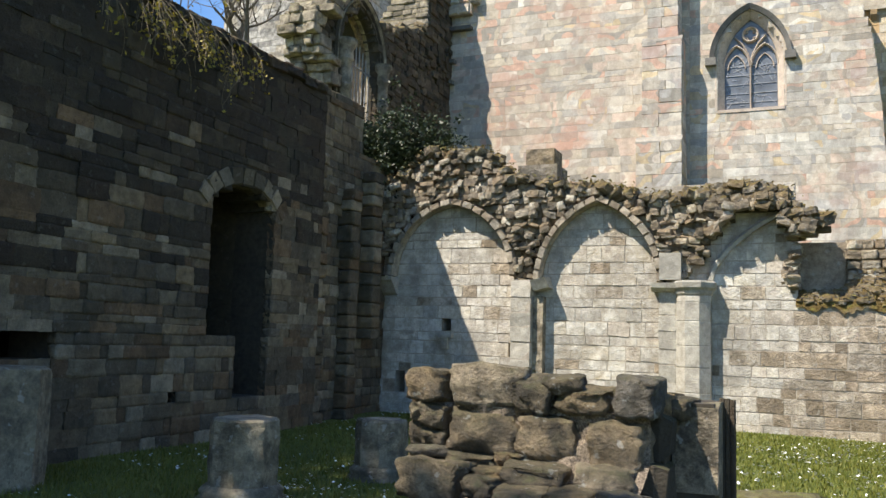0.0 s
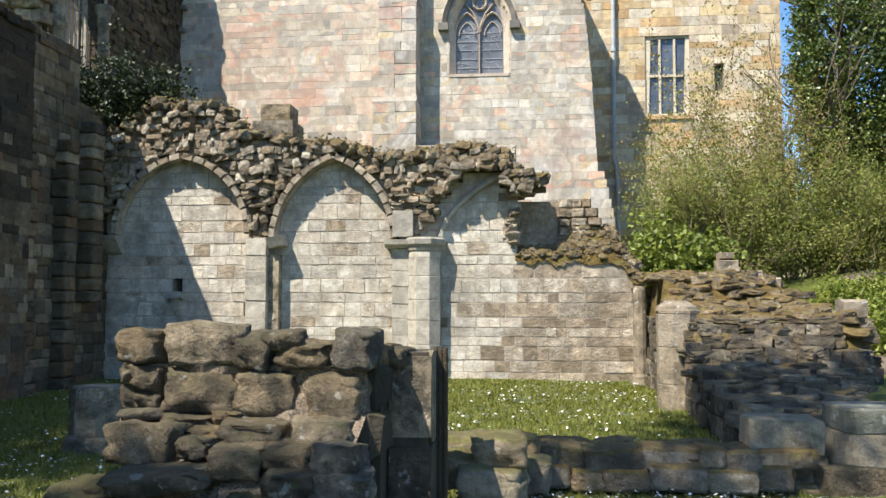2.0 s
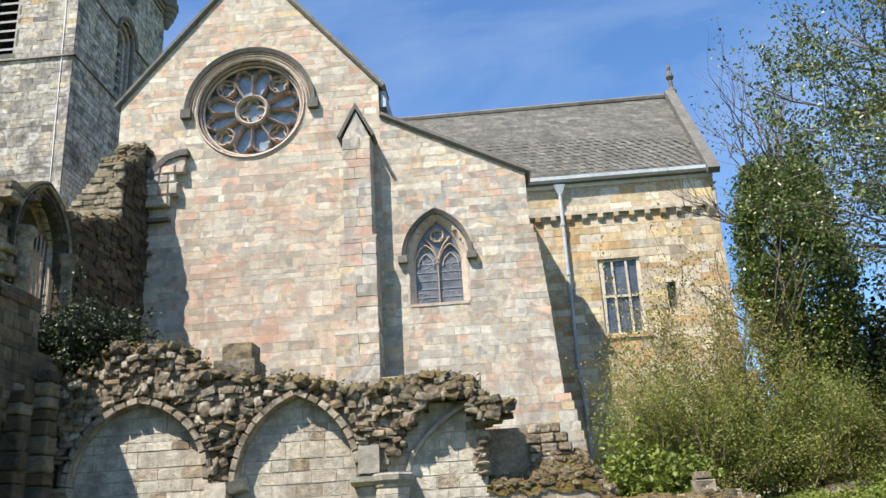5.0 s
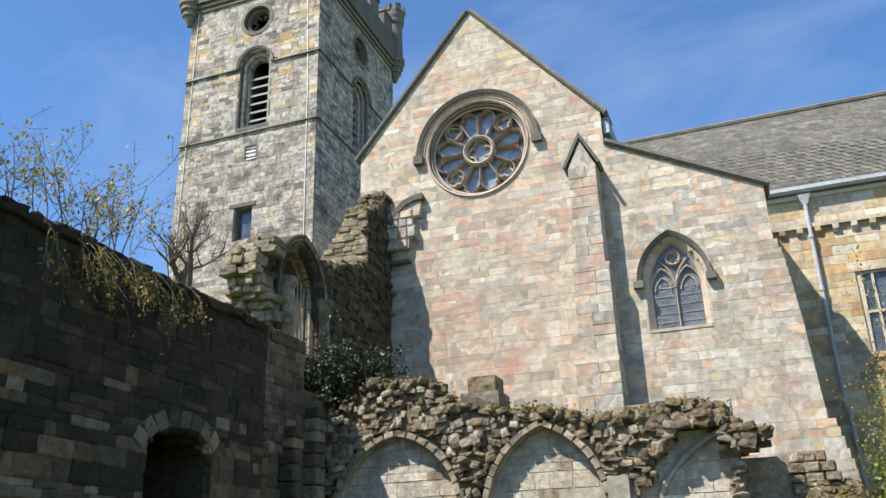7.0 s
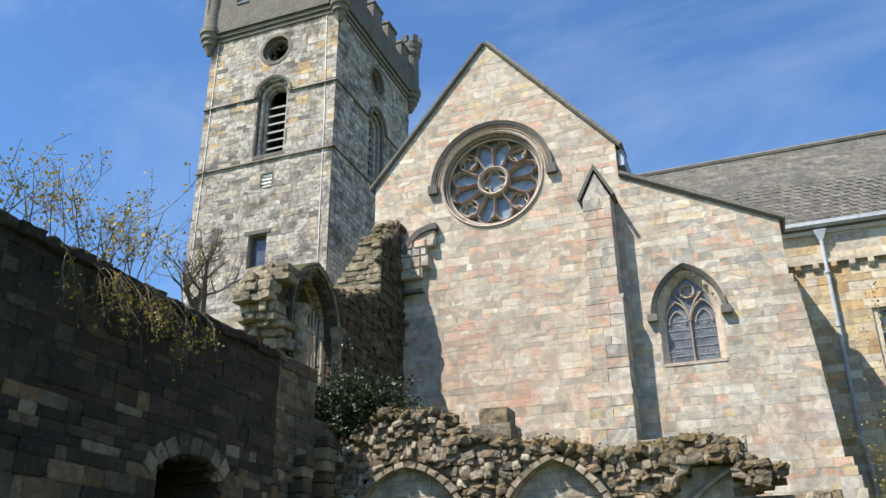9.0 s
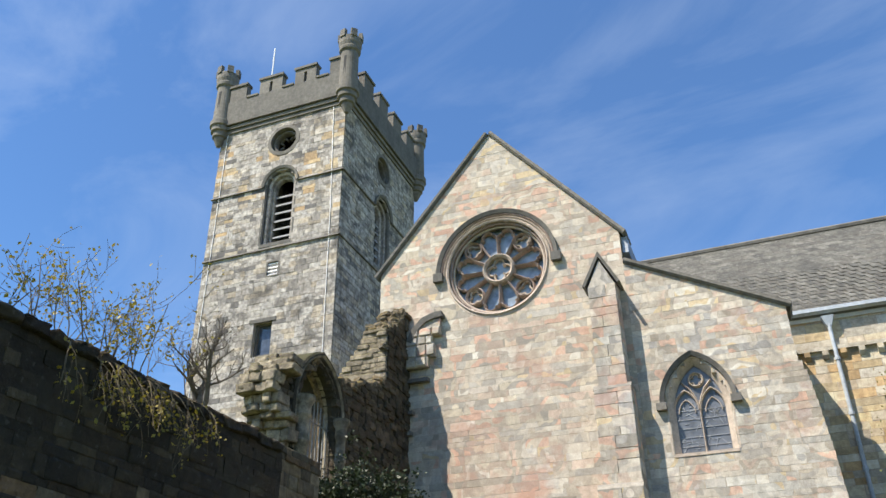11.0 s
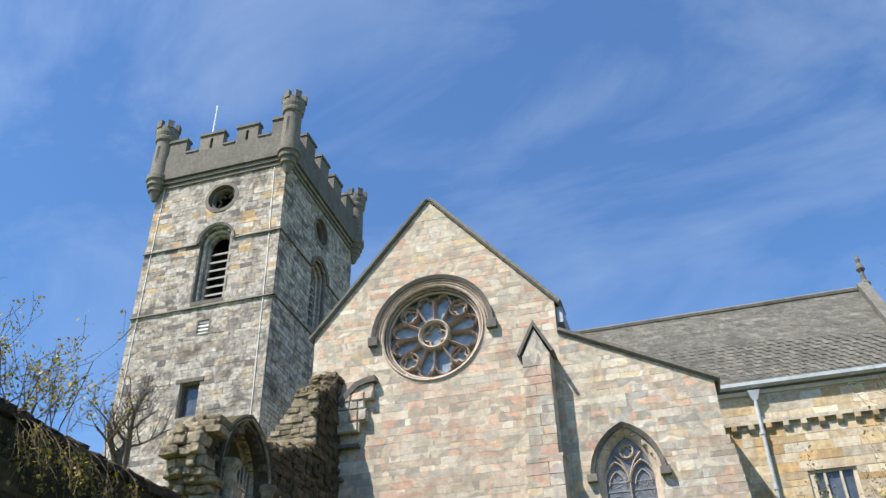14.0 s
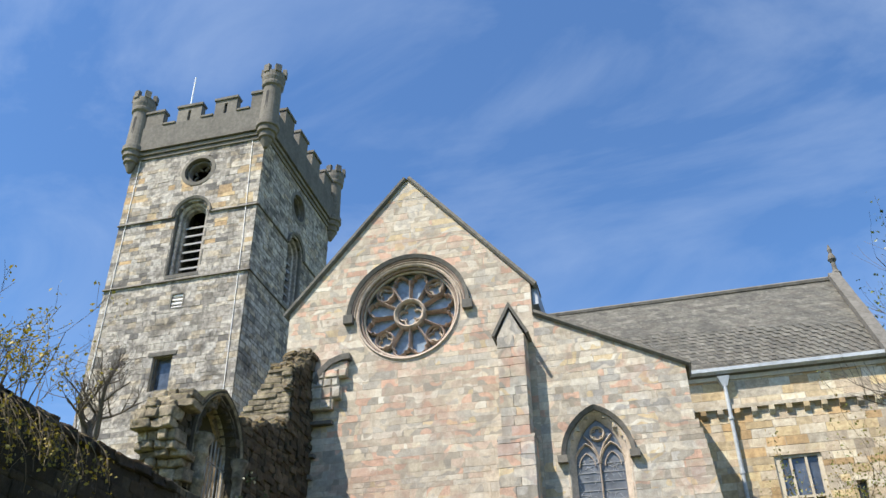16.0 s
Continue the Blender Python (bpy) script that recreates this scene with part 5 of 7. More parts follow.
# crown stones and moss along the top
crown = []
u = -9.5
while u < 0.15:
    for dw in (0.3, 0.05, -0.25):
        l = ra.uniform(0.1, 0.33)
        crown.append(AR @ Matrix.Translation((u + ra.uniform(-0.1, 0.1), top_line(u) + ra.uniform(-0.1, 0.03), dw - 0.05 + ra.uniform(-0.06, 0.06))) @ pose(0, 0, 0, ra.uniform(-25, 25), ra.uniform(-40, 40), ra.uniform(-25, 25)) @ Matrix.Diagonal((l, l * ra.uniform(0.4, 0.75), l * 1.0, 1)))
    u += 0.17
lay(crown, "boulder", M_RUBBLE, spandrel, "crown_stone", 120, by_plan, 10)

# arch rings
M_ARCH = stone_mat("brown_arch_stone", [(0.34, 0.29, 0.22), (0.29, 0.245, 0.185), (0.38, 0.335, 0.265), (0.25, 0.205, 0.15)], stain=(0.1, 0.085, 0.06), stain_amt=0.6, bump=0.9, lichen=0.3, mottle=0.9, blotch=0.35)
for a, hi_w in ((ARCH[0], 0.02), (ARCH[1], 0.02)):
    n = 9
    pts = pointed(a["cu"], a["spring"], a["half"], a["rise"], n)
    ring_ob = part("arch_ring", sweep(AR, pts, [(0.0, FRONT - 0.25), (0.0, FRONT - 0.1), (0.05, FRONT - 0.03), (0.08, FRONT - 0.03), (0.15, FRONT - 0.25)]), M_ARCH, arcade, "chamfered pointed arch ring")
    for i in range(0, len(pts) - 1):
        (u0, v0), (u1, v1) = pts[i], pts[i + 1]
        d = math.hypot(u1 - u0, v1 - v0)
        mm = AR @ Matrix.Translation(((u0 + u1) / 2, (v0 + v1) / 2, FRONT - 0.1)) @ pose(0, 0, 0, 0, 0, math.degrees(math.atan2(v1 - v0, u1 - u0))) @ Matrix.Translation((0, 0.085, 0)) @ Matrix.Diagonal((d + 0.004, 0.16, 0.26, 1))
        ob = new("voussoir", unit_mesh("rough", i % 8, M_ARCH)[0])
        ob.matrix_basis = mm
        link_part(ob, ring_ob)
    if a is ARCH[0]:
        part("corbel", sweep(AR, [(a["cu"] - a["half"] - 0.4, 2.82), (a["cu"] - a["half"] - 0.0, 2.82)], [(0.16, 0), (0.16, 0.4), (0.08, 0.38), (0.02, 0.3), (-0.2, 0.12), (-0.26, 0)]), M_SHAFT, ring_ob)
# third arch, broken off: only its springing and thin wall rib are left
pts = [(-1.98, 2.9), (-1.88, 3.2), (-1.76, 3.36), (-1.63, 3.52), (-1.46, 3.68), (-1.27, 3.84), (-1.0, 4.03), (-0.7, 4.2)]
part("wall_rib", sweep(AR, pts, [(-0.02, 0.0), (-0.02, 0.13), (0.05, 0.15), (0.1, 0.1), (0.1, 0.0)]), M_SHAFT, arcade, "thin moulded wall rib of a broken arch")
soff = []
for i in range(20):
    f = i / 19
    u = -1.95 + 1.35 * f
    v = 3.85 + 0.62 * smooth(0, 0.4, f) - 0.05 * f
    for w in (0.12, 0.32):
        soff.append(AR @ Matrix.Translation((u, v + ra.uniform(-0.03, 0.05), w)) @ pose(0, 0, 0, ra.uniform(-20, 20), ra.uniform(-20, 20), 45 - 50 * f + ra.uniform(-15, 15)) @ Matrix.Diagonal((0.26, ra.uniform(0.08, 0.14), 0.3, 1)))
for i in range(44):
    v = ra.uniform(2.75, 4.2)
    soff.append(AR @ Matrix.Translation((-0.46 + 0.2 * (v - 2.8) / 1.4 * ra.random() + ra.uniform(-0.08, 0.06), v, ra.uniform(-0.35, 0.06 + 0.1 * (v - 2.75)))) @ pose(0, 0, 0, ra.uniform(-14, 14), ra.uniform(-20, 20), ra.uniform(-14, 14)) @ Matrix.Diagonal((ra.uniform(0.14, 0.3), ra.uniform(0.06, 0.16), 0.26, 1)))
lay(soff, "coarse", M_SPAN, spandrel, "vault_stone", 90, by_plan)
part("broken_slab", sweep(AR, [(-0.45, 3.98), (0.02, 4.02)], [(0, -0.3), (0.17, -0.3), (0.17, 0.12), (0, 0.08)]), M_SPAN, arcade)
part("broken_slab", sweep(AR, [(-0.2, 3.86), (0.24, 3.88)], [(0, -0.35), (0.1, -0.35), (0.1, 0.02), (0, 0.0)]), M_RUBBLE, arcade)


def pier(name, u0, u1, w, top, base, label):
    p = part(name, Geo().box(u0 + 0.02, u1 - 0.02, base, top, 0.0, w - 0.03, AR).out(), M_MORTAR, arcade, label)
    ms = []
    for lo, hi in courses(base, top, 0.26, 0.42, ra):
        ms.append(AR @ Matrix.Translation(((u0 + u1) / 2, (lo + hi) / 2, w / 2 - 0.02)) @ Matrix.Diagonal((u1 - u0, hi - lo - 0.01, w, 1)))
    lay(ms, "ashlar", M_SHAFT, p)
    return p


p2 = pier("pier", -6.16, -5.7, 0.42, 2.9, -0.1, "pale square pier with a broken shaft beside it")
part("respond", Geo().box(-5.7, -5.47, -0.1, 2.55, 0, 0.25, AR).out(), M_RUBBLE, p2, "rough broken respond")
part("springer", sweep(AR, [(-5.68, 2.78), (-5.34, 2.86)], [(-0.14, 0.05), (-0.12, 0.4), (0.1, 0.5), (0.12, 0.05)]), M_SHAFT, p2)
pier("pier", -3.02, -2.66, 0.25, 2.68, -0.1, "pale pier face beside the shaft")


def octagon(cx, cy, r, z0, z1, name, parent, mat, label, drums=0.42):
    """An engaged octagonal shaft in drums."""
    ob = part(name, lathe([(r * 0.97, z0), (r * 0.97, z1)], cx, cy, 8, 0.5), M_MORTAR, parent, label)
    z = z0
    while z < z1 - 0.05:
        h = min(drums * ra.uniform(0.8, 1.2), z1 - z)
        part("drum", lathe([(r - 0.006, z + 0.003), (r, z + 0.012), (r, z + h - 0.012), (r - 0.006, z + h - 0.003)], cx + ra.uniform(-0.004, 0.004), cy, 8, 0.5), mat, ob)
        z += h
    return ob


shaft = octagon(-2.32, 17.86, 0.36, -0.1, 2.62, "octagonal_shaft", arcade, M_SHAFT, "pale octagonal engaged shaft with a moulded capital")
part("capital", lathe([(0.36, 2.58), (0.39, 2.62), (0.4, 2.68), (0.46, 2.74), (0.47, 2.84), (0.44, 2.88)], -2.32, 17.86, 8, 0.5), M_SHAFT, shaft)
part("capital", sweep(AR, [(-3.15, 2.72), (-2.6, 2.72)], [(0.12, 0), (0.12, 0.42), (0.02, 0.4), (-0.05, 0.3), (-0.05, 0)]), M_SHAFT, shaft)
part("springer", Geo().box(-2.98, -2.55, 2.9, 3.45, 0.0, 0.4, AR).out(), M_SHAFT, shaft)
blk = part("chimney_block", Geo().box(-5.95, -5.3, 17.85, 18.5, 5.46, 5.84).out(), M_RUBBLE, arcade, "square stone block with moss on top")
part("block_base", Geo().box(-6.1, -5.2, 17.74, 18.6, 5.1, 5.46).out(), M_RUBBLE, blk)
part("piscina", Geo().box(-8.05, -7.65, 1.6, 1.75, -0.02, 0.16, AR).box(-7.93, -7.76, 1.35, 1.6, -0.02, 0.1, AR).out(), M_SHAFT, arcade, "small stone bracket")
ret = []
for lo, hi in courses(2.62, 4.2, 0.2, 0.34, ra):
    ret.append(Matrix.Translation((-0.52 + ra.uniform(-0.06, 0.04), 18.24, (lo + hi) / 2)) @ pose(0, 0, 0, 90, 0, 0) @ Matrix.Diagonal((0.3, hi - lo - 0.015, 0.5, 1)))
lay(ret, "rough", M_PITTED, arcade)
low = part("low_backing", Geo().box(-0.5, 0.6, 18.55, 18.95, 2.2, 3.72).out(), M_PITTED, arcade, "plain pale wall stub behind the broken end")
steps = []
for lo, hi, b in ((2.5, 2.72, 1.95), (2.72, 2.95, 1.85), (2.95, 3.16, 1.72), (3.16, 3.34, 1.45), (3.34, 3.55, 1.36), (3.55, 3.75, 1.2)):
    u = 0.5
    while u < b - 0.08:
        l = min(ra.uniform(0.18, 0.42), b - u)
        steps.append(AR @ Matrix.Translation((u + l / 2, (lo + hi) / 2, -0.62 + ra.uniform(-0.04, 0.06))) @ pose(0, 0, 0, 0, ra.uniform(-6, 6), ra.uniform(-3, 3)) @ Matrix.Diagonal((l - 0.01, hi - lo - 0.01, 0.5, 1)))
        u += l
lay(steps, "squared", M_SPAN, low, "stepped_stone")

# lower end of the cloister wall: moss-grown slope of fallen core


def slope_z(u, t):
    top = 2.72 + 0.45 * smooth(0.3, 0.9, u) - 0.75 * smooth(1.6, 2.1, u)
    low = 2.5 + 0.12 * noise.noise(Vector((u * 2, 0, 5))) - 0.5 * smooth(1.75, 2.1, u)
    return low + (max(top, low) - low) * t + 0.07 * noise.noise(Vector((u * 4, t * 3, 0))) + 0.04 * noise.noise(Vector((u * 11, t * 9, 0)))


g = Geo()
for j in range(15):
    for i in range(61):
        u = -0.42 + 2.55 * i / 60
        g.v.append((u, 17.95 + 0.5 * j / 14, slope_z(u, j / 14) - (0 if j else 0.16 + 0.08 * noise.noise(Vector((u * 3, 3, 3))) + 0.05 * noise.noise(Vector((u * 13, 3, 3))))))
g.f = [(j * 61 + i, j * 61 + i + 1, (j + 1) * 61 + i + 1, (j + 1) * 61 + i) for j in range(14) for i in range(60)]
M_MOSSBANK = stone_mat("brown_moss_slope", BROWN, stain=(0.08, 0.06, 0.03), stain_amt=0.6, moss=1.0, moss_col=(0.13, 0.085, 0.02), moss_from=0.5, bump=1.2, mottle=0.9, relief=0.08)
part("moss_slope", g.out(), M_MOSSBANK, arcade, "orange-brown moss hanging over the broken wall head", True)
slope = []
for i in range(230):
    u, t = ra.uniform(-0.4, 2.05), ra.random()
    l = ra.uniform(0.07, 0.22)
    slope.append(Matrix.Translation((u, 17.97 + 0.5 * t, slope_z(u, t) + ra.uniform(-0.05, 0.02))) @ pose(0, 0, 0, ra.uniform(-20, 20), ra.uniform(-20, 20), ra.uniform(-30, 30)) @ Matrix.Diagonal((l, l, l * 0.55, 1)))
for i in range(50):
    z = ra.uniform(1.2, 2.5)
    l = ra.uniform(0.14, 0.3)
    slope.append(Matrix.Translation((2.08 - max(0, z - 2.1) * 0.5 + ra.uniform(-0.05, 0.08), 18.05 + ra.uniform(0, 0.4), z)) @ pose(0, 0, 0, ra.uniform(-20, 20), ra.uniform(-20, 20), ra.uniform(-30, 30)) @ Matrix.Diagonal((l, l, l * 0.55, 1)))
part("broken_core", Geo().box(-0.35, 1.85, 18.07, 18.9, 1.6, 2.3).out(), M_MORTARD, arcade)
lay(slope, "boulder", M_RUBBLE, arcade, "rubble_stone", 280, by_plan, 10)

# ---- ruined transept corner with its barred arch ----
ruin = thing("ruined_transept", (-11.5, 20, 0), "ruined dark rubble wall with a barred pointed opening", "ruin")
# one mix for shaded faces, one for sunlit: the light is in the colours
M_RUINSHADE = stone_mat("shade_dark_rubble", [(0.055, 0.044, 0.029), (0.075, 0.06, 0.04), (0.038, 0.031, 0.021), (0.1, 0.08, 0.054), (0.06, 0.043, 0.026)], stain=(0.03, 0.03, 0.02), stain_amt=0.7, moss=0.7, moss_col=(0.06, 0.055, 0.014), bump=1.1, vary=0.5)
M_RUINPALE = stone_mat("sunlit_weathered_freestone", [(0.33, 0.28, 0.205), (0.27, 0.23, 0.17), (0.38, 0.33, 0.25), (0.22, 0.185, 0.13)], stain=(0.07, 0.06, 0.04), stain_amt=0.7, moss=0.6, moss_col=(0.08, 0.07, 0.015), bump=1.0, mottle=0.9, blotch=0.5)
RW = face_frame((-11.0, 0, 0), (0, 1, 0), (1, 0, 0))
OPEN = dict(cu=19.0, spring=8.9, half=1.0, rise=1.3)
rr = random.Random(41)


def ruin_top(y):
    pts = [(15.7, 9.2), (16.1, 9.5), (16.7, 9.75), (17.3, 9.6), (18.2, 9.9), (18.8, 10.35), (19.3, 10.4), (20.0, 10.2), (20.6, 10.2), (21.4, 10.55), (22.9, 11.0), (23.2, 11.3), (23.3, 13.2), (24.0, 13.5), (24.6, 14.25), (25.0, 14.4)]
    for (a, za), (b, zb) in zip(pts, pts[1:]):
        if a <= y <= b:
            return za + (zb - za) * (y - a) / (b - a)
    return 0


def ruin_left(v):
    return 17.3 - 0.6 * smooth(7.6, 9.2, v) + 0.7 * smooth(9.2, 10.0, v)


def ruin_spans(v):
    n, s, run = 76, [], None
    for i in range(n + 1):
        y = 15.75 + i * (25.0 - 15.75) / n
        ok = y > ruin_left(v) + 0.25 and v < ruin_top(y) + 0.12 * noise.noise(Vector((y * 3, v * 3, 0))) and not (v > 6.9 and abs(y - OPEN["cu"]) < in_pointed(OPEN["cu"], OPEN["spring"], OPEN["half"], OPEN["rise"], v))
        if ok and run is None:
            run = y
        if (not ok or i == n) and run is not None:
            if y - run > 0.15:
                s.append((run, y))
            run = None
    return s


# east face and stub side take the mix darkened to deepen their shade
wall, dressed = masonry("rubble_wall", RW, courses(0, 14.4, 0.12, 0.22, rr), ruin_spans, 0.95, M_RUINSHADE, M_MORTARD, ruin, (0.16, 0.45), "coarse", seed=42, proud=0.1, gap=-0.02, tilt=6, key=lambda m: -m.translation.z, depth=0.3, pick=lambda u, v, r: u > 23.25 and v > 9,
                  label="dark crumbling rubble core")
lay(dressed, "squared", M_RUINSHADE, wall)
# face that looks south, its sunlit tone put into the paler stone mix
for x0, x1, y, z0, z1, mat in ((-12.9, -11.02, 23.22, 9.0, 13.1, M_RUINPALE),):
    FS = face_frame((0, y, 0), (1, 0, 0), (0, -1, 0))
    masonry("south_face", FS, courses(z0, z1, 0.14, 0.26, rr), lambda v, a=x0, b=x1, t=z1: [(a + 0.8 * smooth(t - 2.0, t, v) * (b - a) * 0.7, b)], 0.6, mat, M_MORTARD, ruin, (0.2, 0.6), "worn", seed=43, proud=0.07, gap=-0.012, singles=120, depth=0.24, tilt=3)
top = []
for i in range(150):
    y = rr.uniform(17.3, 24.9)
    top.append(Matrix.Translation((-11.45 + rr.uniform(-0.5, 0.45), y, ruin_top(y) + rr.uniform(-0.08, 0.08))) @ pose(0, 0, 0, rr.uniform(-30, 30), rr.uniform(-30, 30), rr.uniform(0, 180)) @ Matrix.Diagonal((rr.uniform(0.2, 0.45), rr.uniform(0.18, 0.35), rr.uniform(0.12, 0.25), 1)))
lay(top, "boulder", M_RUBBLE, ruin, "crown_stone", 150, None, 10)
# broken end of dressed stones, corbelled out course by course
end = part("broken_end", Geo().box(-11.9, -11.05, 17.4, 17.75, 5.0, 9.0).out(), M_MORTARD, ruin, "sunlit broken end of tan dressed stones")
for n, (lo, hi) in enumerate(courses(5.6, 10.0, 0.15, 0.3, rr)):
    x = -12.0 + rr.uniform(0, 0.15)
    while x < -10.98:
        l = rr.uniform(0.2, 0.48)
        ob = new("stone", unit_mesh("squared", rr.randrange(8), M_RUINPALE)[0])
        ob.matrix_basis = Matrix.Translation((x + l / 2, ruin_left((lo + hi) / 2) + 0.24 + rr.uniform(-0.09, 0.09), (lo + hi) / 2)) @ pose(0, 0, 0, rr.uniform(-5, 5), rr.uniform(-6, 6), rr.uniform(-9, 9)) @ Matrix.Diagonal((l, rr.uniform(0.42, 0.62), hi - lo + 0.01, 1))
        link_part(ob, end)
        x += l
pts = [(OPEN["cu"] - 1.0, 7.6)] + pointed(OPEN["cu"], OPEN["spring"], 1.0, 1.3, 8) + [(OPEN["cu"] + 1.0, 7.3)]
ring_ob = part("arch_ring", sweep(RW, pts, [(0.0, -0.95), (0.0, -0.1), (0.08, 0.06), (0.16, 0.0), (0.2, 0.08), (0.34, 0.14), (0.4, 0.1), (0.42, -0.95)]), M_RUINSHADE, ruin, "deep moulded pointed arch")
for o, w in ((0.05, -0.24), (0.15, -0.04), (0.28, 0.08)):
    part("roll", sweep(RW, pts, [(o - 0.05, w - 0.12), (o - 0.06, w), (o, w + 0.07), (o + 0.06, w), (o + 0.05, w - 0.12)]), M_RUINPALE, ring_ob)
part("roll", sweep(RW, pts, [(-0.08, -0.5), (-0.1, -0.4), (0.0, -0.34), (0.06, -0.4), (0.04, -0.5)]), M_BLOCK, ring_ob)
for yy, r in ((18.0, 0.19), (20.1, 0.14)):
    col = part("colonnette", lathe([(r, 6.7), (r, 7.75), (r * 1.25, 7.8), (r * 1.25, 7.88), (r, 7.92), (r, 8.45), (r * 1.3, 8.5), (r * 1.2, 8.55), (r * 1.15, 8.75), (r * 1.7, 8.9), (r * 1.7, 9.0)], -10.85, yy, 14), M_RUINPALE, ruin, "pale round colonnette with a moulded capital", True)
gate = part("railing", tube([(-11.2, 18.2, 7.05), (-11.2, 20.0, 7.05)], 0.022, 6), M_IRON, ruin, "rusted upright iron bars")
for i in range(10):
    y = 18.28 + i * 0.18
    part("bar", tube([(-11.2, y, 6.85), (-11.2, y, 8.9 + 0.5 * math.sin(i * 0.35))], 0.018, 6), M_IRON, gate)
part("rail", tube([(-11.2, 18.2, 8.7), (-11.2, 20.0, 8.7)], 0.02, 6), M_IRON, gate)
part("sill", Geo().box(-11.9, -10.75, 18.1, 20.1, 6.6, 6.88).out(), M_BLOCK, ruin)

# ---- rubble pier in the foreground ----
pier_fg = thing("rubble_pier", (-1.8, 5.9, -0.08), "broken brown rubble pier of lichened boulders", "ruin pier")
g = Geo()
for j in range(31):
    for i in range(37):
        z = -0.2 + 1.36 * j / 30
        f = smooth(0.85, 0.3, z)
        x = -2.72 + 0.26 * f + (1.62 - 0.34 * f) * i / 36
        g.v.append((x, 5.575 - 0.62 * smooth(0.85, 0.3, z) + 0.07 * noise.noise(Vector((x * 4, z * 4, 1))) + 0.03 * noise.noise(Vector((x * 11, z * 11, 2))) + (0.3 if j == 30 else 0), z))
g.f = [(j * 37 + i, j * 37 + i + 1, (j + 1) * 37 + i + 1, (j + 1) * 37 + i) for j in range(30) for i in range(36)]
g.box(-2.72, -1.1, 5.75, 6.35, -0.2, 1.1)
part("core", g.out(), M_GRIT, pier_fg, "gritty tan mortar core")
ret = []
for z0, z1, y0 in ((-0.15, 0.2, 5.1), (0.2, 0.5, 5.25), (0.5, 0.82, 5.55), (0.82, 1.12, 5.68)):
    ret.append(Matrix.Translation((-1.2 + 0.11 * smooth(0.3, 0.95, z1), (y0 + 6.1) / 2, (z0 + z1) / 2)) @ pose(0, 0, 0, 0, 0, 90) @ pose(0, 0, 0, 90, 0, 0) @ Matrix.Diagonal((6.1 - y0, z1 - z0 - 0.01, 0.2, 1)))
# the pier's side stones take the dark mix, shade painted into them
lay(ret, "rough", M_RUINSHADE, pier_fg, "quoin")
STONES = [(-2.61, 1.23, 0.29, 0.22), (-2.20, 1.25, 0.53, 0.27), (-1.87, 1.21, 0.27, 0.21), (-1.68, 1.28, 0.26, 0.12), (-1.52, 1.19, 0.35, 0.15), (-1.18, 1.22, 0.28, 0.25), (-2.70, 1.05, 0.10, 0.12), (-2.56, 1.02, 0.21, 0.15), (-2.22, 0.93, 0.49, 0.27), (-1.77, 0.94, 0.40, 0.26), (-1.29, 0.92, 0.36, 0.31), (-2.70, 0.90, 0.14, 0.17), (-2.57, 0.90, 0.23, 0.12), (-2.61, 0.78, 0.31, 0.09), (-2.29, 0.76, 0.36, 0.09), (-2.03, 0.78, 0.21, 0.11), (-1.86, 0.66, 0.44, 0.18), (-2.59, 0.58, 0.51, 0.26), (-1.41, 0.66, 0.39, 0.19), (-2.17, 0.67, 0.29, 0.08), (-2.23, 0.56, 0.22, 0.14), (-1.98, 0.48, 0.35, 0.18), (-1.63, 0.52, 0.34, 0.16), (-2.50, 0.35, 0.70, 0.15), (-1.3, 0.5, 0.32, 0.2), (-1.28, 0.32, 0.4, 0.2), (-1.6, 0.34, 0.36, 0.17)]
rf = random.Random(51)
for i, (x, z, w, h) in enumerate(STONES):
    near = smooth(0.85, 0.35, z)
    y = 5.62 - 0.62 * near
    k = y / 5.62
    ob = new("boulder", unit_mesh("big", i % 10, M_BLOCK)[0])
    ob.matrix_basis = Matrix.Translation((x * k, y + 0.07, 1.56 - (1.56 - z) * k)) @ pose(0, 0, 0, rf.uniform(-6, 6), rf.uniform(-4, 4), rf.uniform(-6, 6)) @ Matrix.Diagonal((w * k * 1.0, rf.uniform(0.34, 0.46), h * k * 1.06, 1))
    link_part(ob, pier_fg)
for i in range(46):
    x, z = rf.uniform(-2.75, -1.1), rf.uniform(0.2, 1.15)
    y = 5.66 - 0.6 * smooth(0.85, 0.3, z)
    s = rf.uniform(0.05, 0.13)
    ob = new("pinning", unit_mesh("boulder", i % 8, M_BLOCK)[0])
    ob.matrix_basis = Matrix.Translation((x, y, z)) @ pose(0, 0, 0, rf.uniform(0, 90), rf.uniform(0, 90), 0) @ Matrix.Diagonal((s * 1.5, s, s, 1))
    link_part(ob, pier_fg)
for i in range(26):
    x, y = rf.uniform(-2.65, -1.05), rf.uniform(5.8, 6.4)
    ob = new("boulder", unit_mesh("big", i % 10, M_BLOCK)[0])
    ob.matrix_basis = Matrix.Translation((x, y, 1.14)) @ pose(0, 0, 0, rf.uniform(-10, 10), 0, rf.uniform(0, 180)) @ Matrix.Diagonal((0.38, 0.32, rf.uniform(0.14, 0.24), 1))
    link_part(ob, pier_fg)
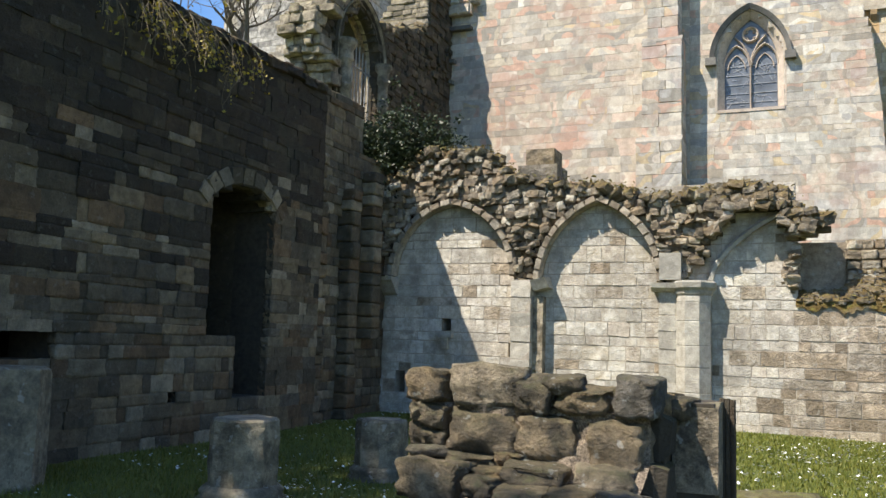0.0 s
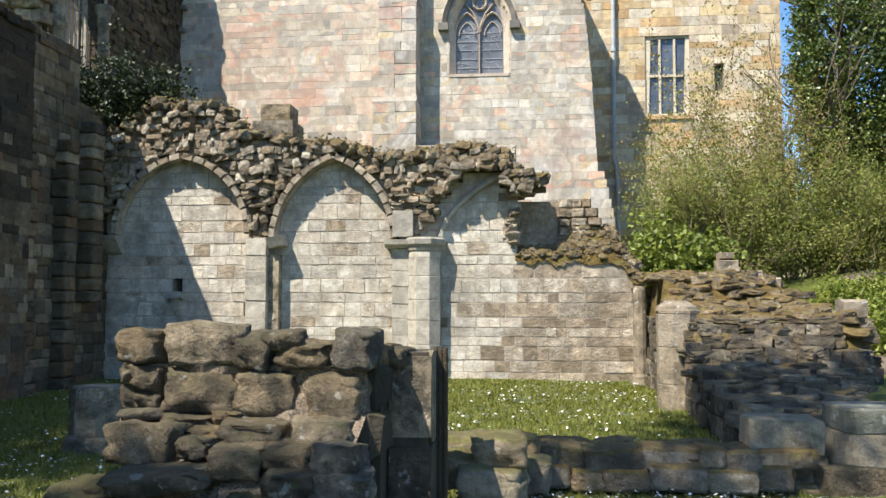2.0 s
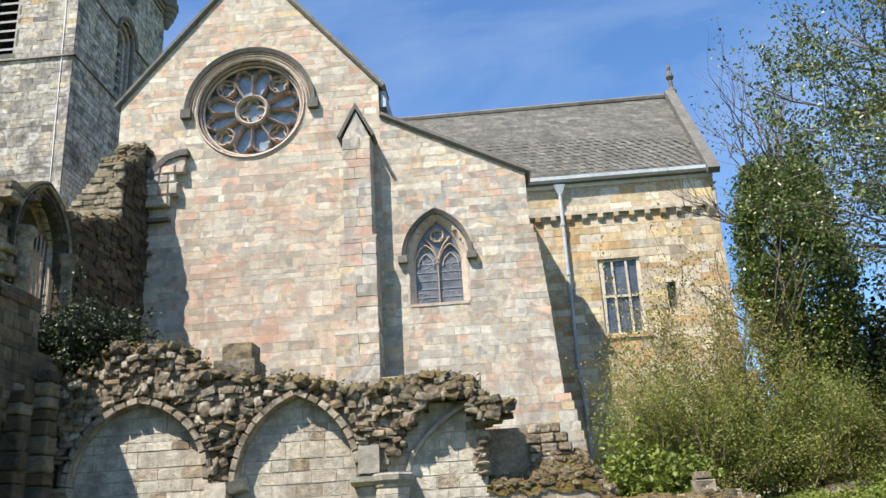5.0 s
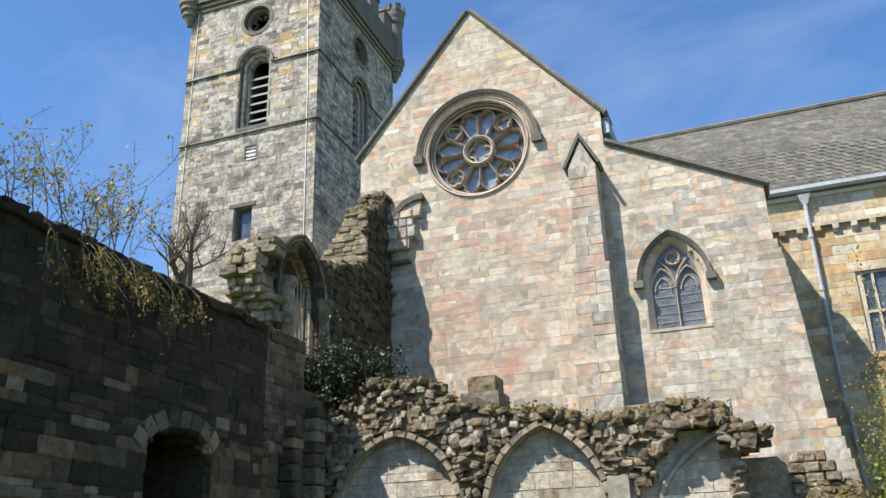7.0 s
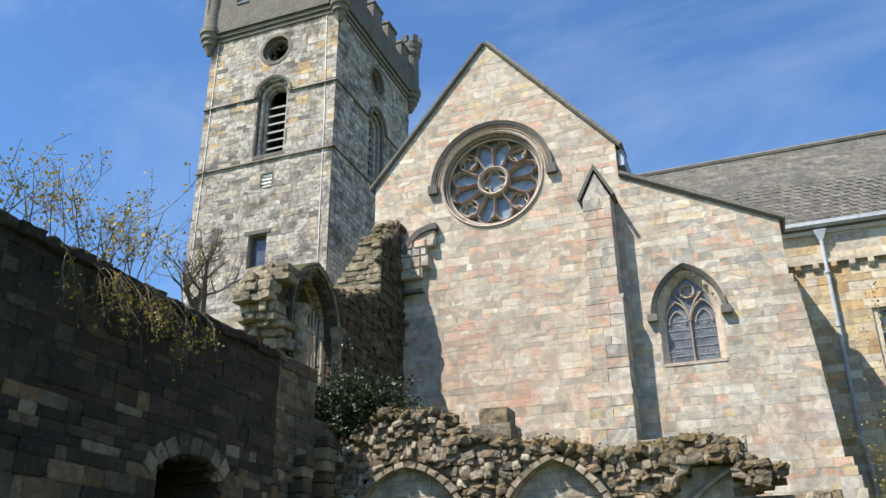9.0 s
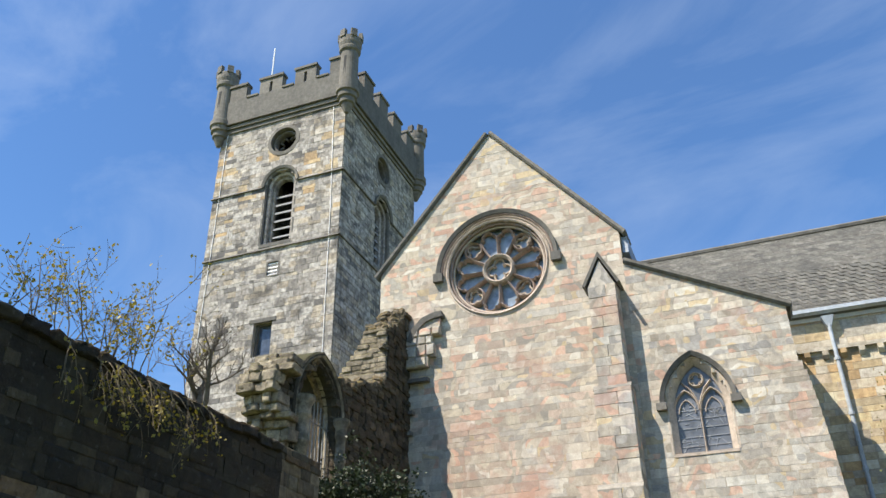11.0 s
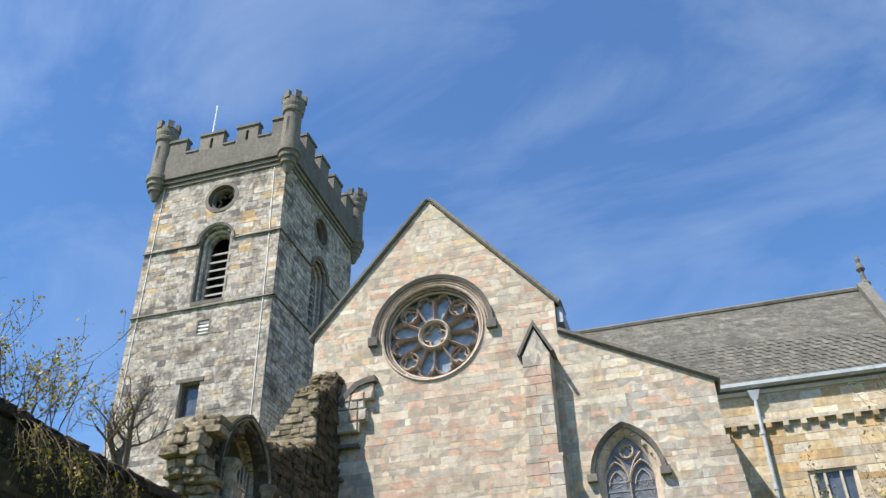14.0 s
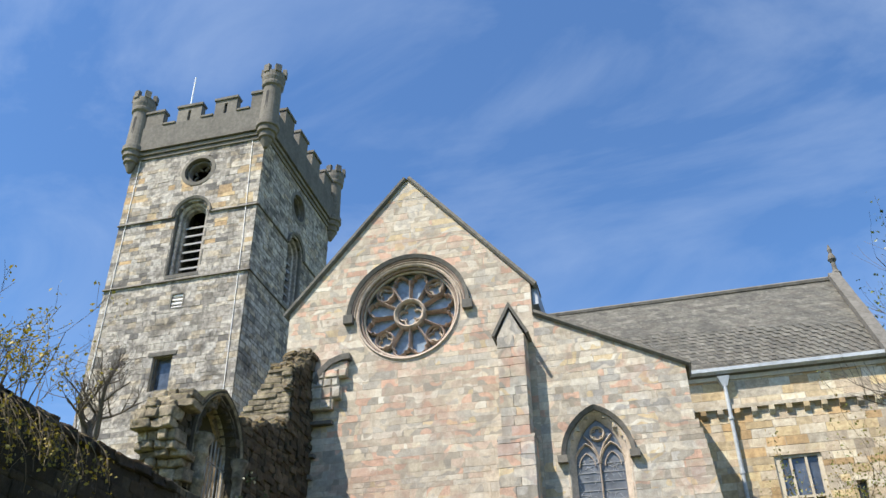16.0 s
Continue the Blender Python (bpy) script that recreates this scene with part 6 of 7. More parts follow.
# ledge boulders in the dark mix: the shade at the foot is painted
for i in range(26):
    x, y = rf.uniform(-2.9, -1.1), rf.uniform(4.5, 5.3)
    ob = new("boulder", unit_mesh("big", i % 10, M_RUINSHADE)[0])
    ob.matrix_basis = Matrix.Translation((x, y, 0.06 + 0.3 * smooth(4.3, 5.3, y))) @ pose(0, 0, 0, rf.uniform(-8, 8), rf.uniform(-8, 8), rf.uniform(-20, 20)) @ Matrix.Diagonal((rf.uniform(0.3, 0.6), 0.42, rf.uniform(0.12, 0.2), 1))
    link_part(ob, pier_fg)
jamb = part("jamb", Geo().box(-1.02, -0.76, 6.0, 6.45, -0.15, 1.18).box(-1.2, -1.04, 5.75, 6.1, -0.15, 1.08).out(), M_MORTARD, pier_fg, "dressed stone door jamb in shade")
z = -0.1
for h in (0.66, 0.62):
    ob = new("jamb_stone", unit_mesh("ashlar", int(h * 50) % 8, M_BLOCK)[0])
    ob.matrix_basis = face_frame((0, 6.04, 0), (1, 0, 0), (0, -1, 0)) @ Matrix.Translation((-0.88, z + h / 2, -0.14)) @ Matrix.Diagonal((0.3, h - 0.004, 0.4, 1))
    link_part(ob, jamb)
    z += h
# dark rolls stand in for the jamb's shaded, grooved side
for dx in (0.0, 0.034, 0.068):
    part("roll", tube([(-0.735 + dx, 6.28, -0.1), (-0.735 + dx, 6.28, 1.2 + 0.01 * rf.random())], 0.022, 7), M_RUINSHADE, jamb)
# ---- column stumps on the grass ----


def stump(cx, cy, r, top, ring_base, label, turn=0.5):
    z0 = ground_z(cx, cy) - 0.05
    t = thing("column_stump", (cx, cy, z0), label, "column stump", "stumps of the lost arcade")
    g = bmesh.new()
    me = to_mesh("tmp", *lathe([(r, z0 + (0.16 if ring_base else 0)), (r, z0 + 0.4), (r * 0.99, top - 0.1), (r * 0.97, top - 0.02), (r * 0.9, top)], cx, cy, 8, turn), None)
    g.from_mesh(me)
    bmesh.ops.subdivide_edges(g, edges=g.edges[:], cuts=3, use_grid_fill=True)
    for v in g.verts:
        v.co += noise.noise_vector(v.co * 5) * 0.018 + noise.noise_vector(v.co * 16) * 0.008
    part("shaft", g, M_STUMP, t, "weathered octagonal drum")
    if ring_base:
        part("base", lathe([(r * 1.28, z0), (r * 1.3, z0 + 0.06), (r * 1.15, z0 + 0.1), (r * 1.2, z0 + 0.15), (r * 1.02, z0 + 0.2)], cx, cy, 16), M_STUMP, t, "moulded base", True)


M_STUMP = stone_mat("lichened_stump", [(0.25, 0.215, 0.145), (0.29, 0.25, 0.175)], stain=(0.05, 0.045, 0.022), stain_amt=0.85, lichen=0.35, bump=1.0, mottle=0.9, blotch=0.6)
stump(-5.32, 7.15, 0.345, 0.72, True, "grey octagonal column stump on the grass")
stump(-4.83, 9.15, 0.31, 0.6, True, "low lichened column stump with a moulded base")
stump(-8.12, 6.55, 0.56, 1.12, False, "taller square pier stump near the wall", 0.2)

# ---- low walls and rubble bank ----
M_LICHEN = stone_mat("white_lichened_shaft", [(0.3, 0.25, 0.18), (0.34, 0.29, 0.22)], stain=(0.12, 0.1, 0.06), stain_amt=0.7, lichen=0.7, bump=0.9, blotch=0.5)
kerb = thing("low_wall", (1.2, 7.8, 0), "low mossy footing wall across the grass", "footing wall")
rk = random.Random(61)


def place(ob_parent, mat, kind, x, y, z, sx, sy, sz, name, k, tw=8):
    ob = new(name, unit_mesh(kind, k % 10, mat)[0])
    ob.matrix_basis = Matrix.Translation((x, y, z)) @ pose(0, 0, 0, rk.uniform(-4, 4), rk.uniform(-4, 4), rk.uniform(-tw, tw)) @ Matrix.Diagonal((sx, sy, sz, 1))
    return link_part(ob, ob_parent)


part("core", Geo().box(0.0, 2.15, 7.62, 8.1, -0.2, 0.2).out(), M_MORTARD, kerb)
k = 0
for row, (z, h) in enumerate(((0.03, 0.2), (0.2, 0.19))):
    x = -0.05
    while x < 2.1:
        l = rk.uniform(0.16, 0.5)
        place(kerb, M_RUBBLE, "squared", x + l / 2, 7.66 + 0.05 * row + rk.uniform(-0.05, 0.05), z + rk.uniform(-0.03, 0.03), l * 1.0, 0.3, h * rk.uniform(0.9, 1.25), "stone", k)
        x += l
        k += 1
for i in range(30):
    place(kerb, M_RUBBLE, "big", rk.uniform(0, 2.1), rk.uniform(7.75, 8.2), 0.2, rk.uniform(0.2, 0.4), rk.uniform(0.2, 0.3), 0.16, "stone", i, 40)
moss = thing("mossy_block", (-0.45, 6.9, -0.08), "broken stone block thick with yellow-green moss", "stone block")
M_MOSSY = stone_mat("moss_covered_stone", BROWN, stain=(0.1, 0.09, 0.05), stain_amt=0.6, moss=0.8, moss_col=(0.09, 0.08, 0.015), bump=1.1, lichen=0.3, blotch=0.5)
for i, (x, y, z, a, b, c) in enumerate(((-0.35, 6.85, 0.12, 0.5, 0.5, 0.34), (-0.3, 6.9, 0.38, 0.42, 0.42, 0.24), (-0.62, 6.95, 0.2, 0.35, 0.4, 0.3), (-0.6, 7.3, 0.34, 0.5, 0.35, 0.2), (-0.2, 7.6, 0.3, 0.4, 0.4, 0.2), (-0.05, 7.35, 0.1, 0.3, 0.3, 0.3))):
    place(moss, M_MOSSY, "big", x, y, z, a, b, c, "stone", i)
M_HEWN = stone_mat("hewn_tan_stone", [(0.33, 0.28, 0.2), (0.29, 0.24, 0.17)], stain=(0.1, 0.08, 0.05), stain_amt=0.7, lichen=0.35, bump=1.0, blotch=0.45, moss=0.4, moss_col=(0.1, 0.08, 0.02))
blocks = thing("footing_blocks", (2.0, 7.9, -0.08), "large pale squared footing blocks beside the low wall", "footing wall")
for i, (x, y, z, a, b, c, mat) in enumerate(((2.2, 7.95, 0.1, 0.52, 0.4, 0.26, M_BANKD), (1.72, 7.82, -0.04, 0.6, 0.36, 0.16, M_MOSSY), (2.2, 7.9, -0.06, 0.5, 0.36, 0.14, M_MOSSY))):
    place(blocks, mat, "squared", x, y, z, a, b, c, "block", i, 3)


def hewn(name, poly, z0, z1, mat, parent, label="", spread=0.0, rough=0.012):
    """A hewn block on a plan outline; spread widens its foot, its faces are slightly uneven."""
    cx, cy = sum(p[0] for p in poly) / len(poly), sum(p[1] for p in poly) / len(poly)
    b = bmesh.new()
    rings = []
    for z, k in ((z0, 1 + spread), (z1, 1.0)):
        rings.append([b.verts.new((cx + (x - cx) * k, cy + (y - cy) * k, z)) for x, y in poly])
    n = len(poly)
    for i in range(n):
        b.faces.new((rings[0][i], rings[0][(i + 1) % n], rings[1][(i + 1) % n], rings[1][i]))
    b.faces.new(rings[1])
    b.faces.new(rings[0][::-1])
    bmesh.ops.recalc_face_normals(b, faces=b.faces[:])
    bmesh.ops.bevel(b, geom=b.edges[:], offset=0.018, segments=1, affect="EDGES")
    bmesh.ops.triangulate(b, faces=b.faces[:])
    bmesh.ops.subdivide_edges(b, edges=b.edges[:], cuts=3)
    for v in b.verts:
        v.co += noise.noise_vector(v.co * 5) * rough + noise.noise_vector(v.co * 17) * rough * 0.5
    return part(name, b, mat, parent, label)


hewn("block", [(1.83, 8.2), (1.82, 7.74), (2.43, 7.72), (2.45, 8.2)], 0.225, 0.52, M_HEWN, blocks)
hewn("block", [(1.47, 8.0), (1.47, 7.62), (1.97, 7.61), (1.97, 8.0)], 0.03, 0.26, M_HEWN, blocks)
M_SLAB = stone_mat("blue_green_stained_stone", [(0.19, 0.19, 0.15), (0.155, 0.16, 0.13)], stain=(0.06, 0.065, 0.045), stain_amt=0.7, bump=0.9, lichen=0.5, mottle=0.8, streak=0.8)
base = thing("pier_base", (3.0, 8.0, -0.08), "chamfered pier base under a blue-green stained slab", "pier base")
hewn("slab", [(2.6, 8.35), (2.62, 7.86), (2.7, 7.76), (3.42, 7.74), (3.5, 7.86), (3.5, 8.4)], 0.405, 0.625, M_SLAB, base, "blue-green stained top slab")
# left stones tan, right ones dark: the base's shaded side is put into colour
hewn("body_block", [(2.56, 8.4), (2.57, 7.9), (2.68, 7.74), (3.0, 7.73), (3.0, 8.4)], 0.14, 0.41, M_HEWN, base, "", 0.16)
hewn("body_block", [(2.99, 8.4), (2.99, 7.75), (3.46, 7.74), (3.5, 8.4)], 0.14, 0.41, M_BANKD, base)
hewn("plinth_block", [(2.34, 8.4), (2.34, 7.74), (2.44, 7.64), (2.9, 7.62), (2.9, 8.4)], -0.16, 0.15, M_BLOCK, base)
hewn("plinth_block", [(2.9, 8.4), (2.9, 7.63), (3.5, 7.62), (3.56, 8.4)], -0.16, 0.15, M_BANKD, base)
# blocks further right, their shadow painted in with the dark mix
for i, (x, y, z, a, b, c) in enumerate(((3.82, 8.0, 0.06, 0.6, 0.5, 0.4), (4.4, 8.05, 0.06, 0.58, 0.5, 0.4), (3.86, 8.1, 0.34, 0.7, 0.5, 0.24), (4.5, 8.15, 0.34, 0.6, 0.5, 0.22), (5.0, 8.1, 0.1, 0.6, 0.5, 0.4))):
    place(blocks, M_BANKD, "squared", x, y, z, a, b, c, "block", i, 4)


def bank_z(x, y):
    z = 0.28 + 0.3 * smooth(9.4, 12.6, y) + 0.72 * smooth(12.5, 13.3, y) + 0.12 * smooth(13.5, 15, y)
    z += 0.62 * smooth(15.6, 16.6, y) * smooth(5.2, 4.2, x)
    z -= 0.5 * smooth(4.6, 5.3, x) * smooth(12, 14, y) + 0.2 * smooth(3.4, 4.2, x) * smooth(13, 11, y)
    z -= 0.5 * smooth(17.6, 18.6, y)
    return z + 0.1 * noise.noise(Vector((x * 1.7, y * 1.7, 0))) + 0.05 * noise.noise(Vector((x * 5, y * 5, 4)))


bank = thing("rubble_bank", (3.7, 13, 0), "collapsed moss-grown rubble bank of flat stones", "rubble")
g = Geo()
nx, ny = 34, 70
for j in range(ny + 1):
    for i in range(nx + 1):
        x, y = 2.3 + 3.7 * i / nx, 9.2 + 9.6 * j / ny
        edge = i in (0, nx) or j in (0, ny)
        x += 0.12 * noise.noise(Vector((y * 1.3, 2, 2))) if i == 0 else 0
        x = 2.3 + (x - 2.3) * (0.45 + 0.34 * smooth(9.5, 15.5, y))
        g.v.append((x, y, ground_z(x, y) - 0.2 if edge else max(bank_z(x, y), ground_z(x, y) - 0.1)))
g.f = [(j * (nx + 1) + i, j * (nx + 1) + i + 1, (j + 1) * (nx + 1) + i + 1, (j + 1) * (nx + 1) + i) for j in range(ny) for i in range(nx)]
part("earth_core", g.out(), M_MOSSBANK, bank, "mossy earth and mortar core", True)
ms, dark = [], []
for i in range(560):
    y = rk.uniform(8.9, 18.4)
    x = 2.3 + 3.5 * (0.45 + 0.34 * smooth(9.5, 15.5, y)) * rk.random() ** 1.1
    l = rk.uniform(0.16, 0.62) if y < 12.6 else rk.uniform(0.14, 0.5)
    mm = Matrix.Translation((x, y, bank_z(x, y) + rk.uniform(-0.05, 0.035))) @ pose(0, 0, 0, rk.uniform(-8, 8), rk.uniform(-8, 8), rk.uniform(0, 180)) @ Matrix.Diagonal((l, l * rk.uniform(0.5, 0.95), rk.uniform(0.08, 0.17), 1))
    (dark if y < 12.9 else ms).append(mm)
# coursed face towards the grass
for lo, hi in courses(-0.12, 1.25, 0.15, 0.3, rk):
    y = 9.2
    while y < 18.0:
        l = rk.uniform(0.2, 0.5)
        if lo < bank_z(2.6, y + l / 2) - 0.05:
            dark.append(Matrix.Translation((2.32 + 0.04 * lo + rk.uniform(-0.03, 0.03), y + l / 2, (lo + hi) / 2)) @ pose(0, 0, 0, rk.uniform(-3, 3), rk.uniform(-3, 3), 90 + rk.uniform(-5, 5)) @ Matrix.Diagonal((l - 0.01, 0.34, hi - lo - 0.01, 1)))
        y += l
# stepped front of the higher part
for lo, hi in courses(0.42, 1.3, 0.13, 0.24, rk):
    x = 2.35
    while x < 4.6 - 0.5 * (lo - 0.4):
        l = rk.uniform(0.16, 0.42)
        dark.append(Matrix.Translation((x + l / 2, 12.62 + 0.62 * (lo - 0.4) + 0.16 * noise.noise(Vector((x * 1.5, lo * 2, 8))) + rk.uniform(-0.05, 0.05), (lo + hi) / 2)) @ pose(0, 0, 0, rk.uniform(-6, 6), rk.uniform(-6, 6), rk.uniform(-10, 10)) @ Matrix.Diagonal((l - 0.008, 0.4, hi - lo, 1)))
        x += l
# broken edge along the path
for i in range(70):
    y = rk.uniform(8.8, 17.0)
    x = 2.3 + 3.7 * (0.45 + 0.34 * smooth(9.5, 15.5, y)) + rk.uniform(-0.25, 0.05)
    dark.append(Matrix.Translation((x, y, rk.uniform(0.2, 1.0) * bank_z(x - 0.3, y))) @ pose(0, 0, 0, rk.uniform(-8, 8), rk.uniform(-8, 8), rk.uniform(0, 180)) @ Matrix.Diagonal((rk.uniform(0.2, 0.5), rk.uniform(0.2, 0.4), rk.uniform(0.1, 0.2), 1)))
lay(dark, "squared", M_BANKD, bank, "slab_stone", 200, by_plan, 10)
lay(ms, "boulder", M_RUBBLE, bank, "stone", 100, by_plan, 12)
for i, (x, y, z, a, b, c) in enumerate(((3.68, 16.9, 1.95, 0.38, 0.36, 0.26), (3.68, 16.9, 2.22, 0.4, 0.38, 0.26), (3.66, 16.95, 2.43, 0.28, 0.36, 0.14), (5.35, 15.2, 1.42, 0.42, 0.4, 0.34), (3.2, 16.9, 2.0, 0.4, 0.4, 0.2), (4.15, 16.95, 2.0, 0.36, 0.4, 0.3), (4.5, 17.0, 1.9, 0.36, 0.4, 0.22))):
    ob = new("block", unit_mesh("rough", i, M_LICHEN)[0])
    ob.matrix_basis = face_frame((x, y, z), (1, 0, 0), (0, -1, 0)) @ Matrix.Diagonal((a, c, b, 1))
    link_part(ob, bank)
col = thing("broken_column", (2.18, 13.3, -0.08), "broken octagonal column speckled with white lichen", "column")
octagon(2.14, 13.3, 0.33, -0.15, 1.42, "shaft", col, M_LICHEN, "", 0.52)
part("broken_top", lathe([(0.32, 1.4), (0.3, 1.47), (0.16, 1.56)], 2.12, 13.32, 8, 0.5), M_LICHEN, col)
col = thing("broken_shaft", (2.02, 17.0, -0.08), "slim broken wall shaft of pale stone", "column")
part("shaft", lathe([(0.17, -0.1), (0.16, 0.1), (0.13, 0.14), (0.125, 1.75), (0.1, 1.85)], 2.02, 17.0, 10), M_LICHEN, col)

# ---- plants ----


def branches(g, start, direction, length, radius, depth, rng, tips, spread=0.7, lift=0.1, kids=3, segs=4, sides=5):
    """A branch with its own branches; the ends of the thinnest go into tips."""
    p, d = Vector(start), Vector(direction).normalized()
    pts, rad = [p.copy()], [radius]
    for i in range(segs):
        d = (d + Vector((rng.gauss(0, 0.16), rng.gauss(0, 0.16), rng.gauss(lift, 0.12)))).normalized()
        p = p + d * (length / segs)
        pts.append(p.copy())
        rad.append(max(0.004, radius * (1 - 0.55 * (i + 1) / segs)))
    g.add(*tube(pts, rad, sides if depth else 3, False))
    if depth <= 1:
        tips.extend(pts[1:])
    if depth == 0:
        return
    for k in range(kids):
        f = 0.35 + 0.65 * (k + rng.random() * 0.7) / kids
        i = min(segs, max(1, round(f * segs)))
        q = Vector((rng.gauss(0, 1), rng.gauss(0, 1), rng.gauss(0.2, 0.7))).normalized()
        branches(g, pts[i], d * (1 - spread * 0.5) + q * spread, length * rng.uniform(0.5, 0.72), rad[i] * 0.62, depth - 1, rng, tips, spread, lift, kids, segs, sides)


def cloud(tips, per, sigma, seed, squash=1.0):
    r = np.random.default_rng(seed)
    t = np.array([tuple(p) for p in tips])
    idx = r.integers(0, len(t), int(per * len(t)))
    return t[idx] + r.normal(0, sigma, (len(idx), 3)) * np.array([1, 1, squash])


def plant(name, base, stems, leaf, size, per, sigma, seed, label, category, bark=M_BARK, count=0, up=0.3, elong=1.5):
    """stems: (offset, direction, length, radius, depth, kids, spread, lift) each."""
    rng = random.Random(seed)
    t = thing(name, base, label, category)
    g, tips = Geo(), []
    for off, d, l, rad, dep, kids, spread, lift in stems:
        branches(g, Vector(base) + Vector(off), d, l, rad, dep, rng, tips, spread, lift, kids)
    part("branchwork" if count else "trunk", g.out(), bark, t)
    if leaf:
        leaf_part("foliage", cloud(tips, per, sigma, seed), size, leaf, t, seed, up=up, elong=elong)
    return t, tips


rp = random.Random(71)
# olive-leaved thicket before the wing
st = []
for i in range(70):
    a = rp.uniform(0, 2 * math.pi)
    ox = rp.uniform(-2.6, 2.4)
    st.append(((ox, rp.uniform(-0.8, 0.9), -0.2), (0.22 * ox * 0.4 + rp.gauss(0, 0.25), rp.gauss(0, 0.25), 1), rp.uniform(1.5, 2.7), 0.028, 2, 4, 0.8, 0.12))
plant("thicket", (6.0, 21.6, 1.5), st, M_SPRING, 0.04, 17.0, 0.17, 72, "dense olive-green thicket of thin twiggy stems", "bush", M_TWIG, 1, up=0.9)
st = [((rp.uniform(-0.6, 0.6), rp.uniform(-0.4, 0.4), 0), (rp.gauss(-0.1, 0.16), rp.gauss(0, 0.1), 1), rp.uniform(3.2, 4.4), 0.035, 2, 5, 0.55, 0.16) for i in range(13)]
plant("sapling", (5.4, 22.4, 1.4), st, M_BRONZE, 0.05, 7.0, 0.13, 73, "tall sparse saplings with bronze young leaves", "sapling", M_TWIG, 1)
st = [((rp.uniform(-0.5, 0.5), rp.uniform(-0.4, 0.4), 0), (rp.gauss(0, 0.5), rp.gauss(-0.2, 0.4), 1), rp.uniform(0.9, 1.5), 0.02, 2, 4, 0.9, 0.05) for i in range(22)]
plant("bramble", (3.3, 20.4, 1.3), st, M_HEDGE, 0.09, 5, 0.16, 74, "bright green bramble at the foot of the church", "bush", M_TWIG, 1)
# ivy-clad tree
ivy, tips = plant("ivy_tree", (8.65, 24.0, 1.6), [((0, 0, -0.3), (0.02, 0, 1), 5.5, 0.24, 3, 5, 0.55, 0.12), ((0.1, 0, 4.6), (0.0, 0, 1), 5.2, 0.15, 3, 6, 0.6, 0.1)], None, 0, 0, 0, 75, "tree thickly clad in dark glossy ivy", "tree")
r_np = np.random.default_rng(76)
zz = r_np.uniform(4.6, 11.6, 950)
rad = 0.35 + 1.15 * np.sin(np.clip((zz - 4.0) / 8.2, 0, 1) * math.pi) ** 0.7
aa = r_np.uniform(0, 2 * math.pi, 950)
q = np.sqrt(r_np.uniform(0.4, 1.1, 950))
ivc = np.stack([8.65 + rad * q * np.cos(aa), 24.0 + rad * q * np.sin(aa), zz], 1)
leaf_part("ivy", cloud(ivc, 55, 0.15, 77), 0.08, M_IVY, ivy, 78, "dark glossy ivy leaves", up=0.5, elong=1.2)
# hedge bank along the path
for i, (hx, hy, hz, rx, rz, n, leaf) in enumerate(((8.1, 14.6, 0.9, 1.7, 1.3, 900, M_HEDGE), (8.8, 17.2, 1.2, 1.5, 1.9, 900, M_FRESH), (10.0, 15.5, 1.6, 2.2, 2.4, 900, M_HEDGE), (9.4, 20.2, 1.6, 1.6, 1.6, 800, M_HEDGE), (7.5, 17.0, 1.0, 1.25, 1.1, 700, M_HEDGE), (7.0, 19.0, 1.1, 1.3, 1.1, 700, M_FRESH), (7.3, 11.6, 0.8, 1.1, 0.9, 600, M_FRESH), (10.6, 19.0, 2.2, 2.0, 3.0, 900, M_FRESH))):
    t = thing("hedge_shrub", (hx, hy, ground_z(hx, hy)), "leafy bright green shrub beside the earth path", "shrub", "shrubs along the path")
    g, tips = Geo(), []
    for k in range(16):
        branches(g, (hx + rp.gauss(0, 0.3), hy + rp.gauss(0, 0.3), ground_z(hx, hy) - 0.1), (rp.gauss(0, 0.8), rp.gauss(0, 0.8), 0.8), rx * 0.8, 0.03, 2, rp, tips, 0.8, 0.05, 3)
    part("branchwork", g.out(), M_TWIG, t)
    r_np = np.random.default_rng(80 + i)
    d = r_np.normal(size=(n, 3)); d /= np.linalg.norm(d, axis=1)[:, None]
    d[:, 2] = np.abs(d[:, 2]) * 1.0 - 0.25
    lump = 1 + 0.25 * np.sin(d[:, 0] * 7 + i) * np.cos(d[:, 1] * 6) + r_np.normal(0, 0.1, n)
    c = np.array([hx, hy, hz]) + d * np.array([rx, rx * 0.9, rz]) * (r_np.uniform(0.55, 1.0, n) ** 0.4 * lump)[:, None]
    leaf_part("foliage", cloud(c, 24, 0.11, 90 + i), 0.056, leaf, t, 95 + i, up=0.9)
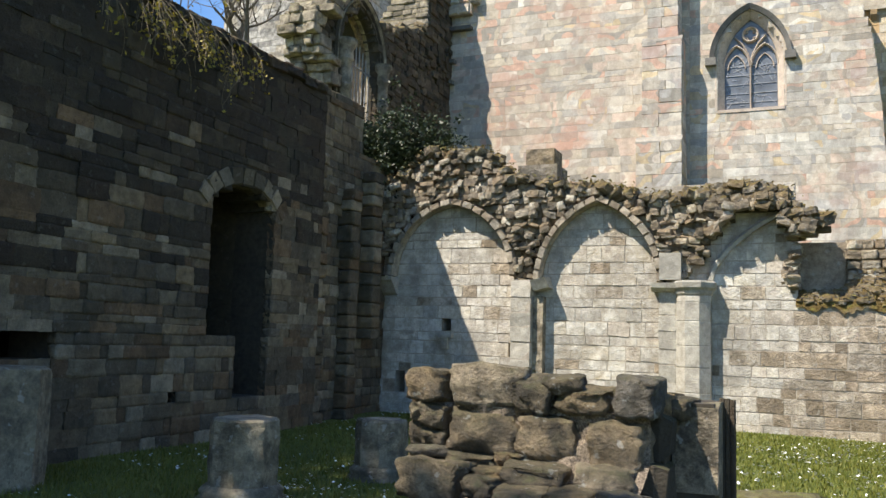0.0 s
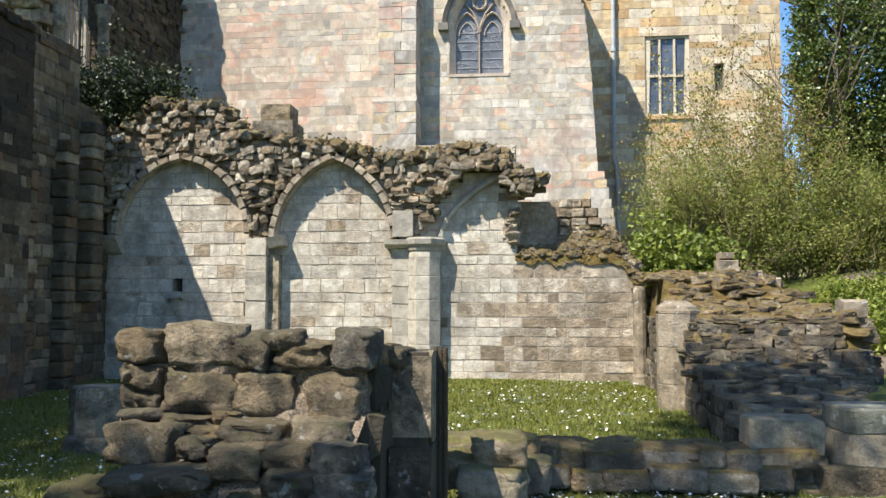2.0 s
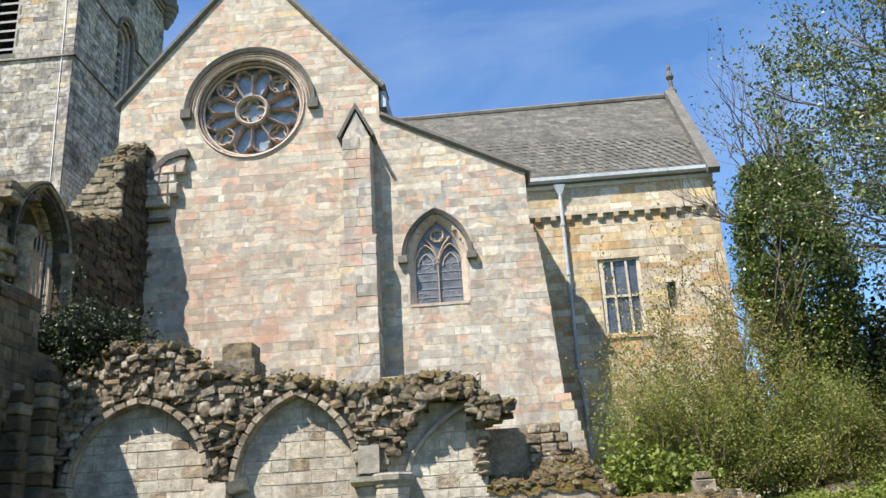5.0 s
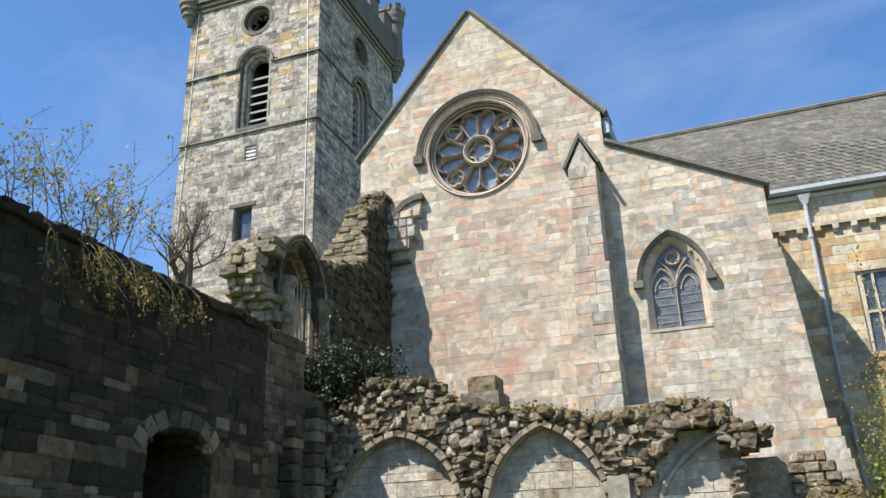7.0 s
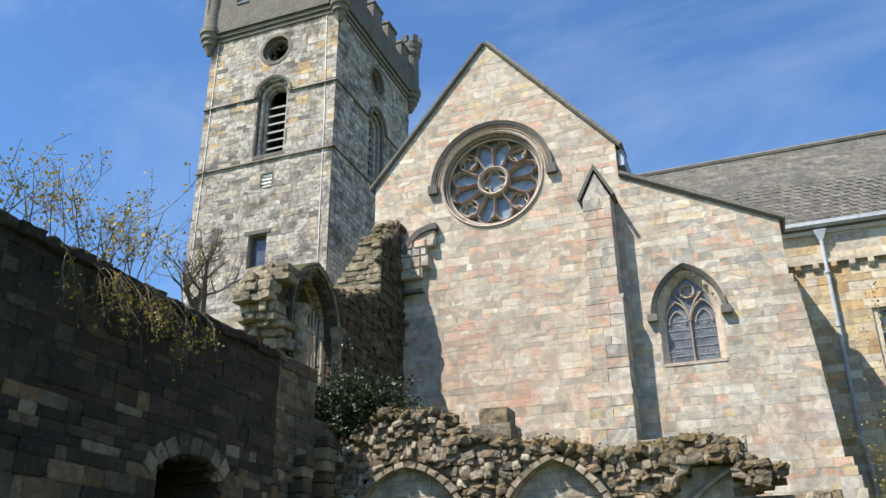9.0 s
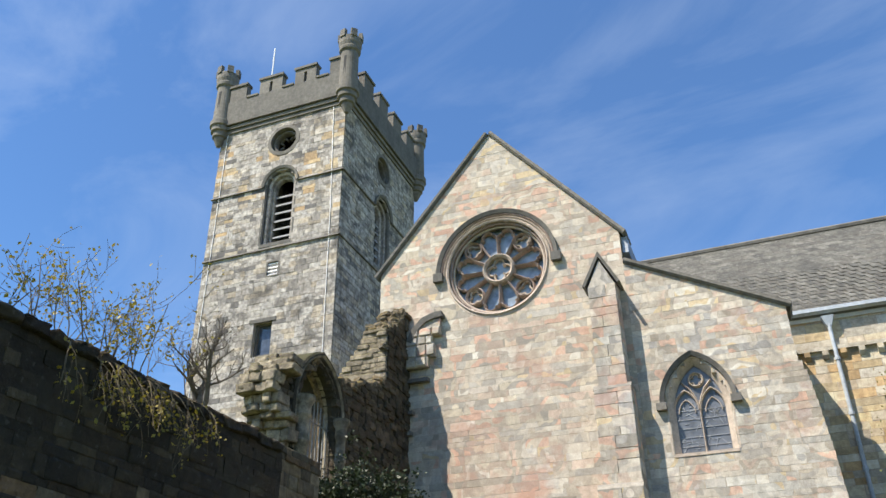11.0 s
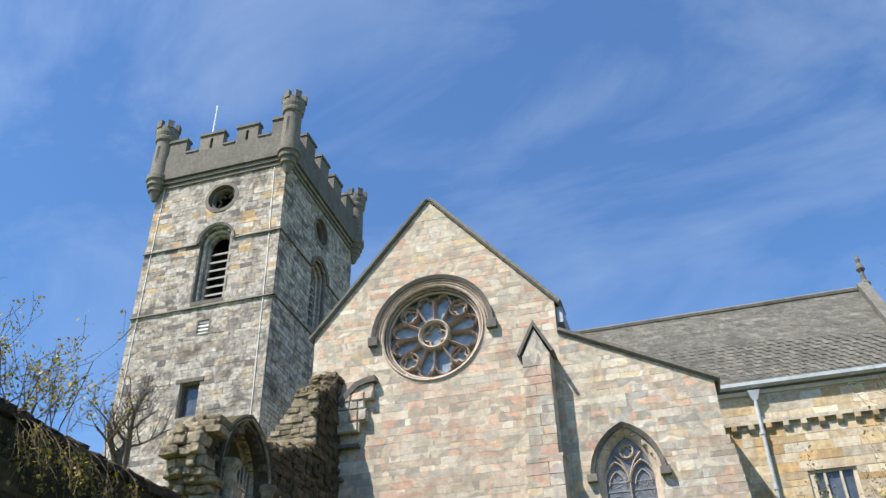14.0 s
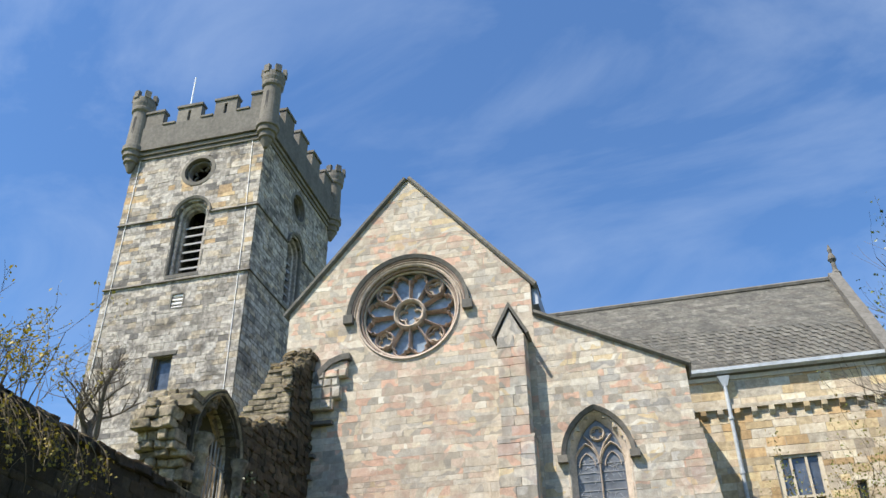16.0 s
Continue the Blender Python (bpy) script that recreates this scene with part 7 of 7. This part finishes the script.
# dark wood behind
for i, (hx, hy, h, rx) in enumerate(((12.6, 24.6, 8.2, 2.5), (16.5, 27.0, 9.5, 3.2), (11.0, 29.0, 7.0, 2.4), (15, 21.5, 7.5, 2.8), (20, 33, 10.0, 4.0), (11.6, 26.5, 6.4, 2.3), (14.0, 31, 8.0, 3.2))):
    t = thing("woodland_tree", (hx, hy, 1.0), "leafy tree in the shaded wood behind the path", "tree", "trees of the wood")
    g, tips = Geo(), []
    branches(g, (hx, hy, 0.8), (0, 0, 1), h * 0.6, 0.2, 3, rp, tips, 0.8, 0.08, 4)
    part("trunk", g.out(), M_BARK, t)
    r_np = np.random.default_rng(110 + i)
    n = 520
    d = r_np.normal(size=(n, 3)); d /= np.linalg.norm(d, axis=1)[:, None]
    c = np.array([hx, hy, h * 0.62]) + d * np.array([rx, rx, h * 0.45]) * (r_np.uniform(0.4, 1.05, n))[:, None]
    leaf_part("crown", cloud(c, 26, 0.24, 120 + i), 0.11, M_DARKIVY if i in (0, 3) else M_IVY, t, 130 + i, up=0.6)
# grassy hillside far beyond the wood
g = Geo()
for j in range(9):
    for i in range(41):
        x, f = 18 + 120 * i / 40, j / 8
        ridge = 30 * smooth(14, 62, x) + 1.2 * noise.noise(Vector((x * 0.06, 0, 0)))
        g.v.append((x, 58 + 40 * f, -1 + (ridge + 1) * math.sin(f * math.pi / 2) + 0.6 * noise.noise(Vector((x * 0.2, f * 6, 1))) * f))
g.f = [(j * 41 + i, j * 41 + i + 1, (j + 1) * 41 + i + 1, (j + 1) * 41 + i) for j in range(8) for i in range(40)]
tagged(part("hillside", g.out(), plain_mat("dry_hill_grass", (0.2, 0.19, 0.08), 0.95, var=0.4, scale=1.2, bump=0.5), None, "dry grassy hillside beyond the wood", True), category="hill", kind="structure")
# tree whose boughs hang into the sky over the path
st = [((0, 0, 0), (-0.05, 0, 1), 7.0, 0.3, 1, 2, 0.5, 0.1)]
for k in range(9):
    st.append(((0, 0, 5.0 + 0.55 * k), (-1, rp.gauss(0, 0.35), 0.25 + rp.gauss(0, 0.12)), rp.uniform(3.6, 5.4), 0.1, 3, 4, 0.55, 0.02))
plant("overhanging_tree", (13.1, 17.4, 1.0), st, M_IVY, 0.06, 7.0, 0.12, 140, "spring-green tree with boughs over the path", "tree")

# shrub on the wall head, some of it hanging down the face
wt = thing("wall_shrub", (-9.3, 9.6, 6.5), "yellow-green straggling shrub rooted on the wall head", "shrub")
g, tips, low = Geo(), [], []
for k in range(26):
    y = rp.gauss(9.4, 1.0)
    branches(g, (-9.4, y, 6.45), (rp.gauss(0.1, 0.35), rp.gauss(0, 0.5), 1), rp.uniform(0.7, 1.5), 0.014, 2, rp, tips, 0.7, 0.1, 3)
for k in range(30):
    y = rp.gauss(9.6, 0.85)
    branches(g, (-9.0, y, 6.5), (0.6, rp.gauss(0, 0.3), -0.25), rp.uniform(0.5, 1.1), 0.01, 1, rp, low, 0.6, -0.35, 4)
part("branchwork", g.out(), M_TWIG, wt)
leaf_part("foliage", np.concatenate([cloud(tips, 1.0, 0.07, 150), cloud(low, 0.9, 0.06, 151)]), 0.045, M_YELLOW, wt, 152)
# bare tree beyond the wall
plant("bare_tree", (-18.9, 24.2, 0.0), [((0, 0, 0), (0, 0, 1), 11.6, 0.26, 0, 1, 0.4, 0.05), ((0, 0, 11.2), (-0.35, 0, 1), 2.2, 0.13, 3, 5, 0.8, 0.08), ((0, 0, 11.4), (0.5, 0, 0.8), 2.3, 0.12, 3, 5, 0.8, 0.08), ((0, 0, 11.6), (0.05, 0, 1), 2.4, 0.13, 3, 5, 0.8, 0.08)], None, 0, 0, 0, 160, "bare-branched tree not yet in leaf", "tree")
plant("far_tree", (-21.2, 14.6, 0.0), [((0, 0, 0), (0, 0, 1), 9.0, 0.22, 0, 1, 0.4, 0.05), ((0, 0, 8.6), (0.3, 0.1, 1), 2.6, 0.11, 3, 4, 0.8, 0.1), ((0, 0, 8.8), (0.6, -0.2, 1), 2.4, 0.1, 3, 4, 0.8, 0.1)], M_HEDGE, 0.11, 2.6, 0.16, 161, "small tree in young blue-green leaf beyond the wall", "tree")
# tall unseen tree behind the viewer, its crowns placed to shade the bank and lawn
bt, tips = plant("shade_tree", (-6.0, -5.5, 0.0), [((0, 0, -0.2), (0, 0.12, 1), 10.0, 0.35, 2, 4, 0.5, 0.05)], None, 0, 0, 0, 170, "tall unseen leafy tree placed to shade the court", "tree")
r_np = np.random.default_rng(171)
d = r_np.normal(size=(620, 3)); d /= np.linalg.norm(d, axis=1)[:, None]
c = np.array([-3.0, 1.8, 16.0]) + d * np.array([3.1, 2.2, 1.6]) * (r_np.uniform(0.2, 1.0, 620) ** 0.5)[:, None]
c2 = np.array([-6.2, -9.0, 11.0]) + d * np.array([2.5, 3.0, 3.0]) * (r_np.uniform(0.2, 1.0, 620) ** 0.5)[:, None]
c3 = np.array([-13.0, 0.0, 15.0]) + d * np.array([2.8, 3.2, 2.0]) * (r_np.uniform(0.2, 1.0, 620) ** 0.5)[:, None]
# loose clusters added only to shade the pier foot, right-hand blocks and low wall
c4 = np.array([-8.8, -4.35, 16.0]) + d[:110] * np.array([1.1, 0.42, 0.4])
c5 = np.array([-2.4, -1.2, 16.0]) + d[:75] * np.array([1.4, 1.1, 0.9]) * (r_np.uniform(0.3, 1.0, 75) ** 0.5)[:, None]
c6 = np.array([-5.6, -1.0, 16.0]) + d[:70] * np.array([1.5, 0.7, 0.7]) * (r_np.uniform(0.3, 1.0, 70) ** 0.5)[:, None]
leaf_part("crown", cloud(np.concatenate([c[:430], c2, c3, c4, c5, c6]), 7, 0.25, 172), 0.2, M_FRESH, bt, 173, up=0.6)

# dark ivy over the corner of the arcade
iv = thing("ivy_mass", (-9.2, 18.0, 5.4), "dark ivy and shrub growing over the ruined corner", "ivy")
r_np = np.random.default_rng(180)
c = np.concatenate([np.array([-9.5, 17.9, 6.0]) + r_np.normal(0, 1, (240, 3)) * np.array([0.42, 0.25, 0.5]),
                    np.array([-8.7, 18.2, 6.2]) + r_np.normal(0, 1, (170, 3)) * np.array([0.5, 0.2, 0.28]),
                    np.array([-10.4, 18.4, 6.2]) + r_np.normal(0, 1, (220, 3)) * np.array([0.4, 0.9, 0.35]),
                    np.array([-10.4, 17.5, 5.9]) + r_np.normal(0, 1, (120, 3)) * np.array([0.2, 0.35, 0.25])])
g, tips = Geo(), []
for k in range(18):
    branches(g, (-9.3 + rp.gauss(0, 0.4), 18.1, 5.2), (rp.gauss(0, 0.5), -0.1, 1), rp.uniform(0.6, 1.1), 0.02, 2, rp, tips, 0.7, 0.1, 3)
part("branchwork", g.out(), M_TWIG, iv)
leaf_part("foliage", np.concatenate([cloud(c, 20, 0.09, 181), cloud(tips, 1.5, 0.06, 182)]), 0.06, M_DARKIVY, iv, 183, "small dark evergreen leaves", up=0.5)
# tufts along the broken tops
tf = thing("wall_tufts", (-4, 18, 4.8), "dry grass and moss tufts along the ruined wall head", "plants", kind="stuff")
c = []
for k in range(900):
    u = rp.uniform(-9.0, 0.1)
    c.append((u + rp.gauss(0, 0.1), 18.0 - FRONT + rp.uniform(-0.05, 0.6), top_line(u) + 0.06 + abs(rp.gauss(0, 0.05))))
for k in range(450):
    u, t = rp.uniform(-0.35, 1.9), rp.random()
    c.append((u, 17.96 + 0.5 * t, slope_z(u, t) + rp.uniform(0.0, 0.04)))
leaf_part("blades", c, 0.045, leaf_mat("dry_tuft", [(0.13, 0.1, 0.03), (0.2, 0.15, 0.05), (0.15, 0.15, 0.04)], 0.7, 0.2), tf, 190, up=1.2, elong=2.2)

# grass blades and daisies
r_np = np.random.default_rng(200)


def on_lawn(n, seed):
    r = np.random.default_rng(seed)
    x, y = r.uniform(-8.9, 2.25, n), 4.2 + (17.6 - 4.2) * r.random(n) ** 1.1
    extra = r.random(n) < 0.18
    x[extra] = r.uniform(-0.8, 6.5, extra.sum())
    y[extra] = r.uniform(4.6, 7.4, extra.sum())
    return x, y


def blades():
    x, y = on_lawn(90000, 201)
    n = len(x)
    z = np.array([ground_z(a, b) for a, b in zip(x, y)])
    a = r_np.uniform(0, 2 * math.pi, n)
    h = r_np.uniform(0.025, 0.075, n)
    w = 0.006 + 0.0006 * y
    lx, ly = r_np.normal(0, 0.02, n), r_np.normal(0, 0.02, n)
    v = np.empty((n, 3, 3), np.float32)
    v[:, 0] = np.stack([x - np.cos(a) * w, y - np.sin(a) * w, z - 0.01], 1)
    v[:, 1] = np.stack([x + np.cos(a) * w, y + np.sin(a) * w, z - 0.01], 1)
    v[:, 2] = np.stack([x + lx, y + ly, z + h], 1)
    me = bpy.data.meshes.new("grass")
    me.vertices.add(n * 3)
    me.vertices.foreach_set("co", v.ravel())
    me.loops.add(n * 3)
    me.loops.foreach_set("vertex_index", np.arange(n * 3, dtype=np.int32))
    me.polygons.add(n)
    me.polygons.foreach_set("loop_start", np.arange(n, dtype=np.int32) * 3)
    me.update(calc_edges=True)
    me.materials.append(M_BLADE)
    tagged(new("grass", me), "short green grass of the cloister court", "grass", kind="stuff")


blades()
x, y = on_lawn(13000, 202)
keep = np.array([noise.noise(Vector((a * 0.6, b * 0.6, 9))) > -0.25 + 0.5 * random.random() for a, b in zip(x, y)])
keep &= ~((x < -5.5) & (np.random.default_rng(5).random(len(x)) < 0.7))
x, y = x[keep], y[keep]
g = Geo()
for a, b in zip(x, y):
    z = ground_z(a, b) + rp.uniform(0.05, 0.08)
    r, tx, ty = (0.0055 + 0.001 * min(b, 12.0)) * rp.uniform(0.7, 1.25), rp.gauss(0, 0.35), rp.gauss(-0.3, 0.35)
    g.add([(a + r * math.cos(k * math.pi / 3), b + r * math.sin(k * math.pi / 3), z + r * (tx * math.cos(k * math.pi / 3) + ty * math.sin(k * math.pi / 3))) for k in range(6)], [(0, 1, 2, 3, 4, 5)])
tagged(part("daisies", g.out(), M_PETAL, None, "scattered white daisies in the grass"), category="flowers", kind="stuff")
